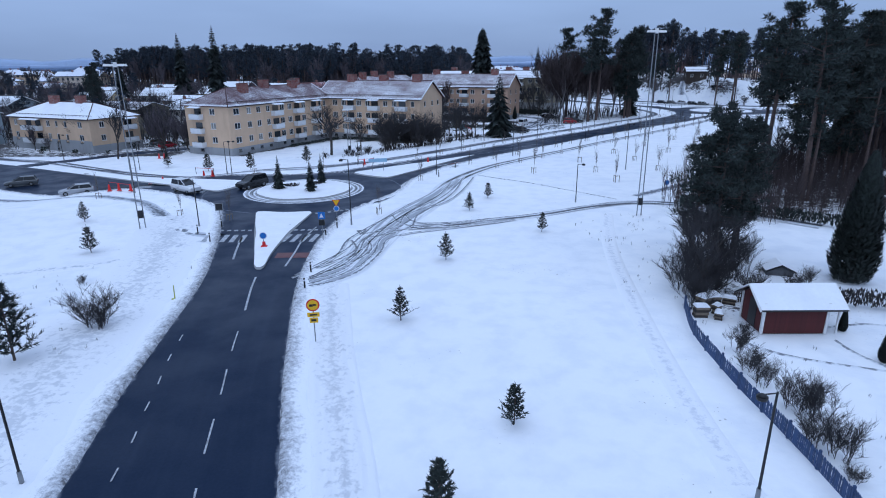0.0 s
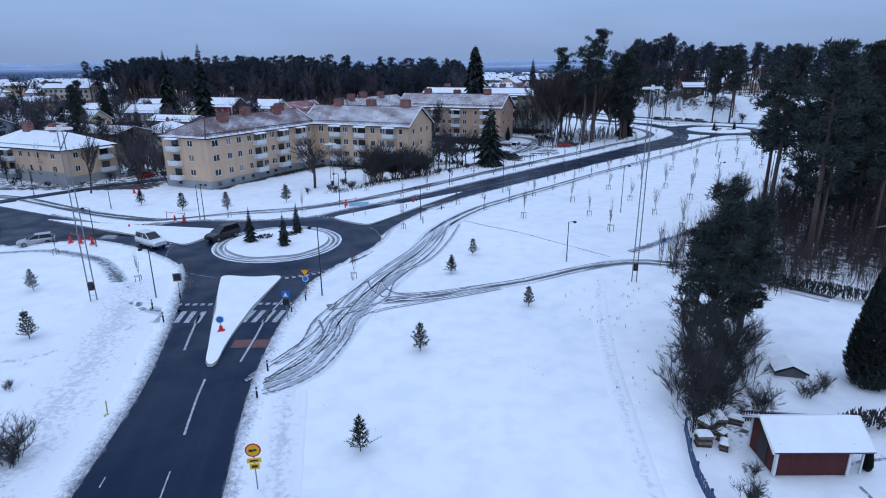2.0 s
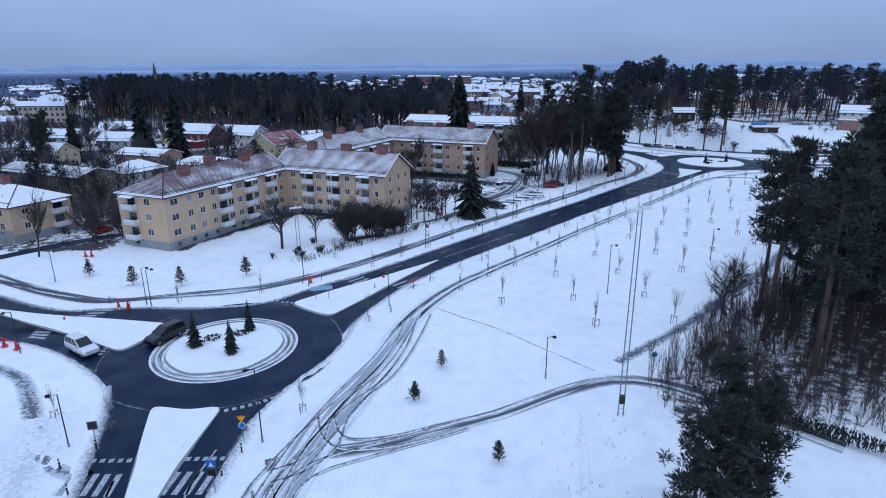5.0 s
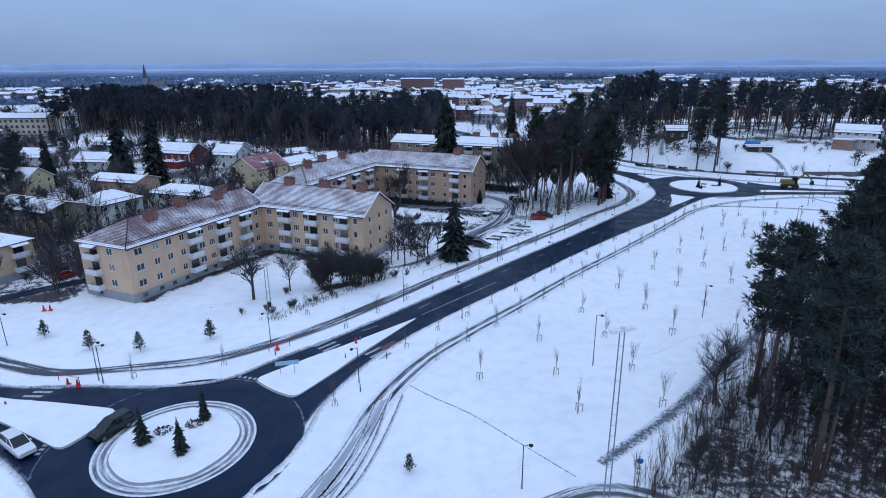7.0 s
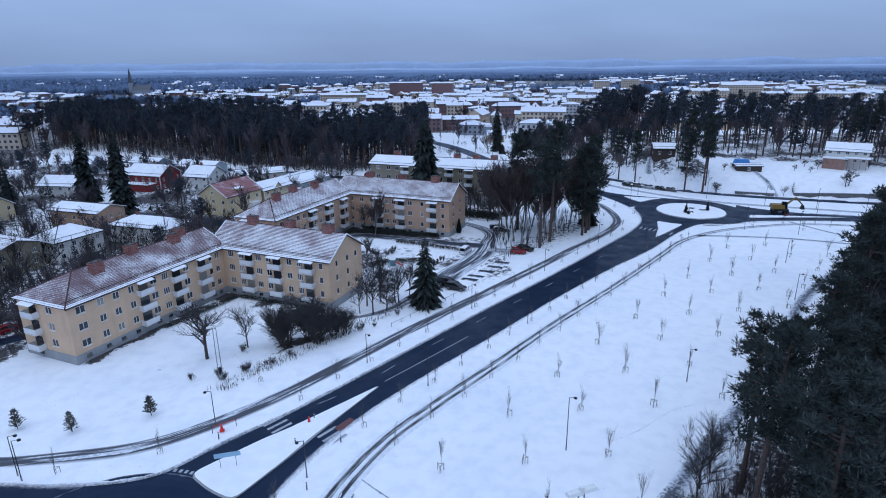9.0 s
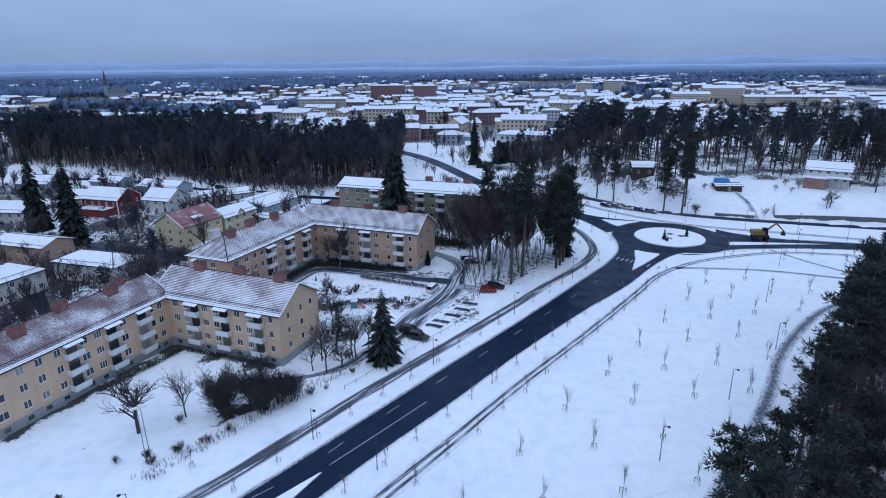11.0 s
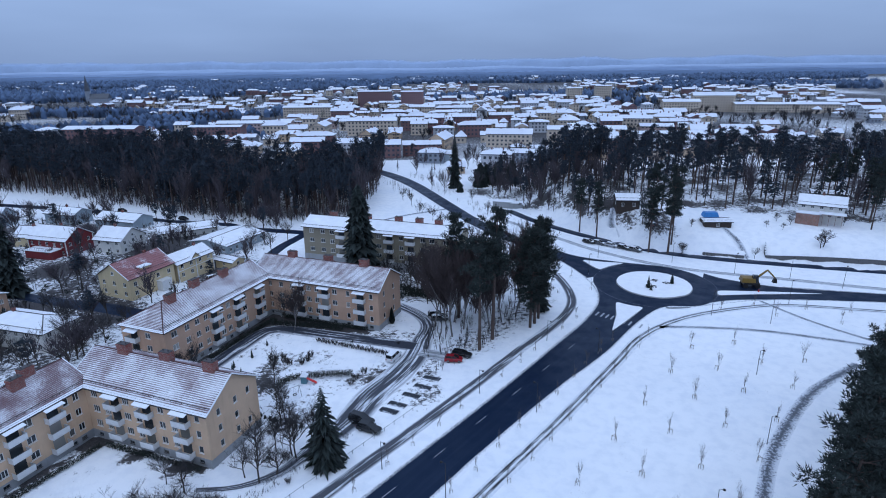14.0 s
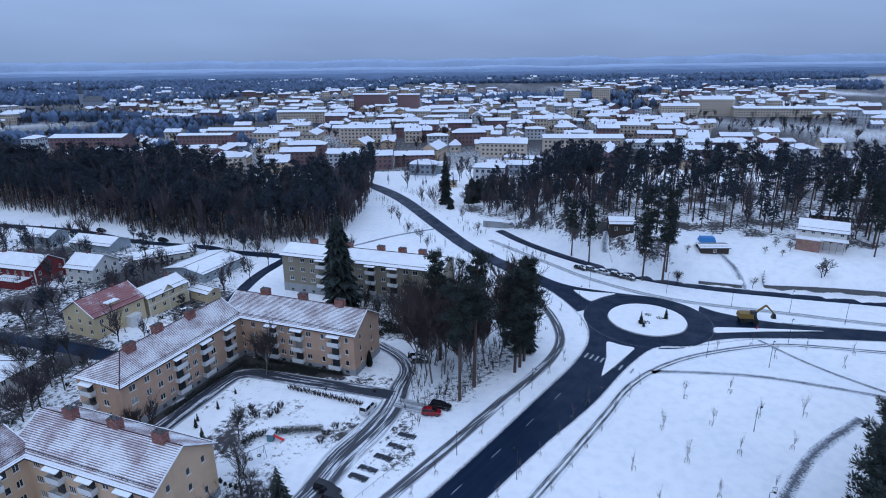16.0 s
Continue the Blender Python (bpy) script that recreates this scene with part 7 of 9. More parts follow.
rows = [(-51.1, 134.3, 14.1, 5), (-44.2, 86.0, 14.05, 9), (-37.2, 79.6, 14.1, 9), (-30.4, 87.6, 13.9, 9), (-24.5, 122, 14.0, 1), (-59.2, 79.0, 7.0, 17), (-65.2, 79.0, 7.0, 16), (-77.2, 77.3, 7.05, 17)]
n = 0
for v, u0, du, cnt in rows:
    for i in range(cnt):
        u = u0 + du * i
        x, y = uv_place(u + prnd.uniform(-0.4, 0.4), v + 0.022 * (u - 110) * (v > -55) + prnd.uniform(-0.25, 0.25))
        if v < -55 and abs(((u - 91.8) % 28)) < 1.2:
            continue
        SAPLING.plant(n, x, y, prnd.uniform(0, 360), prnd.uniform(0.72, 0.85) if v < -55 else prnd.uniform(0.92, 1.12))
        n += 1
for x, y in [(-21, 97.7), (-31.8, 94.5), (-4.1, 87.2), (-8.2, 66.5), (-31.5, 66), (-47, 76), (-25, 64), (-12.9, 114.3), (79, 212), (76, 222), (108, 195), (118, 196.8), (130, 193), (140, 190), (120, 190), (133, 184)]:
    SAPLING.plant(n, x, y, 50 * n, 0.85)
    n += 1

# ---- street furniture ----
lamp_geo = {}


def street_lamp(x, y, h, turn, label="slender black street lamp with a small drooping head"):
    key = round(h, 1)
    if key not in lamp_geo:
        p, hd, bs = Geo(), Geo(), Geo()
        p.tube((0, 0, 0.5), (0, 0, h), 0.06, 0.045, 8)
        p.tube((0, 0, h - 0.05), (0.75, 0, h + 0.05), 0.03, 0.03, 6)
        bs.tube((0, 0, -0.3), (0, 0, 0.6), 0.1, 0.09, 8)
        hd.tube((0.75, 0, h + 0.08), (0.75, 0, h - 0.02), 0.08, 0.2, 10)
        hd.tube((0.75, 0, h - 0.02), (0.75, 0, h - 0.16), 0.22, 0.2, 10)
        lamp_geo[key] = (p.mesh("pole", BLACK), bs.mesh("base", STEEL), hd.mesh("lamp_head", BLACK, True))
    root = thing("street_lamp", pose(x, y, terrain(x, y), 0, 0, turn), label, "street lamp", "street lamps")
    for nm, me in zip(("pole", "base", "lamp_head"), lamp_geo[key]):
        part(nm, me, None, root)
    return root


for x, y, h, a in [(-10.7, 61.9, 7.2, 190), (-27.5, 61.5, 5.2, 190), (-36.4, 94.5, 5.4, 20), (-16, 103.2, 5.2, 190), (-1.8, 92.3, 5.0, 200), (16.3, 72.2, 4.8, 10), (29.6, 95.9, 7.4, 0), (-43.9, 79.4, 5.2, 200), (98.4, 163, 5.5, 0), (86.8, 140.9, 5.5, 0), (-18.2, 20.3, 8.0, 180), (12.4, 19.2, 5.0, 200), (-35.2, 93.4, 5.4, 20), (51.5, 111, 5.4, 0), (69, 125, 5.4, 0), (-58, 108, 5.2, 0), (-80, 120, 5.2, 0)]:
    street_lamp(x, y, h, a)
for u in (91.8, 119.8, 147.8, 175.8):
    street_lamp(*uv_place(u, -65.2), 6.2, 138, "black street lamp beside the main road")
    street_lamp(*uv_place(u - 1, -77.4), 5.2, -40, "black path lamp beside the main road")
for x, y in [(82, 224), (112, 232), (126, 220), (140, 214.5), (128, 197), (150, 206), (90, 239), (104, 192), (116, 186)]:
    street_lamp(x, y, 6.5, 40)


def lattice_mast(x, y, h, turn):
    root = thing("light_mast", pose(x, y, terrain(x, y), 0, 0, turn), "tall twin-legged steel lighting mast with a floodlight head", "light mast", "light masts")
    for s in (-0.3, 0.3):
        g = Geo()
        g.tube((s, 0, -0.3), (s * 0.75, 0, h), 0.065, 0.05, 6)
        part("leg", g, STEEL, root)
    g = Geo()
    for k in range(int(h / 1.0)):
        z = 0.6 + k * 1.0
        w = 0.3 * (1 - 0.25 * z / h)
        g.tube((-w, 0, z), (w, 0, z), 0.01, 0.01, 4)
    part("rungs", g, STEEL, root)
    hd = Geo()
    hd.box(-1.1, -0.25, h - 0.1, -0.1, 0.25, h + 0.12, 0, top_in=0.06)
    hd.box(0.1, -0.25, h - 0.1, 1.1, 0.25, h + 0.12, 0, top_in=0.06)
    hd.box(-0.15, -0.1, h - 0.2, 0.15, 0.1, h + 0.3)
    part("floodlight", hd, FRAME_WHITE, root, "pale floodlight head")
    bx = Geo()
    bx.box(-0.22, -0.2, 1.2, 0.22, 0.2, 2.0)
    part("box", bx, BLACK, root)


lattice_mast(22.2, 65.4, 20, 20)
lattice_mast(-33.3, 60.6, 17, 10)
lattice_mast(-19.6, 116.2, 9, 30)


def sign_post(name, x, y, h, turn, plates, label, z=None):
    """plates: (shape, size, height, face material, rim material)."""
    root = thing(name, pose(x, y, terrain(x, y) if z is None else z, 0, 0, turn), label, "road sign", "road signs")
    g = Geo()
    g.tube((0, 0, -0.3), (0, 0, h), 0.035, 0.035, 8)
    part("post", g, STEEL, root)
    for shape, size, zc, face, rim in plates:
        n = {"round": 24, "square": 4, "triangle": 3}[shape]
        off = {"round": 0, "square": 45, "triangle": -90}[shape]
        for mat, k, d, nm in ((rim, 1.0, -0.05, "plate"), (face, 0.8, -0.062, "face")):
            s = Geo()
            ring = [(size * k * math.cos(radians(off + 360 * j / n)), zc + size * k * math.sin(radians(off + 360 * j / n))) for j in range(n)]
            s.add([(a, d, b) for a, b in ring] + [(a, d + 0.02, b) for a, b in ring], [tuple(range(n)), tuple(range(2 * n - 1, n - 1, -1))] + [(j, n + j, n + (j + 1) % n, (j + 1) % n) for j in range(n)])
            pl = part(nm, s, mat, root)
    return root


sg = sign_post("warning_sign", -8.5, 33.4, 2.9, 8, [("round", 0.42, 2.55, SIGN_YELLOW, SIGN_RED)], "round yellow and red sign over yellow plates on a post")
for z0, z1, w in ((1.75, 2.05, 0.38), (1.35, 1.7, 0.26)):
    s = Geo()
    s.box(-w, -0.06, z0, w, -0.04, z1)
    pl = part("extra_plate", s, SIGN_YELLOW, sg, "yellow plate")
    b = Geo()
    b.box(-w * 0.6, -0.068, z0 + 0.1, w * 0.6, -0.061, z1 - 0.1)
    part("bar", b, BLACK, pl)
for a, b in ((-0.22, 0.0), (0.02, 0.2)):
    s = Geo()
    s.box(a, -0.075, 2.5 + a * 0.2, b, -0.064, 2.62)
    part("symbol", s, BLACK, sg)
sign_post("give_way_sign", -12.2, 61.6, 2.9, 0, [("triangle", 0.5, 2.6, SIGN_YELLOW, SIGN_RED), ("round", 0.32, 1.9, SIGN_BLUE, SIGN_WHITE)], "yellow and red give way sign above a blue round sign")
ped = sign_post("crossing_sign", -12.5, 55.4, 3.0, 0, [("square", 0.5, 2.7, SIGN_BLUE, SIGN_BLUE)], "blue square pedestrian crossing sign on a post")
s = Geo()
s.add([(-0.2, -0.075, 2.5), (0.2, -0.075, 2.5), (0, -0.075, 2.92)], [(0, 1, 2)])
part("symbol", s, SIGN_WHITE, ped)
s = Geo()
s.box(-0.3, -0.12, 1.7, 0.3, 0.12, 2.25, top_in=0.03)
part("signal_box", s, BLACK, ped, "dark box under the sign")
kr = sign_post("arrow_sign", -17.7, 53.0, 1.3, 10, [("round", 0.36, 1.1, SIGN_BLUE, SIGN_WHITE)], "blue round arrow sign on a red base on the island", 0.25)
s = Geo()
s.box(-0.32, -0.26, 0, 0.32, 0.26, 0.12, top_in=0.06)
s.box(-0.16, -0.08, 0.12, 0.16, 0.08, 0.5, top_in=0.03)
part("base", s, SIGN_RED, kr, "red plastic base")
sign_post("path_sign", 27.9, 72.9, 2.6, 0, [("round", 0.36, 2.3, SIGN_BLUE, SIGN_WHITE)], "blue round path sign on a post")
sign_post("back_of_sign", -25.0, 61.4, 2.6, 10, [("square", 0.6, 2.2, BLACK, STEEL)], "square grey sign back on a post beside the road")
dirs = thing("direction_sign", pose(-11.4, 94.2, 0.2, 0, 0, 12), "wide pale blue direction sign on two posts", "road sign", "road signs")
s = Geo()
s.box(-1.5, -0.04, 1.5, 1.5, 0.0, 2.1)
part("panel", s, plain("pale_blue_panel", (0.3, 0.5, 0.65), 0.5, 0, 0.1), dirs)
for x in (-0.9, 0.9):
    s = Geo()
    s.tube((x, 0.04, -0.2), (x, 0.04, 2.0), 0.035, 0.035, 6)
    part("post", s, STEEL, dirs)
bol = Geo()
bol.tube((0, 0, -0.2), (0, 0, 0.95), 0.07, 0.07, 8)
BOLLARD = bol.mesh("bollard", BLACK)
band = Geo()
band.tube((0, 0, 0.72), (0, 0, 0.84), 0.074, 0.074, 8)
BAND = band.mesh("reflector_band", SIGN_WHITE)
for x, y in [(-11.7, 46.3), (-12.6, 57.2), (-12.0, 60.3), (-23.9, 55.4), (-24.8, 61.0), (-11.3, 42.4), (-26.4, 58.5), (-14.6, 100.2), (-4.4, 98.5), (1.3, 98.8), (-3, 104), (-1.4, 90.2)]:
    b = tagged_at(new("bollard", BOLLARD), pose(x, y, 0.02), "short black bollard with a pale reflector band", "bollard", "bollards")
    part("reflector_band", BAND, None, b)
s = Geo()
s.tube((0, 0, -0.1), (0.05, 0, 1.1), 0.05, 0.04, 8)
s.disc((0, 0, 0.02), 0.25, 10)
tagged_at(new("marker_post", s.mesh("marker_post", plain("yellow_green", (0.4, 0.42, 0.08), 0.5))), pose(-20.8, 40.6, 0), "yellow-green marker post leaning in the snow", "post")

cone_top, cone_base = Geo(), Geo()
cone_top.tube((0, 0, 0.08), (0, 0, 1.0), 0.22, 0.09, 10)
cone_base.box(-0.32, -0.32, 0, 0.32, 0.32, 0.09, top_in=0.03)
CONE = (cone_top.mesh("cone_body", SIGN_RED), cone_base.mesh("cone_base", SIGN_RED))
cones = [(-49.2, 82.4), (-47.2, 81.4), (-44.9, 80.3), (-47.3, 90.4), (-44.1, 88.2), (-39.9, 93.6), (-14.7, 101.8), (-3.5, 103.0), (-60.5, 121), (-59.5, 121.2), (-38.2, 92.9), (124.5, 205)]
for x, y in cones:
    r = thing("traffic_cone", pose(x, y, terrain(x, y) + 0.1, 0, 0, 17), "red plastic roadworks cone in the snow", "traffic cone", "roadworks cones")
    part("cone_body", CONE[0], None, r)
    part("cone_base", CONE[1], None, r)
for (x0, y0), (x1, y1) in (((-49.2, 82.4), (-44.9, 80.3)), ((-41.4, 94.2), (-38.0, 93.0)), ((-15.8, 101.4), (-13.2, 103.0))):
    r = thing("roadwork_barrier", pose((x0 + x1) / 2, (y0 + y1) / 2, 0, 0, 0, math.degrees(math.atan2(y1 - y0, x1 - x0))), "thin red and white rail between roadworks posts", "barrier", "barriers")
    w = math.dist((x0, y0), (x1, y1)) / 2
    s = Geo()
    s.tube((-w, 0, 0.95), (w, 0, 0.95), 0.035, 0.035, 6)
    part("rail", s, SIGN_RED, r)
    for x in (-w, w):
        s = Geo()
        s.tube((x, 0, -0.1), (x, 0, 1.1), 0.04, 0.04, 6)
        part("post", s, BLACK, r)
# planters with low shrubs on the islands
for x, y in [(-22.4, 82), (-19.4, 83.2), (97, 211.4), (101.8, 213.6), (99.4, 216)]:
    s = Geo()
    for k in range(120):
        a, q = trnd.uniform(0, 6.283), trnd.uniform(0.3, 1.0)
        o = Vector((math.cos(a) * q, math.sin(a) * q, 0))
        spray(s, trnd, o, o + Vector((trnd.gauss(0, 0.1), trnd.gauss(0, 0.1), trnd.uniform(0.2, 0.5))), 0.2, 0, 0, 1)
    tagged_at(new("flower_bed", s.mesh("flower_bed", TWIG)), pose(x, y, 0.28), "low round bed of dark withered plants", "flower bed", "flower beds")


# bare trees and brush beside the long road
def beside_north(x, y):
    c = np.interp(y, (236, 254, 267, 287, 318, 366, 400), (84, 73, 65, 56, 46, 31, 17))
    return 7 < abs(x - c) < 9 + 9 * (0.5 + noise.noise((y * 0.05, 2.0 if x > c else 5.0, 1)))


brush("brush_north", scatter(31, 90, lambda x, y: beside_north(x, y) and not (x > 60 and y < 262), (8, 246, 90, 385), 1.8), "leafless bushes along the road verge", (1.5, 4.5), TWIG, 31, fine_kind)
for k, (x, y, v, sc) in enumerate([(44, 268, 1, 0.7), (40, 280, 2, 0.65), (38, 292, 1, 0.75), (34, 304, 1, 0.7), (30, 318, 2, 0.75), (50, 256, 1, 0.65), (26, 330, 1, 0.8), (62, 300, 1, 0.7), (58, 322, 1, 0.8), (70, 338, 2, 0.8), (62, 352, 1, 0.9), (86, 300, 2, 0.8), (92, 310, 2, 0.9), (84, 325, 1, 1.0), (96, 322, 2, 0.9), (88, 290, 1, 0.8), (95, 281, 2, 0.8)]):
    BARE_TREE.plant(v, x, y, 47 * k, sc)
for k, (x, y, v, sc) in enumerate([(-19.4, 172.6, 2, 0.95), (-1.8, 198.2, 1, 1.1), (-50, 187, 1, 1.35), (-50.5, 204, 2, 1.0), (-56, 196, 1, 1.3), (-46, 192, 1, 1.0), (37, 196, 2, 1.0), (34, 210.5, 1, 1.0), (27.5, 219.6, 2, 1.05), (33, 226, 2, 1.2), (-66, 207, 1, 1.1), (4.0, 156.5, 0, 0.7)]):
    BARE_TREE.plant(v, x, y, 53 * k, sc)
hedge([(-7.7, 198.6), (-1, 196.8), (4, 195.6), (10, 193.4)], 1.8, 1.2, "dense dark hedge at the foot of the house", THUJA)
hedge([(23.5, 219.4), (26, 217.8), (29.3, 215.8), (34.6, 212.9), (40, 214.6)], 2.4, 2.0, "dense dark hedge behind the apartment house", THUJA)
hedge([(-0.6, 168.6), (0.4, 170.8), (4, 172.0), (9.0, 172.2), (13.8, 172.1)], 1.7, 1.2, "dark curved hedge in the snowy yard", THUJA)

for k, (x, y) in enumerate([(-28, 293), (-38, 297), (-50, 302), (-63, 308), (-75, 313), (-88, 322), (-19, 290), (-8, 287), (3, 283), (12, 279), (-104, 331), (-118, 338)]):
    BARE_TREE.plant(1 + k % 2, x, y, 71 * k, 0.75 + 0.05 * (k % 4))
for k, (x, y, sc) in enumerate([(19.2, 42.2, 0.75), (21.6, 44.4, 0.8), (20.2, 46.4, 0.8), (22.4, 45.4, 0.7), (18.6, 39.8, 0.6)]):
    BARE_TREE.plant(1, x, y, 80 * k, sc)
for k, (x, y, sc) in enumerate([(23.0, 47.8, 0.8), (25.6, 49.8, 0.78), (21.4, 48.6, 0.7), (26.8, 51.6, 0.74)]):
    BIG_PINE.plant(2, x, y, 33 * k, sc)

for k, (x, y, sc) in enumerate([(-121, 205, 1.1), (-127, 214, 1.0), (-133, 226, 1.1), (-99, 168, 0.8), (-116, 196, 0.95)]):
    BIG_PINE.plant(2, x, y, 64 * k, sc)
for k, (x, y, v, sc) in enumerate([(-69.5, 121.5, 2, 1.2), (-66, 134.6, 1, 0.9), (-80, 141, 2, 1.1), (-76, 150, 1, 1.1), (-88, 150, 2, 1.1), (-70.5, 143, 1, 1.0), (-84, 134, 1, 1.15), (-92, 142, 2, 1.0), (-96, 150, 1, 1.2), (-82, 160, 2, 1.05), (-90, 166, 1, 1.3), (-98, 172, 2, 1.0), (-75, 166, 1, 1.2), (-70, 172, 2, 0.95), (-104, 176, 1, 1.2), (-112, 172, 2, 1.05), (-120, 176, 1, 1.2), (-84, 178, 1, 1.1), (-66, 162, 1, 1.0), (-60, 170, 2, 0.9), (34.5, 74.5, 1, 0.5), (33, 72, 1, 0.6), (38.6, 83, 1, 0.6), (41.5, 86, 1, 0.9), (43, 88.4, 1, 0.95), (45.4, 91, 1, 0.9), (40, 80.5, 1, 0.7), (36.8, 78.6, 1, 0.55), (43.4, 77, 2, 0.8), (47, 82, 2, 0.9)]):
    BARE_TREE.plant(v, x, y, 57 * k, sc)


# mixed trees on the slope between the long road and the open wood
def slope_wood(x, y):
    d = min((x - 171) * 0.418 + (y - 217) * 0.908, (x - 108) * 0.864 + (y - 246) * 0.504)
    return d > 4 and x < 116 and (x - 109) ** 2 + (y - 268) ** 2 > 8 ** 2 and (x - 78) ** 2 + (y - 319) ** 2 > 11 ** 2 and not (100 < x < 107 and y < 272)


wood("wood_slope", "mixed bare birches and pines on the snowy slope", scatter(33, 150, slope_wood, (70, 250, 118, 375), 3.4), [BARK, NEEDLE_FAR, TWIG_WOOD], 0.6, 0.14, (7, 17), 33)
wood("wood_back", "dark trees between slope and town", scatter(34, 130, lambda x, y: noise.noise((x * 0.03, y * 0.03, 4)) > -0.15 and x > 46 - (y - 340) * 0.5, (20, 345, 260, 450), 5.0), [BARK, NEEDLE_FAR, TWIG_WOOD], 0.6, 0.25, (7, 15), 34)
BALL_CONIFER = Nursery("broad_conifer", [spruce_geo(random.Random(81 + k), 13, 0.36, 44, 26, 0.04, fans=6, full=0.5, bush=0.8) for k in range(2)], ("trunk", "crown"), (BARK, NEEDLE), "broad dark rounded conifer beside the long road", "tree", "broad conifers")
for k, (x, y, sc) in enumerate([(66.5, 357, 1.0), (76, 361, 0.95), (84, 363, 1.0), (54.6, 345, 0.42), (70.5, 364, 0.85)]):
    BALL_CONIFER.plant(k, x, y, 50 * k, sc)
for k, (x, y, sc) in enumerate([(-20.5, 117.6, 0.9), (-16.4, 118.4, 1.1), (-12.6, 119.6, 0.8), (-6.4, 127.2, 1.4), (-24.6, 117.4, 0.7), (-3.6, 131.4, 1.2), (-19.6, 127.4, 0.9), (0.4, 131.6, 1.0), (-6, 134.4, 0.8), (5.4, 144.2, 1.2)]):
    SHRUB.plant(k, x, y, 59 * k, sc)


# ---- the garden behind the blue fence ----
BLUE_PAINT = plain("blue_fence_paint", (0.021, 0.055, 0.14), 0.6, 0, 0.25, 2.0, 0.2, 0.2)
RED_BOARD = plain("falu_red_boards", (0.085, 0.016, 0.016), 0.85, 0, 0.25, 2.0, 0.2, 0.12)
line = spline([(17.0, 38.6), (15.95, 34.4), (15.72, 30), (15.72, 26.9), (15.85, 24.4), (15.9, 19), (15.6, 8)], 0.125)
seg = np.concatenate([[0], np.cumsum(np.linalg.norm(np.diff(line, axis=0), axis=1))])
fence = thing("picket_fence", pose(16, 25, 0), "blue painted picket fence along the garden", "fence")
slat, fpost = Geo(), Geo()
slat.box(-0.045, -0.012, 0.05, 0.045, 0.012, 0.86, 0)
slat.add([(-0.045, -0.012, 0.86), (0.045, -0.012, 0.86), (0.045, 0.012, 0.86), (-0.045, 0.012, 0.86), (0, 0, 0.92)], [(0, 1, 4), (1, 2, 4), (2, 3, 4), (3, 0, 4)])
fpost.box(-0.06, -0.06, -0.3, 0.06, 0.06, 0.94, 0, top_in=0.01)
SLAT, FPOST = slat.mesh("slat", BLUE_PAINT), fpost.mesh("post", BLUE_PAINT)
at = 0.0
while at < seg[-1]:
    x, y = np.interp(at, seg, line[:, 0]), np.interp(at, seg, line[:, 1])
    x2, y2 = np.interp(at + 0.1, seg, line[:, 0]), np.interp(at + 0.1, seg, line[:, 1])
    a = math.degrees(math.atan2(y2 - y, x2 - x)) if at + 0.1 < seg[-1] else -90
    part("slat", SLAT, None, fence, m=pose(x - 16, y - 25, 0, srnd.uniform(-2, 2), 0, a))
    at += 0.125
for k in range(int(seg[-1] / 2.2) + 1):
    x, y = np.interp(k * 2.2, seg, line[:, 0]), np.interp(k * 2.2, seg, line[:, 1])
    part("post", FPOST, None, fence, m=pose(x - 16 + 0.07, y - 25, 0, 0, 0, 0))
for z in (0.3, 0.7):
    g = Geo()
    tapered_path(g, [(x - 16 + 0.04, y - 25, z) for x, y in line[::12]], 0.035, 0.035, 4)
    part("rail", g, BLUE_PAINT, fence)

shed = thing("garden_shed", pose(20.3, 34.3, 0, 0, 0, 0), "dark red wooden garden shed with white corners and snowy roof", "shed")
SL, SD, SE, SRZ = 4.1, 2.7, 2.1, 3.0
board = Geo()
board.box(-0.07, -0.02, 0, 0.07, 0.02, 1)
BOARD = board.mesh("board", RED_BOARD)
core = Geo()
core.box(0.03, 0.03, 0, SL - 0.03, SD - 0.03, SE)
core.add([(0.03, 0.03, SE), (0.03, SD - 0.03, SE), (0.03, SD / 2, SRZ - 0.1), (SL - 0.03, 0.03, SE), (SL - 0.03, SD - 0.03, SE), (SL - 0.03, SD / 2, SRZ - 0.1)], [(0, 2, 1), (3, 4, 5)])
part("wall", core, RED_BOARD, shed)
for k in range(int(SL / 0.15)):
    part("board", BOARD, None, shed, m=pose(0.08 + k * 0.15, 0.01, 0.05) @ Matrix.Diagonal((1, 1, SE - 0.05, 1)))
for k in range(int(SD / 0.15)):
    y = 0.1 + k * 0.15
    top = SE + (SRZ - SE) * (1 - abs(y - SD / 2) / (SD / 2)) - 0.12
    part("board", BOARD, None, shed, m=pose(0.01, y, 0.05, 0, 0, 90) @ Matrix.Diagonal((1, 1, top - 0.05, 1)))
for x, y in ((0, 0), (SL, 0), (0, SD), (SL, SD)):
    g = Geo()
    g.box(x - 0.08, y - 0.08, 0, x + 0.08, y + 0.08, SE + 0.05)
    part("corner_board", g, FRAME_WHITE, shed, "white corner board")
g = Geo()
g.box(-0.05, SD / 2 - 0.5, 0.1, 0.0, SD / 2 + 0.4, 1.95)
part("door", g, BLACK, shed, "dark open door")
g = Geo()
roof_slope(g, (-0.45, -0.45, SE - 0.28), (SL + 1.0, -0.45, SE - 0.28), (-0.45, SD / 2, SRZ), (SL + 1.0, SD / 2, SRZ), 1)
roof_slope(g, (SL + 1.0, SD + 0.45, SE - 0.28), (-0.45, SD + 0.45, SE - 0.28), (SL + 1.0, SD / 2, SRZ), (-0.45, SD / 2, SRZ), 1)
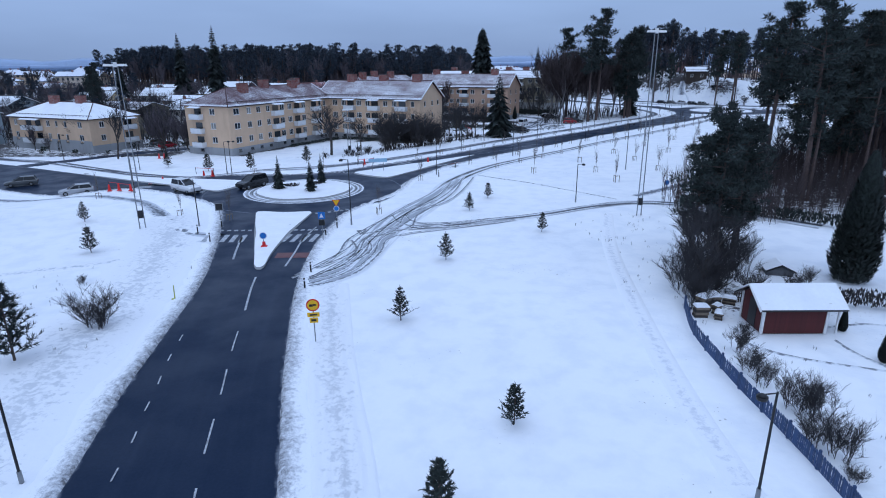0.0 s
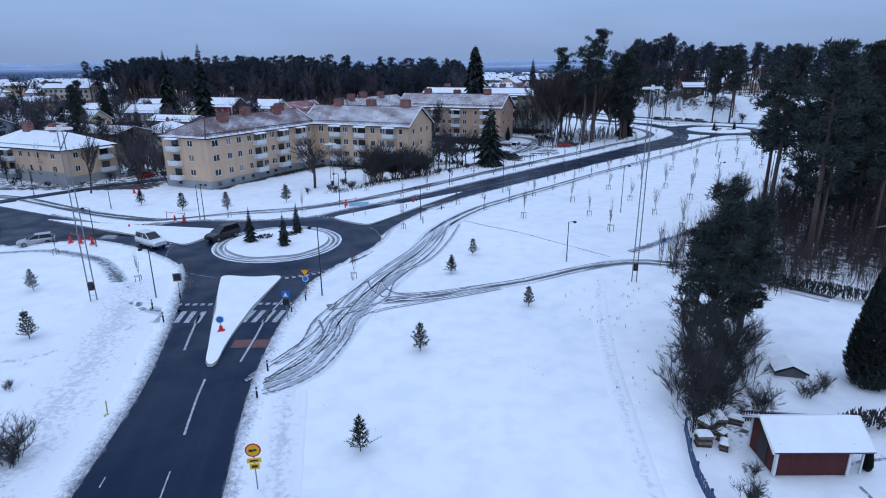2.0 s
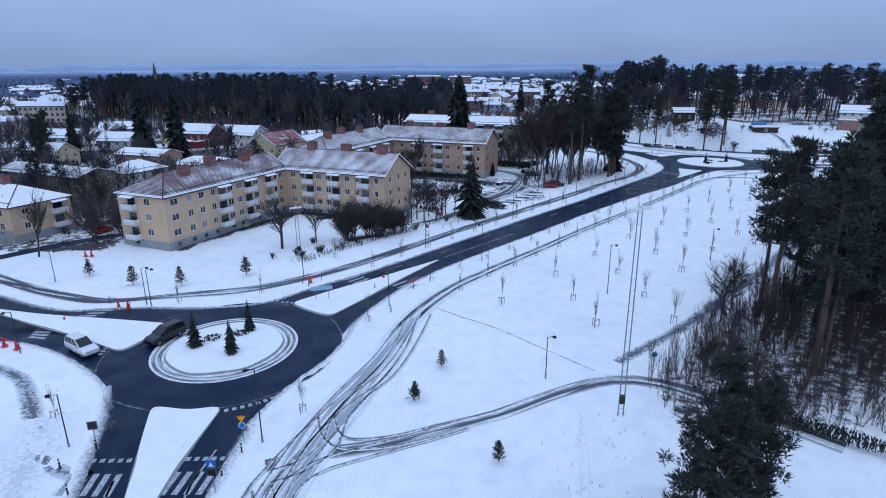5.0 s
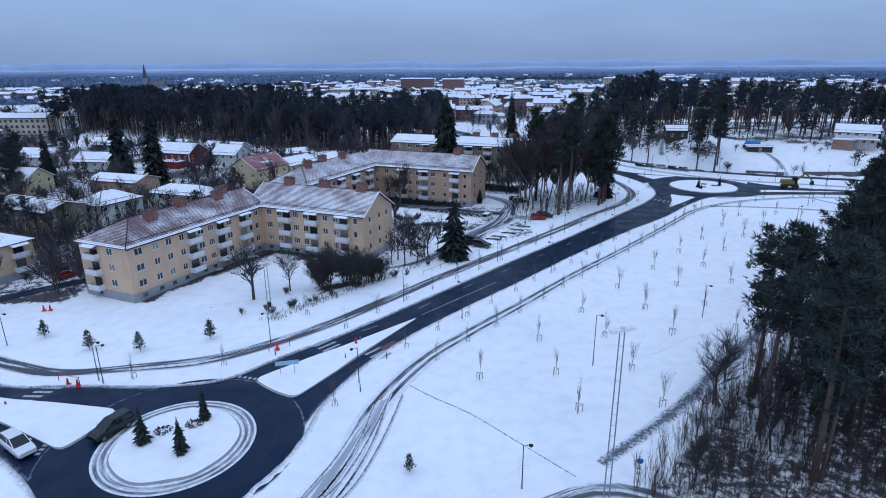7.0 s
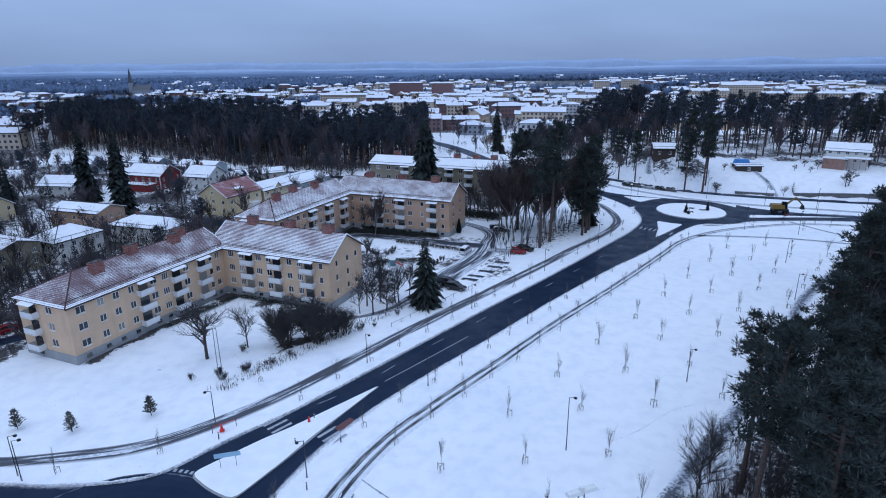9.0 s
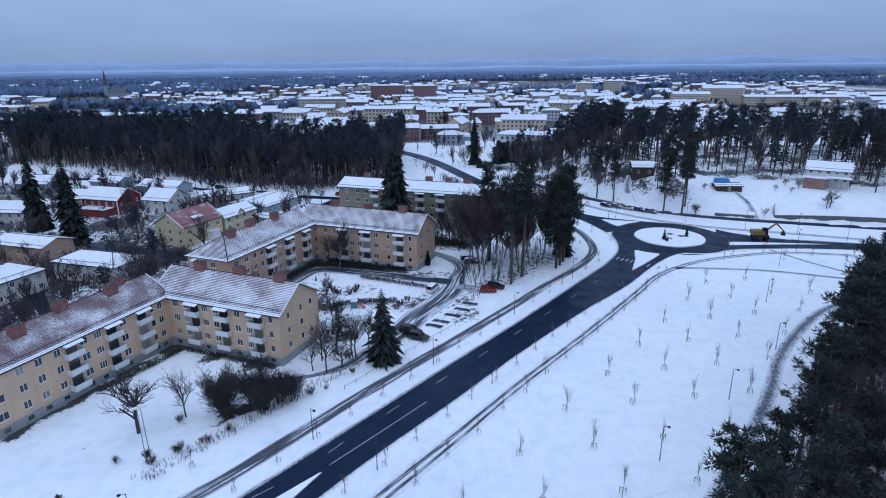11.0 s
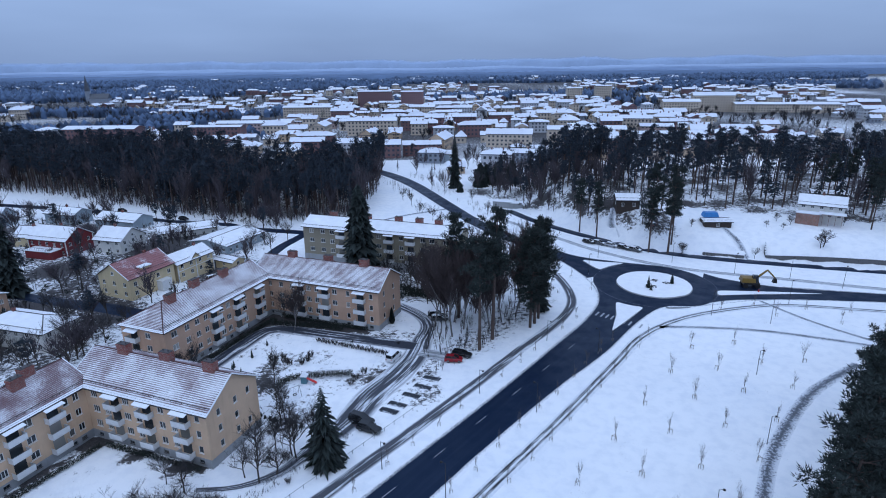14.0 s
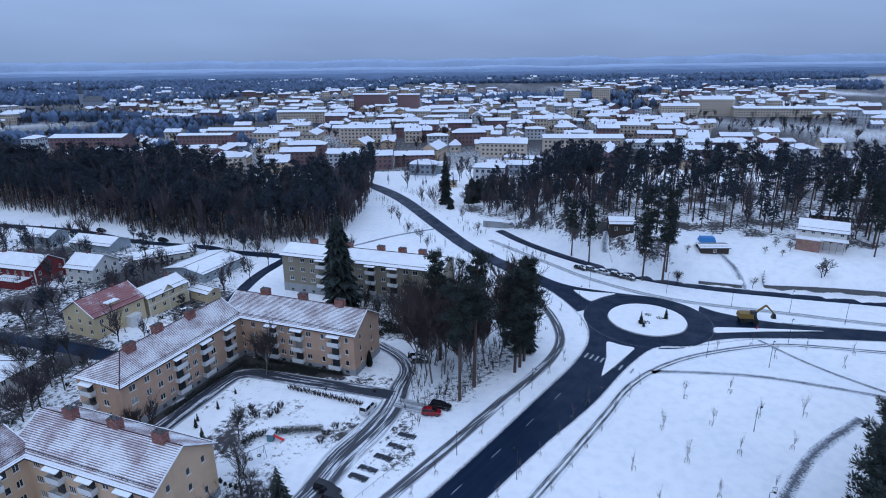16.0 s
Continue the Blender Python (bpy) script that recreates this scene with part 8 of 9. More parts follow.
part("roof", g, [SNOW_ROOF, BLACK], shed)
g = Geo()
for x in (-0.47, SL + 1.02):
    for y in (-0.47, SD + 0.47):
        g.tube((x, y, SE - 0.34), (x, SD / 2, SRZ - 0.06), 0.07, 0.07, 4)
part("verge_board", g, FRAME_WHITE, shed)
for y in (0.1, SD - 0.1):
    g = Geo()
    g.box(SL + 0.75, y - 0.05, 0, SL + 0.85, y + 0.05, SE)
    part("porch_post", g, FRAME_WHITE, shed)

hut = thing("garden_hut", pose(26.5, 45.4, -0.3, 0, 0, -14), "small grey wooden hut half buried in snow", "shed")
g = Geo()
g.box(0, 0, -0.2, 2.8, 2.2, 1.0)
g.add([(0, 0, 1.0), (2.8, 0, 1.0), (1.4, 0, 1.7), (0, 2.2, 1.0), (2.8, 2.2, 1.0), (1.4, 2.2, 1.7)], [(0, 1, 2), (4, 3, 5)])
part("wall", g, plain("grey_boards", (0.1, 0.105, 0.115), 0.8, 0, 0.2, 3, 0.2), hut)
g = Geo()
roof_slope(g, (-0.2, -0.3, 0.92), (-0.2, 2.5, 0.92), (1.4, -0.3, 1.75), (1.4, 2.5, 1.75), 1)
roof_slope(g, (3.0, 2.5, 0.92), (3.0, -0.3, 0.92), (1.4, 2.5, 1.75), (1.4, -0.3, 1.75), 1)
part("roof", g, [SNOW_ROOF, BLACK], hut)
hut.scale = (0.72, 0.72, 0.72)
# stacked snow-topped things under the trees by the fence
for k, (x, y, w, d, h) in enumerate([(17.6, 37.2, 0.9, 0.6, 0.8), (18.2, 38.2, 0.8, 0.8, 1.1), (18.7, 36.8, 0.7, 0.5, 0.5), (19.3, 39.0, 1.0, 0.6, 0.9), (18.9, 37.6, 0.5, 0.5, 0.7), (20.6, 39.4, 0.9, 0.5, 0.5)]):
    r = thing("wood_stack", pose(x, y, -0.05, 0, 0, 30 * k), "stack of dark timber with a snow cap", "wood stack", "timber stacks")
    for j in range(4):
        g = Geo()
        g.box(-w / 2, -d / 2, h * j / 4, w / 2, d / 2, h * (j + 0.85) / 4, top_in=0.02)
        part("log_layer", g, WOODPOST if j % 2 else BARK, r, m=pose(srnd.uniform(-0.05, 0.05), srnd.uniform(-0.05, 0.05), 0, 0, 0, srnd.uniform(-6, 6)))
    g = Geo()
    g.box(-w / 2 - 0.04, -d / 2 - 0.04, h - 0.02, w / 2 + 0.04, d / 2 + 0.04, h + 0.14, top_in=0.12)
    part("snow_cap", g, SNOW_ROOF, r)
pick = thing("garden_fence", pose(21, 39.6, 0, 0, 0, -8), "low dark wooden fence between garden plots", "fence")
g = Geo()
g.box(0, -0.012, 0, 0.08, 0.012, 0.85)
PK = g.mesh("slat", WALL_BROWN)
for k in range(26):
    part("slat", PK, None, pick, m=pose(k * 0.16, 0, 0))
g = Geo()
g.box(0, 0.012, 0.3, 4.2, 0.05, 0.38)
g.box(0, 0.012, 0.65, 4.2, 0.05, 0.73)
part("rail", g, WALL_BROWN, pick)
for pts in ([(19.2, 35.4), (18.8, 33.2), (20.2, 31.6), (22.6, 30.4), (26, 29.2), (31, 27.4)], [(24.6, 33.4), (24.8, 31.4), (26.2, 28.6), (28.5, 25)], [(25, 35.2), (28, 35.8), (33, 34.6)]):
    strip("garden_path", pts, 0.6, 0.02, FOOT, "narrow trodden path in the garden snow", category="path", cols=2)
# house and walls behind the garden, by the wood
villa((50, 54.5), 12, 12, 8, 0, 2.8, 4.4, WALL_WHITE, SR, "low pale house with snowed roof behind the garden", floors=(0.8,), chim=())
villa((57, 73.5), 12, 8, 4, 0, 2.4, 3.2, WALL_BROWN, SR, "dark wooden outbuilding under snow by the wood", floors=(0.6,), chim=(), category="shed")

# ---- vehicles ----
GLASS_CAR = plain("car_glass", (0.012, 0.014, 0.017), 0.08, 0, 0.05)
CAR_PAINT = {}


def car_paint(col):
    if col not in CAR_PAINT:
        m = plain("car_paint", col, 0.25, 0.2, 0.06, 1.0)
        CAR_PAINT[col] = m
    return CAR_PAINT[col]


LAMP_GLASS = plain("headlamp_glass", (0.75, 0.76, 0.78), 0.15, 0, 0.05)
TAIL_GLASS = plain("tail_lamp_glass", (0.35, 0.01, 0.01), 0.2, 0, 0.05)


def loft(sections, mats=None):
    """Sections along x: (x, half width at sill, half width at waist, z sill, z waist, z top, half width at top)."""
    g = Geo()
    rings = []
    for x, ws, ww, zs, zw, zt, wt in sections:
        rings.append([(x, -ws, zs), (x, -ww, (zs + zw) / 2), (x, -ww * 0.98, zw), (x, -wt, zt), (x, wt, zt), (x, ww * 0.98, zw), (x, ww, (zs + zw) / 2), (x, ws, zs)])
    vs = [p for r in rings for p in r]
    n = 8
    for i in range(len(rings) - 1):
        for k in range(n):
            g.add([rings[i][k], rings[i + 1][k], rings[i + 1][(k + 1) % n], rings[i][(k + 1) % n]], [(0, 1, 2, 3)])
    g.add(rings[0], [tuple(range(n))])
    g.add(rings[-1], [tuple(range(n - 1, -1, -1))])
    return g


CAR_SHAPES = {
    "estate": (4.6, [(-2.3, .78, .84, .35, .75, .86, .74), (-2.2, .82, .88, .22, .82, .95, .78), (-0.2, .84, .9, .2, .84, .96, .8), (1.0, .84, .9, .2, .82, .95, .78), (1.9, .8, .86, .22, .74, .82, .72), (2.28, .68, .76, .34, .62, .7, .6)],
               [(-2.12, .74, .93, .9), (-1.85, .62, 1.46, .9), (0.05, .62, 1.48, .9), (1.15, .74, .93, .9)]),
    "suv": (4.8, [(-2.4, .82, .88, .45, .95, 1.1, .8), (-2.3, .86, .93, .35, 1.0, 1.14, .84), (-0.2, .88, .95, .32, 1.02, 1.15, .86), (1.1, .88, .95, .32, 1.0, 1.14, .84), (2.0, .85, .92, .35, .95, 1.05, .8), (2.4, .74, .82, .45, .8, .9, .68)],
            [(-2.3, .8, 1.12, .9), (-2.1, .68, 1.76, .9), (0.1, .68, 1.8, .9), (1.2, .8, 1.12, .9)]),
    "hatch": (4.0, [(-2.0, .76, .82, .35, .8, .92, .72), (-1.9, .8, .86, .22, .84, .96, .76), (0, .82, .88, .2, .85, .97, .78), (0.9, .82, .87, .2, .82, .94, .76), (1.6, .78, .84, .22, .72, .82, .7), (1.98, .66, .74, .34, .6, .68, .58)],
              [(-1.92, .72, .94, .9), (-1.6, .6, 1.46, .9), (0.1, .6, 1.48, .9), (1.1, .72, .93, .9)]),
    "van": (4.6, [(-2.3, .82, .88, .35, .95, 1.05, .82), (-2.2, .86, .92, .25, 1.0, 1.1, .86), (0, .88, .94, .22, 1.0, 1.12, .86), (1.2, .88, .93, .22, .98, 1.08, .84), (1.9, .84, .9, .25, .86, .96, .78), (2.28, .72, .8, .36, .7, .78, .64)],
            [(-2.26, .82, 1.1, .9), (-2.15, .76, 1.84, .9), (0.6, .74, 1.86, .9), (1.5, .82, 1.06, .9)]),
}
CAR_MADE = {}


def car(kind, x, y, turn, col, label, snow=0.0, z=None):
    zz = terrain(x, y) + 0.04 if z is None else z
    m = pose(x, y, zz, 0, 0, turn)
    key = (kind, col, snow > 0)
    if key in CAR_MADE:
        ob = copy_thing(CAR_MADE[key], m)
        return tagged(ob, label)
    root = thing("car", m, label, "car", "cars")
    length, body, cab = CAR_SHAPES[kind]
    part("body", loft(body), car_paint(col), root, smooth=False)
    # cabin: glazed sides, painted roof
    (xa, wa, za, _), (xb, wb, zb, _), (xc, wc, zc, _), (xd, wd, zd, _) = cab
    g = Geo()
    A = [(xa, -wa, za), (xd, -wd, zd), (xd, wd, zd), (xa, wa, za)]
    B = [(xb, -wb, zb), (xc, -wc, zc), (xc, wc, zc), (xb, wb, zb)]
    g.add(A + B, [(0, 1, 5, 4), (1, 2, 6, 5), (2, 3, 7, 6), (3, 0, 4, 7)])
    part("glazing", g, GLASS_CAR, root)
    r = Geo()
    t = 0.06
    r.add(B + [(px, py * 0.94, pz + t) for px, py, pz in B], [(0, 1, 5, 4), (1, 2, 6, 5), (2, 3, 7, 6), (3, 0, 4, 7), (4, 5, 6, 7)])
    for p, q in zip(A, B):
        r.tube(p, q, 0.05, 0.05, 4)
    xm = (xa + xd) / 2 + 0.1
    for s in (-1, 1):
        r.tube((xm, s * wa * 1.0, za), (xm - 0.1, s * wb * 1.0, zb), 0.05, 0.05, 4)
    part("roof", r, SNOW_ROOF if snow else car_paint(col), root)
    if snow:
        b = Geo()
        b.add([(xd + 0.05, -wd * 0.95, zd + 0.04), (length / 2 - 0.25, -0.62, zd - 0.14), (length / 2 - 0.25, 0.62, zd - 0.14), (xd + 0.05, wd * 0.95, zd + 0.04)], [(0, 1, 2, 3)])
        part("snow_cover", b, SNOW_ROOF, root)
    rad = 0.33 if kind in ("estate", "hatch") else 0.38
    for wx in (-length * 0.29, length * 0.31):
        for s in (-1, 1):
            w = Geo()
            w.tube((wx, s * 0.66, rad), (wx, s * 0.9, rad), rad, rad, 16)
            wheel = part("wheel", w, RUBBER, root)
            h = Geo()
            h.tube((wx, s * 0.88, rad), (wx, s * 0.915, rad), rad * 0.6, rad * 0.55, 12)
            part("rim", h, STEEL, wheel)
    for s in (-1, 1):
        h = Geo()
        h.box(length / 2 - 0.16, s * 0.56 - 0.16, 0.56, length / 2 - 0.02, s * 0.56 + 0.16, 0.7)
        part("headlight", h, LAMP_GLASS, root)
        h = Geo()
        h.box(-length / 2 - 0.02, s * 0.66 - 0.12, 0.66, -length / 2 + 0.1, s * 0.66 + 0.12, 0.86)
        part("tail_light", h, TAIL_GLASS, root)
        h = Geo()
        h.box(xd - 0.45, s * 0.92 - 0.1, za + 0.02, xd - 0.3, s * 0.92 + 0.1, za + 0.16)
        part("mirror", h, car_paint(col), root)
    CAR_MADE[key] = root
    return root


WHITE_C, BLACK_C, RED_C, SILVER_C, GREY_C = (0.72, 0.73, 0.74), (0.012, 0.013, 0.016), (0.28, 0.012, 0.02), (0.36, 0.37, 0.39), (0.09, 0.095, 0.1)
car("suv", -36.6, 79.4, -35, WHITE_C, "white pickup with a hard top entering the roundabout")
car("suv", -28.3, 82.4, -118, BLACK_C, "black car driving round the roundabout")
car("estate", -55.7, 84.9, -148, SILVER_C, "silver estate car parked at the roadside")
car("estate", -69.7, 92.9, -150, GREY_C, "dark estate car parked at the roadside")
car("estate", -78, 95, -150, BLACK_C, "dark car parked at the roadside")
car("hatch", -66.5, 138, 60, RED_C, "red car parked behind the apartment house")
car("hatch", -71, 143, 62, GREY_C, "dark car parked behind the apartment house")
car("hatch", 36.2, 174.4, -10, RED_C, "red car parked at the end of the yard")
car("estate", 38.2, 176.4, -20, BLACK_C, "black car parked at the end of the yard")
car("van", 23.0, 178.2, 62, WHITE_C, "white van parked on the yard road", 1)
car("estate", 34.6, 197.2, 0, GREY_C, "grey car with snow on its roof", 1)
car("estate", 34.0, 200.0, 0, BLACK_C, "black car with snow on its roof", 1)
car("suv", 17.4, 153.3, -30, BLACK_C, "black car parked at the end of the bays")
car("estate", 18.9, 150.6, -28, BLACK_C, "dark car parked beside the yard road")
car("estate", -11, 284.5, -20, RED_C, "red car parked on the residential street")
car("estate", -66, 303.5, -26, BLACK_C, "dark car on the residential street")
car("estate", -99, 322, -30, BLACK_C, "dark car on the residential street")
car("hatch", -33, 233, 40, GREY_C, "dark car beside the yellow house", 1)
for k, (x, y) in enumerate([(94.6, 257.5), (97.8, 255.5), (101.2, 252.2), (104.4, 249.4), (107.4, 246.6)]):
    car("estate", x - 2.6, y - 2.2, -50, (BLACK_C, GREY_C, SILVER_C)[k % 3], "parked car with snow on its roof beside the lane", 1)
car("estate", -84, 148, -24, GREY_C, "dark car beside the two-storey house", 1)
car("hatch", -92, 196, 70, GREY_C, "dark car on the snowy yard", 1)
car("estate", 112.8, 252.6, 110, BLACK_C, "dark car on the drive to the cabin", 1)
for k, (x, y, sc) in enumerate([(160.5, 247, 0.6), (158, 251, 0.5), (156, 244, 0.4), (177, 243, 0.5), (126.5, 250, 0.5), (120, 241, 0.6), (152, 247, 0.4)]):
    BARE_TREE.plant(0, x, y, 33 * k, sc)
for k, (x, y, sc) in enumerate([(183, 238, 1.0), (188, 245, 1.15), (192, 252, 1.2), (187, 232, 0.95), (195, 243, 1.1), (191, 262, 1.2), (198, 256, 1.2), (184, 262, 1.1)]):
    BIG_PINE.plant(k % 2, x, y, 71 * k, sc)
BARE_TREE.plant(0, 162, 231.5, 20, 1.0)
# bare asphalt where cars have stood
BAY = trodden_material("bare_bay", (0.03, 0.035, 0.045), (0.3, 0.32, 0.36), 1.1, 0.25)
for k, (x, y) in enumerate([(31, 167.8), (29, 164.6), (26.6, 161.6), (23.9, 158.7), (22.3, 156.7)]):
    strip("bare_bay", [(x - 1.6, y + 1.0), (x, y), (x + 1.7, y - 1.1)], 2.0, 0.05, BAY, "bare dark parking bay where a car stood", cols=4)
kerb_run = Geo()
for k in range(16):
    u = 103 + k * 2.6
    x, y = uv_place(u, -84.0)
    kerb_run.tube((x, y, -0.3), (x, y, 0.75), 0.05, 0.05, 5)
kerb_run.tube((*uv_place(103, -84.0), 0.6), (*uv_place(142, -84.0), 0.6), 0.035, 0.035, 5)
tagged(new("car_park_rail", kerb_run.mesh("car_park_rail", STEEL)), "low steel rail along the car park edge", "railing")

digger = thing("excavator", pose(125.0, 209.6, 0.06, 0, 0, -14), "yellow wheeled excavator with a raised arm at the roadside", "excavator")
YELLOW = plain("machine_yellow", (0.2, 0.12, 0.02), 0.45, 0, 0.12)
g = Geo()
g.box(-2.0, -1.15, 0.75, 1.6, 1.15, 1.25, top_in=0.1)
part("chassis", g, BLACK, digger)
g = Geo()
g.box(-2.4, -1.2, 1.3, 0.6, 1.2, 2.3, top_in=0.15)
part("housing", g, YELLOW, digger)
g = Geo()
g.box(-0.2, -1.1, 1.35, 1.2, 0.1, 3.0, top_in=0.18)
part("cab", g, GLASS_CAR, digger)
for a, b, w in (((0.9, 0.5, 1.8), (3.2, 0.5, 4.0), 0.28), ((3.2, 0.5, 4.0), (5.0, 0.5, 2.2), 0.22)):
    g = Geo()
    g.tube(a, b, w, w * 0.7, 6)
    part("arm", g, YELLOW, digger)
g = Geo()
g.box(4.6, 0.0, 1.1, 5.5, 1.0, 2.1, top_in=0.2)
part("bucket", g, BLACK, digger)
for x in (-1.5, 1.1):
    for s in (-1, 1):
        g = Geo()
        g.tube((x, s * 0.75, 0.55), (x, s * 1.25, 0.55), 0.55, 0.55, 16)
        part("wheel", g, RUBBER, digger)
digger.scale = (1.25, 1.25, 1.25)

# ---- walls on the slope ----
STONE = plain("dark_stone_wall", (0.13, 0.13, 0.135), 0.9, 0, 0.35, 1.2, 0.5)
for pts, h in (([(125.4, 238.4), (131, 236.0), (137, 233.4)], 1.1), ([(143.3, 231.8), (150, 229.4), (160, 225.6), (172.2, 220.6), (190, 213)], 1.5), ([(143.3, 231.8), (144.4, 234.6), (146, 237)], 1.5)):
    c = spline(pts, 0.9)
    nn = normals_of(c)
    root = thing("retaining_wall", pose(float(c[0][0]), float(c[0][1]), 0), "dark rough stone garden wall with snow on top", "wall", "garden walls")
    cap = Geo()
    for p, q in zip(c, c[1:]):
        for j in range(2):
            g = Geo()
            d = math.degrees(math.atan2(q[1] - p[1], q[0] - p[0]))
            z = terrain(*p) - 0.3 + j * h * 0.62
            g.box(0.02, -0.2, 0.0, math.dist(p, q) - 0.02, 0.2, h * 0.6, 0, top_in=0.03)
            part("stone", g, STONE, root, m=pose(p[0] - c[0][0], p[1] - c[0][1], z, 0, 0, d))
        a = [(p[0] - c[0][0], p[1] - c[0][1]), (q[0] - c[0][0], q[1] - c[0][1])]
        z = terrain(*p) - 0.3 + h * 1.24
        cap.tube((*a[0], z), (*a[1], z), 0.2, 0.2, 6)
    part("snow_cap", cap, SNOW_ROOF, root)
strip("drive_house", [(137.6, 231), (138.6, 240), (137.8, 250), (140, 258)], 2.6, 0.1, TRODDEN, "snowy drive with wheel tracks up the slope", category="path")
strip("drive_cabin", [(104, 252.5), (103, 259), (103.2, 265), (106, 270)], 3.0, 0.03, TRODDEN, "steep slushy drive to the cabin", category="path")
g = Geo()
g.box(0, 0, 0, 5.5, 3.4, 1.7, top_in=0.5)
tagged_at(new("tarpaulin", g.mesh("tarpaulin", plain("blue_tarp", (0.03, 0.2, 0.5), 0.5, 0, 0.15, 1.0, 0.3))), pose(134.6, 257.2, terrain(136, 258), 0, 0, -8), "blue tarpaulin over a heap behind the shed", "tarpaulin")
# row of small clipped shrubs along the yard path
ROW_SHRUB = Nursery("row_shrub", [bare_geo(random.Random(70 + k), 1.3, 0.014, 2, 0.4, 6, multi=12, up=0.8, thin=0.011) for k in range(3)], ("stem", "branchwork"), (TWIG, TWIG), "small bare bush in a planted row", "shrub", "row of yard bushes")
for k in range(17):
    t = k / 16
    ROW_SHRUB.plant(k, 5.0 + 17.0 * t, 188.0 - 8.2 * t, 40 * k, 0.95 + 0.2 * ((k * 7) % 5) / 5)
for k, (x, y) in enumerate([(-1.2, 178.6), (0.0, 177.6), (2.6, 177.8), (3.8, 179.0), (4.2, 181.0), (-1.8, 180.6), (15.0, 170.6), (14.2, 168.6), (16.6, 172.8)]):
    ROW_SHRUB.plant(k, x, y, 70 * k, 1.3)
# rounded edging bushes on the lawn below the car park
EDGE_BUSH = Nursery("edging_bush", [spruce_geo(random.Random(90), 1.0, 0.55, 9, 14, 0.05, fans=4, full=0.5, bush=1.0)], ("trunk", "crown"), (BARK, THUJA), "low dark rounded bush at the lawn edge", "shrub", "edging bushes")
for k in range(11):
    t = k / 10
    EDGE_BUSH.plant(0, -4.4 + 10.6 * t, 160.4 - 6.6 * t + 1.2 * abs(t - 0.3), 30 * k, 0.8 + 0.15 * (k % 3))
# playground
swing = thing("swing_set", pose(2.6, 164.6, terrain(2.6, 164.6), 0, 0, 35), "steel swing frame with two hanging tyre seats", "swing")
for x in (-1.9, 1.9):
    for y in (-0.9, 0.9):
        g = Geo()
        g.tube((x, y, -0.1), (x, 0, 2.3), 0.045, 0.045, 6)
        part("leg", g, STEEL, swing)
g = Geo()
g.tube((-1.95, 0, 2.3), (1.95, 0, 2.3), 0.05, 0.05, 6)
part("top_bar", g, STEEL, swing)
for x in (-0.8, 0.8):
    g = Geo()
    ring_pts = [(x + 0.32 * math.cos(a), 0.32 * math.sin(a), 0.55) for a in np.linspace(0, 2 * math.pi, 15)]
    tapered_path(g, ring_pts, 0.1, 0.1, 6)
    for q in (-0.3, 0.3):
        g.tube((x + q, 0, 0.6), (x + q * 0.3, 0, 2.3), 0.012, 0.012, 4)
    part("seat", g, RUBBER, swing, "black tyre seat")
slide = thing("playhouse", pose(4.4, 170.2, terrain(4.4, 170.2), 0, 0, -10), "small teal playhouse with a red slide", "playhouse")
g = Geo()
g.box(-0.6, -0.6, 0, 0.6, 0.6, 1.7)
part("house_body", g, plain("teal_boards", (0.08, 0.2, 0.24), 0.7), slide)
g = Geo()
g.add([(-0.8, -0.8, 1.65), (0.8, -0.8, 1.65), (0.8, 0.8, 1.65), (-0.8, 0.8, 1.65), (0, 0, 2.6)], [(0, 1, 4), (1, 2, 4), (2, 3, 4), (3, 0, 4), (3, 2, 1, 0)])
part("roof", g, SNOW_ROOF, slide)
g = Geo()
g.add([(0.6, -0.3, 1.1), (0.6, 0.3, 1.1), (2.6, 0.3, 0.15), (2.6, -0.3, 0.15), (0.6, -0.3, 1.0), (0.6, 0.3, 1.0), (2.6, 0.3, 0.05), (2.6, -0.3, 0.05)], [(0, 3, 2, 1), (4, 5, 6, 7), (0, 4, 7, 3), (1, 2, 6, 5), (2, 3, 7, 6)])
part("slide", g, SIGN_RED, slide, "red plastic slide")
# two small demolished walls by the northern road
for k, (x, y, a, w, h) in enumerate([(66.0, 312, -25, 9, 2.6), (73.5, 308.5, -12, 6, 2.2)]):
    g = Geo()
    g.box(0, 0, -0.5, w, 4, h)
    g.box(0.3, 0.3, h, w - 0.3, 3.7, h + 0.15)
    ob = thing("low_shed", pose(x, y, terrain(x, y), 0, 0, a), "low grey concrete shed under snow by the road", "shed", "low sheds")
    part("wall", g, PLINTH, ob)
    s = Geo()
    s.box(-0.2, -0.2, h + 0.15, w + 0.2, 4.2, h + 0.35, top_in=0.15)
    part("snow_cap", s, SNOW_ROOF, ob)

# heap of broken stone and timber beside the low sheds
rub = random.Random(19)
g = Geo()
for k in range(90):
    x, y = rub.gauss(0, 3.6), rub.gauss(0, 1.8)
    w, d, h = rub.uniform(0.3, 1.3), rub.uniform(0.2, 0.7), rub.uniform(0.15, 0.5)
    g.box(-w / 2, -d / 2, -0.1, w / 2, d / 2, h, k % 3 == 0, pose(x, y, rub.uniform(0, 0.5), rub.uniform(-25, 25), rub.uniform(-25, 25), rub.uniform(0, 360)), top_in=0.05)
tagged_at(new("rubble_heap", g.mesh("rubble_heap", [STONE, SNOW_ROOF])), pose(82.5, 303, terrain(82.5, 303), 0, 0, -50), "heap of broken stone and timber dusted with snow", "rubble")
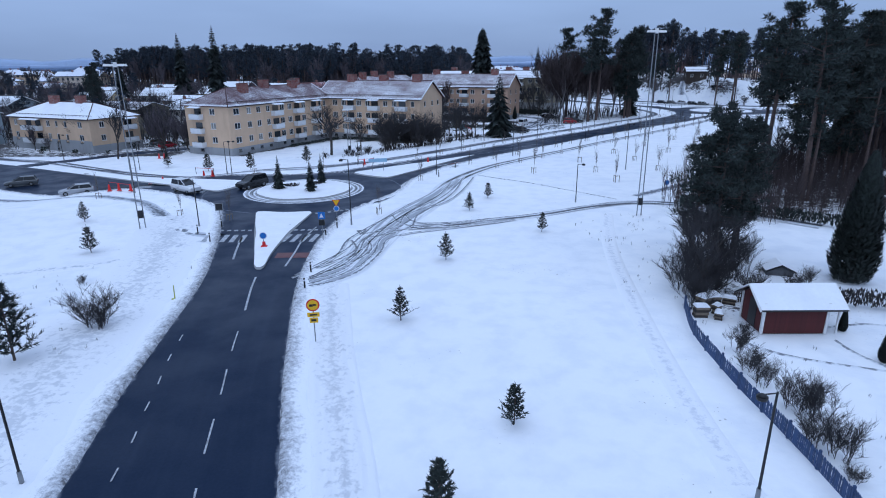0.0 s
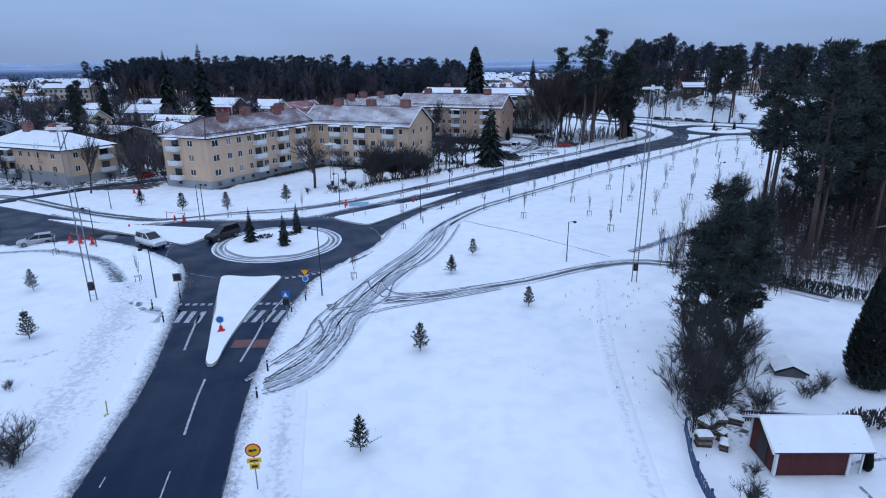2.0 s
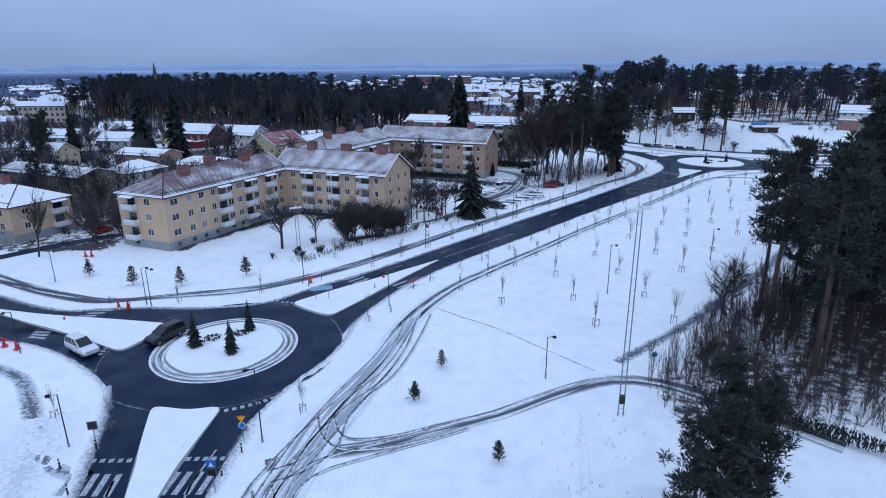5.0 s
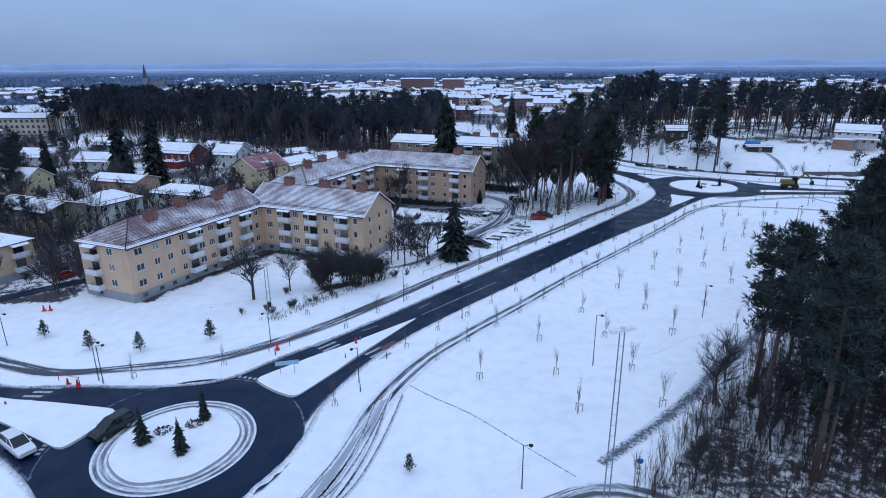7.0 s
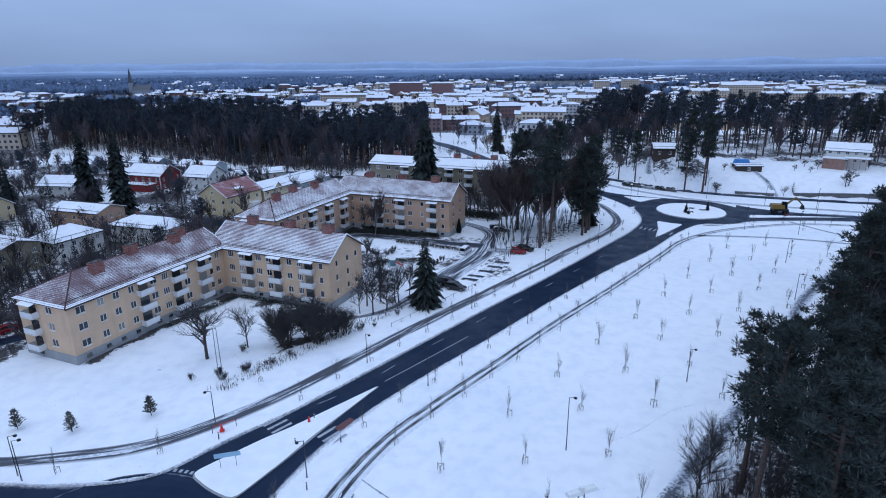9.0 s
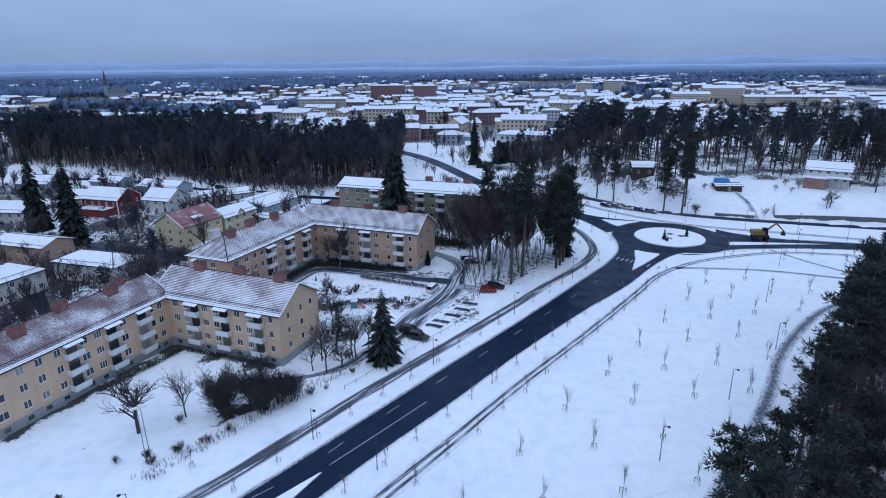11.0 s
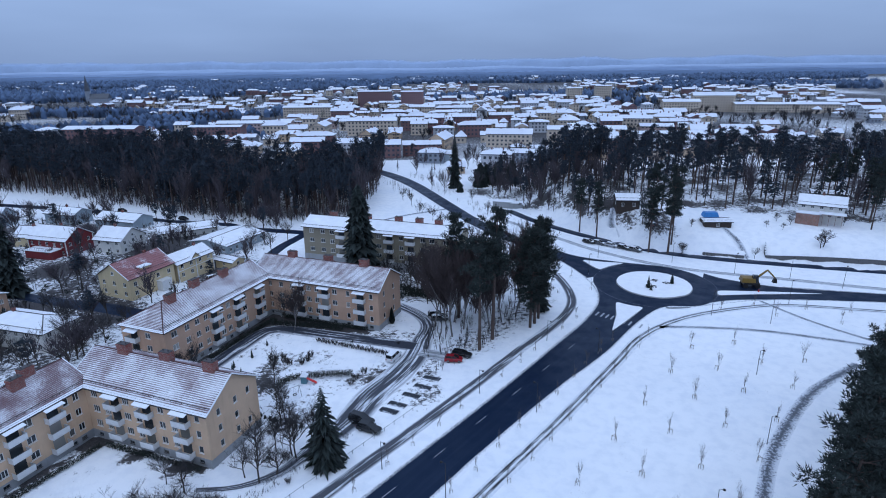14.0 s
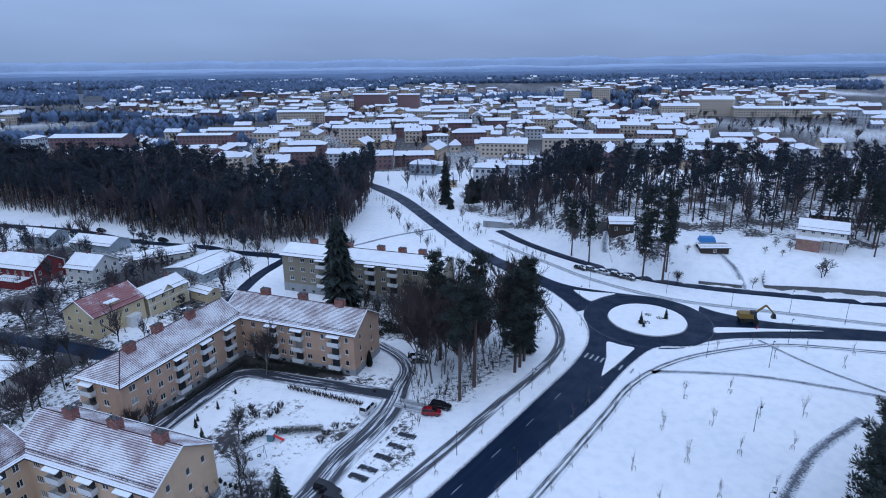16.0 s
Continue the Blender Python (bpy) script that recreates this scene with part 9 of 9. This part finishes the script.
strip("path_lawn", [(-12, 276), (2, 284), (14.6, 292.6), (27.9, 302.4), (45.2, 310.9)], 2.6, 0.03, TRODDEN_DARK, "slushy footpath over the lawn to the long road", category="path")

# ---- the town beyond the woods ----
# haze is put into the town colours: muted walls, bluish roof snow
TOWN_WALLS = [render_material("town_" + nm, c) for nm, c in (("cream", (0.62, 0.52, 0.42)), ("ochre", (0.58, 0.43, 0.3)), ("rose", (0.5, 0.37, 0.34)), ("brick", (0.23, 0.13, 0.13)), ("white", (0.56, 0.57, 0.6)), ("grey", (0.27, 0.3, 0.35)))]
TOWN_ROOF = plain("town_roof_snow", (0.72, 0.75, 0.82), 0.8, 0, 0.1, 0.05)
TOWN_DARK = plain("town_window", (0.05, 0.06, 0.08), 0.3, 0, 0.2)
TOWN_MATS = [*TOWN_WALLS, TOWN_ROOF, TOWN_DARK]


def town_house(L, D, ze, zr, wall, hip=False, windows=True):
    """A town house as one joined geometry: wall material, snow roof 6, windows and dark eaves band 7."""
    g = Geo()
    g.add([(0, 0, -8), (L, 0, -8), (L, D, -8), (0, D, -8), (0, 0, ze), (L, 0, ze), (L, D, ze), (0, D, ze)], [(0, 1, 5, 4), (1, 2, 6, 5), (2, 3, 7, 6), (3, 0, 4, 7)], wall)
    o, m = 0.6, D / 2
    k = m if hip else -o
    e = [(-o, -o, ze - 0.1), (L + o, -o, ze - 0.1), (L + o, D + o, ze - 0.1), (-o, D + o, ze - 0.1)]
    r0, r1 = (k, m, zr), (L - k, m, zr)
    g.add([*e, r0, r1], [(0, 1, 5, 4), (2, 3, 4, 5)] + ([(3, 0, 4), (1, 2, 5)] if hip else []), 6)
    # dark band, 0.4 m deep, hanging from the eaves edge
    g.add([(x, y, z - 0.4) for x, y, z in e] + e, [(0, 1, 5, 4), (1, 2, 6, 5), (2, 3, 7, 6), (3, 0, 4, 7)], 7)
    if not hip:
        g.add([(0, 0, ze), (0, D, ze), (0, m, zr - 0.2), (L, 0, ze), (L, D, ze), (L, m, zr - 0.2)], [(0, 2, 1), (3, 4, 5)], wall)
    if windows:
        for z in np.arange(1.4, ze - 1.4, 3.0):
            for x in np.arange(1.4, L - 1.6, 3.2):
                g.quad((x, -0.05, z), (x + 1.5, -0.05, z), (x + 1.5, -0.05, z + 1.4), (x, -0.05, z + 1.4), 7)
            for y in np.arange(1.6, D - 1.8, 3.6):
                g.quad((-0.05, y + 1.3, z), (-0.05, y, z), (-0.05, y, z + 1.4), (-0.05, y + 1.3, z + 1.4), 7)
                g.quad((L + 0.05, y, z), (L + 0.05, y + 1.3, z), (L + 0.05, y + 1.3, z + 1.4), (L + 0.05, y, z + 1.4), 7)
    if zr - ze > 1.5:
        for x in (L * 0.3, L * 0.7):
            g.box(x, m - 0.5, zr - 0.8, x + 0.9, m + 0.5, zr + 0.9, 3)
    return g


def town_thing(x, y, a, L, D, ze, zr, wall, label, hip=False):
    g = town_house(L, D, ze, zr, wall, hip)
    root = thing("town_building", pose(x, y, terrain(x, y), 0, 0, a), label, "building", "town buildings")
    for nm, pick_m, mats in (("wall", (0, 1, 2, 3, 4, 5), TOWN_WALLS), ("roof", (6,), [TOWN_ROOF]), ("glazing", (7,), [TOWN_DARK])):
        keep = [k for k, m in enumerate(g.m) if m in pick_m]
        if not keep:
            continue
        s = Geo()
        for k in keep:
            s.add([g.v[j] for j in g.f[k]], [tuple(range(len(g.f[k])))], g.m[k] if nm == "wall" else 0)
        ob = part(nm, s, mats, root)
        if nm == "glazing":
            tagged(ob, kind="stuff")
    return root


# landmarks
town_thing(-40, 996, -8, 52, 16, 24, 25.5, 3, "long red brick tower block above the town")
town_thing(27, 990, -8, 34, 16, 23, 24.5, 3, "red brick tower block above the town")
town_thing(309, 1062, -6, 26, 15, 22, 23.5, 0, "beige tower block above the town")
town_thing(368, 1090, -6, 28, 15, 24, 25.5, 0, "beige tower block beside another")
town_thing(350, 776, -12, 44, 14, 14, 17, 0, "long yellow hospital wing with snow on its roof")
town_thing(398, 796, -14, 50, 16, 20, 24, 0, "tall yellow hospital block under snow")
town_thing(440, 770, -14, 120, 22, 10, 12, 0, "wide low yellow hospital block")
town_thing(36, 434, -14, 17, 11, 7, 9.5, 5, "dark grey house by the end of the road", True)
town_thing(85, 430, -14, 30, 11, 6.5, 8.5, 5, "dark low building with a snowed roof")
town_thing(112, 446, -14, 24, 11, 6.5, 8.0, 5, "dark low building with a flat snowed roof")
town_thing(5, 505, 72, 20, 12, 10, 14, 1, "ochre apartment house gable to the road")
town_thing(56, 470, 70, 24, 12, 10, 14, 1, "ochre apartment house with snowed roof")
town_thing(90, 500, -14, 34, 12, 10, 13.5, 0, "cream apartment house with snowed roof")
town_thing(140, 512, -10, 60, 12, 11, 13.5, 0, "long cream apartment house under snow")
town_thing(210, 520, -6, 130, 13, 5, 7, 4, "long low white building under snow")
town_thing(-36, 545, 84, 26, 12, 13, 16, 0, "cream apartment house beside the town street")
town_thing(-22, 590, -6, 44, 12, 13, 15.5, 0, "cream apartment block with rows of windows")
town_thing(-146, 622, -6, 70, 14, 10, 12, 2, "pinkish block along the street")
town_thing(-250, 560, -6, 60, 18, 13, 15, 3, "brick building with balconies beyond the wood")
town_thing(-330, 545, -6, 50, 16, 11, 13, 3, "brick apartment house beyond the wood")
town_thing(-150, 560, -6, 44, 14, 13, 14, 3, "dark red block beyond the wood")
town_thing(-118, 800, -5, 60, 14, 13, 15, 0, "cream block along the street")

ch = thing("church", pose(-503, 1117, -6), "pale church with a tall dark spire", "church")
g = Geo()
g.box(-3.2, -3.2, 0, 3.2, 3.2, 26)
g.box(5, -7, 0, 34, 7, 14)
part("wall", g, TOWN_WALLS[5], ch)
g = Geo()
g.add([(-3.4, -3.4, 26), (3.4, -3.4, 26), (3.4, 3.4, 26), (-3.4, 3.4, 26), (0, 0, 52)], [(0, 1, 4), (1, 2, 4), (2, 3, 4), (3, 0, 4)])
g.add([(4, -7.5, 14), (35, -7.5, 14), (35, 7.5, 14), (4, 7.5, 14), (4, 0, 22), (35, 0, 22)], [(0, 1, 5, 4), (2, 3, 4, 5), (1, 2, 5)])
part("spire", g, TOWN_DARK, ch)

town_rnd = random.Random(41)
kinds = []
for i in range(40):
    wall = town_rnd.choice([0, 0, 0, 1, 1, 2, 3, 4, 4, 5])
    if i < 22:
        L, D, ze = town_rnd.uniform(12, 30), town_rnd.uniform(9, 11.5), town_rnd.choice([6, 7, 9, 10, 10])
    else:
        L, D, ze = town_rnd.uniform(8, 13), town_rnd.uniform(7, 9), town_rnd.choice([3.2, 4.5, 5.5])
    kinds.append(town_house(L, D, ze, ze + town_rnd.uniform(1.8, 3.8), wall, town_rnd.random() < 0.35).arrays())
spots = []
taken = []


def town_free(x, y, r):
    for a, b, q in taken:
        if (x - a) ** 2 + (y - b) ** 2 < (r + q) ** 2:
            return False
    taken.append((x, y, r))
    return True


for ob in [o for o in scene.objects if o.name.startswith("town_building")]:
    t = ob.matrix_basis.translation
    taken.append((t.x + 15, t.y, 22))
grid_a = radians(-7)
for k in range(7700):
    y = 452 + 2500 * town_rnd.random() ** 1.7
    x = town_rnd.uniform(-0.62, 0.66) * (y + 140)
    if k >= 7000:
        x, y = town_rnd.uniform(45, 300), town_rnd.uniform(392, 455)
    if k >= 7300:
        x, y = town_rnd.uniform(-420, -226), town_rnd.uniform(330, 480)
    density = noise.noise((x * 0.004, y * 0.0035, 5))
    centre = -140 < x < 330 and y < 1150
    if not centre and k < 7000 and density < -0.1 + 0.22 * (y > 1500):
        continue
    if y < 560 and x < -60 and town_rnd.random() < 0.35:
        continue
    street = -54 - (y - 627) * 0.105
    if abs(x - street) < 11 and y < 1300:
        continue
    big = k < 7000 and centre and town_rnd.random() < 0.85 or town_rnd.random() < 0.35
    i = town_rnd.randrange(22) if big else 22 + town_rnd.randrange(18)
    if not town_free(x, y, 11.5 if big else 7.5):
        continue
    a = grid_a + town_rnd.choice([0, 0, 0, math.pi / 2]) + town_rnd.gauss(0, 0.06) + 0.25 * noise.noise((x * 0.003, y * 0.003, 9))
    spots.append((i, x, y, terrain(x, y), a, 1.0, town_rnd.uniform(0.85, 1.2)))
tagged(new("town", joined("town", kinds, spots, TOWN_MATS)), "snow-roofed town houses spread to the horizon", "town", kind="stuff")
strip("town_street", [(-30, 452), (-46, 520), (-53, 627), (-71, 800), (-100, 1060)], 9, 0.1, SLUSHY, "straight slushy street running through the town")


def park_zone(x, y):
    d = noise.noise((x * 0.005, y * 0.004, 13))
    return d > -0.12 and abs(x) < 0.66 * (y + 140) or (180 < x < 520 and 560 < y < 740) or (-420 < x < -200 and 590 < y < 720)


tree_spots = [(x, y) for x, y in scatter(51, 1300, park_zone, (-900, 430, 1000, 1400), 5.0) + scatter(53, 160, lambda x, y: True, (-420, 330, -222, 480), 6.0) if not any((x - a) ** 2 + (y - b) ** 2 < (q * 0.55) ** 2 for a, b, q in taken)]
tr = random.Random(52)
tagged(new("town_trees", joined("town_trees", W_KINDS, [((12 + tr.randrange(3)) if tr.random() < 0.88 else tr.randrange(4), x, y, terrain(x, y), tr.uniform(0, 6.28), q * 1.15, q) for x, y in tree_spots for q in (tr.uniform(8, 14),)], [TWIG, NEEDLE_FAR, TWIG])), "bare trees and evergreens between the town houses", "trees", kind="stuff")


def belt(g, x0, x1, y, depth, h, seed):
    """A long low belt of far forest with an uneven top."""
    n = max(6, int((x1 - x0) / 14))
    rows_b = []
    for j, (dy, k) in enumerate(((0, 0.0), (0.05, 0.75), (0.35, 1.0), (0.75, 0.95), (1, 0.1))):
        row = []
        for i in range(n + 1):
            x = x0 + (x1 - x0) * i / n
            edge = min(1, i / 3, (n - i) / 3) * 0.9 + 0.1
            yy = y + 40 * noise.noise((x * 0.004, seed, 1))
            top = h * edge * (0.85 + 0.28 * noise.noise((x * 0.0025, seed, 2)) + 0.14 * noise.noise((x * 0.05, j, seed)) + 0.08 * noise.noise((x * 0.3, j, seed)))
            row.append((x, yy + dy * depth, max(0, top) * k - 8))
        rows_b.append(row)
    w = n + 1
    g.add([p for r in rows_b for p in r], [(j * w + i, j * w + i + 1, (j + 1) * w + i + 1, (j + 1) * w + i) for j in range(len(rows_b) - 1) for i in range(n)])


clumps = []
brnd = random.Random(77)
for _ in range(6):
    g = Geo()
    n = 5
    rings = [[(math.cos(6.283 * k / n + j) * w * brnd.uniform(0.7, 1.25), math.sin(6.283 * k / n + j) * w * brnd.uniform(0.7, 1.25), z * brnd.uniform(0.9, 1.1)) for k in range(n)] for j, (w, z) in enumerate(((0.55, -0.2), (0.5, 0.5)))]
    vs = [p for r in rings for p in r] + [(0, 0, 1.0)]
    fs = [(j * n + k, j * n + (k + 1) % n, (j + 1) * n + (k + 1) % n, (j + 1) * n + k) for j in range(1) for k in range(n)] + [(n + k, n + (k + 1) % n, 2 * n) for k in range(n)]
    g.add(vs, fs)
    clumps.append(g.arrays())


def far_forest(x, y):
    return noise.noise((x * 0.0016, y * 0.0032, 21)) + 0.5 * noise.noise((x * 0.006, y * 0.009, 22)) > 0.3 - 0.42 * smoothstep((y - 900) / 1500) - 0.25 * smoothstep((-150 - x) / 300) and not (-120 < x < 340 and y < 1100)


tops = []
for _ in range(26000):
    y = 860 + 1700 * brnd.random() ** 0.8
    x = brnd.uniform(-0.7, 0.75) * (y + 140)
    if far_forest(x, y):
        tops.append((brnd.randrange(6), x, y, terrain(x, y), brnd.uniform(0, 6.28), brnd.uniform(6, 12) * (0.6 + y / 2200), brnd.uniform(8, 17)))
copses = scatter(55, 900, lambda x, y: noise.noise((x * 0.006, y * 0.01, 12)) > 0.02, (-620, 560, -90, 1000), 9.0)
crnd = random.Random(56)
tops += [(crnd.randrange(6), x, y, terrain(x, y), crnd.uniform(0, 6.28), crnd.uniform(6, 10), crnd.uniform(6, 11)) for x, y in copses]
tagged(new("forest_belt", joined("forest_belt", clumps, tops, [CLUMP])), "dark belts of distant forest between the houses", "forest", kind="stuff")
# farther ridges take the colours with more haze painted in
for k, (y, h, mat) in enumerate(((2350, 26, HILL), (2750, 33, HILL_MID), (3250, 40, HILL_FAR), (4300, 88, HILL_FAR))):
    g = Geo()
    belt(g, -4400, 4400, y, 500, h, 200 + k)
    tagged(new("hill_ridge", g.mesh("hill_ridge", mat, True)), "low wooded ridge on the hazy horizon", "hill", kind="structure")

# ---- dark gardens between the houses ----
HOUSES = []
for ob in scene.objects:
    if ob.name.split(".")[0] in ("house", "apartment_building") and ob.parent is None:
        pts = [Vector(c) for ch in ob.children if ch.name.startswith("wall") for c in ch.bound_box]
        xs_, ys_ = [p.x for p in pts], [p.y for p in pts]
        HOUSES.append((ob.matrix_basis.inverted(), min(xs_) - 1.2, max(xs_) + 1.2, min(ys_) - 1.2, max(ys_) + 1.2))
LANES = [np.concatenate([spline(c, 3.0) for c in (
    [(-170, 345), (-150, 338), (-112, 325), (-79, 306), (-47, 292), (-15.5, 281), (10, 272), (30, 262)],
    [(-10.5, 281), (-18, 262), (-21.3, 244.6), (-25, 228), (-38, 208), (-58, 212.5), (-72, 217), (-110, 232)],
    [(-84, 112.5), (-72.5, 126.5), (-68.8, 130.6), (-62.2, 136.2), (-56, 142), (-54, 152), (-62, 168), (-76, 184)],
    [(5, 140.5), (14.5, 153.6), (23.4, 170.3), (29.6, 186), (29.4, 201), (24, 208)])])][0]


def clear_of(x, y, lane=3.6):
    for inv, x0, x1, y0, y1 in HOUSES:
        q = inv @ Vector((x, y, 0))
        if x0 < q.x < x1 and y0 < q.y < y1:
            return False
    return float(np.min((LANES[:, 0] - x) ** 2 + (LANES[:, 1] - y) ** 2)) > lane * lane


def villa_gardens(x, y):
    return (x < -20 - (y - 200) * 0.02 and (y > 128 + 0.0 or x < -62) and y < 330 - (x + 160) * 0.24 and not (-58 < x < -18 and y < 172) and not (x > -46 and y < 205)) and clear_of(x, y)


gr = random.Random(91)
out = []
for x, y in scatter(61, 420, villa_gardens, (-230, 128, -14, 372), 4.2):
    k = gr.random()
    hh = gr.uniform(5, 12) if k < 0.75 else gr.uniform(6, 14)
    out.append(((9 + gr.randrange(3)) if k < 0.75 else gr.randrange(9), x, y, terrain(x, y) - 0.1, gr.uniform(0, 6.28), hh * gr.uniform(1.0, 1.4), hh))
tagged(new("garden_trees", joined("garden_trees", W_KINDS, out, [BARK, NEEDLE_FAR, TWIG_WOOD])), "bare fruit trees and evergreens in the snowy gardens", "trees", kind="stuff")
brush("garden_brush", scatter(62, 900, villa_gardens, (-230, 128, -14, 372), 1.9), "leafless garden bushes and hedges", (0.9, 3.0), TWIG, 62)
low_ever = Geo()
for x, y in scatter(63, 420, villa_gardens, (-200, 128, -14, 350), 2.6):
    z = terrain(x, y)
    w, h = gr.uniform(0.5, 1.6), gr.uniform(0.5, 1.5)
    for _ in range(26):
        a = gr.uniform(0, 6.28)
        o = Vector((x + math.cos(a) * w * gr.random(), y + math.sin(a) * w * gr.random(), z + gr.uniform(0, h * 0.6)))
        spray(low_ever, gr, o, o + Vector((gr.gauss(0, 0.2), gr.gauss(0, 0.2), gr.uniform(0.3, 0.7) * h)), 0.45, 0, 0, 1)
tagged(new("garden_evergreens", low_ever.mesh("garden_evergreens", THUJA)), "low dark evergreen shrubs in the gardens", "shrubs", kind="stuff")
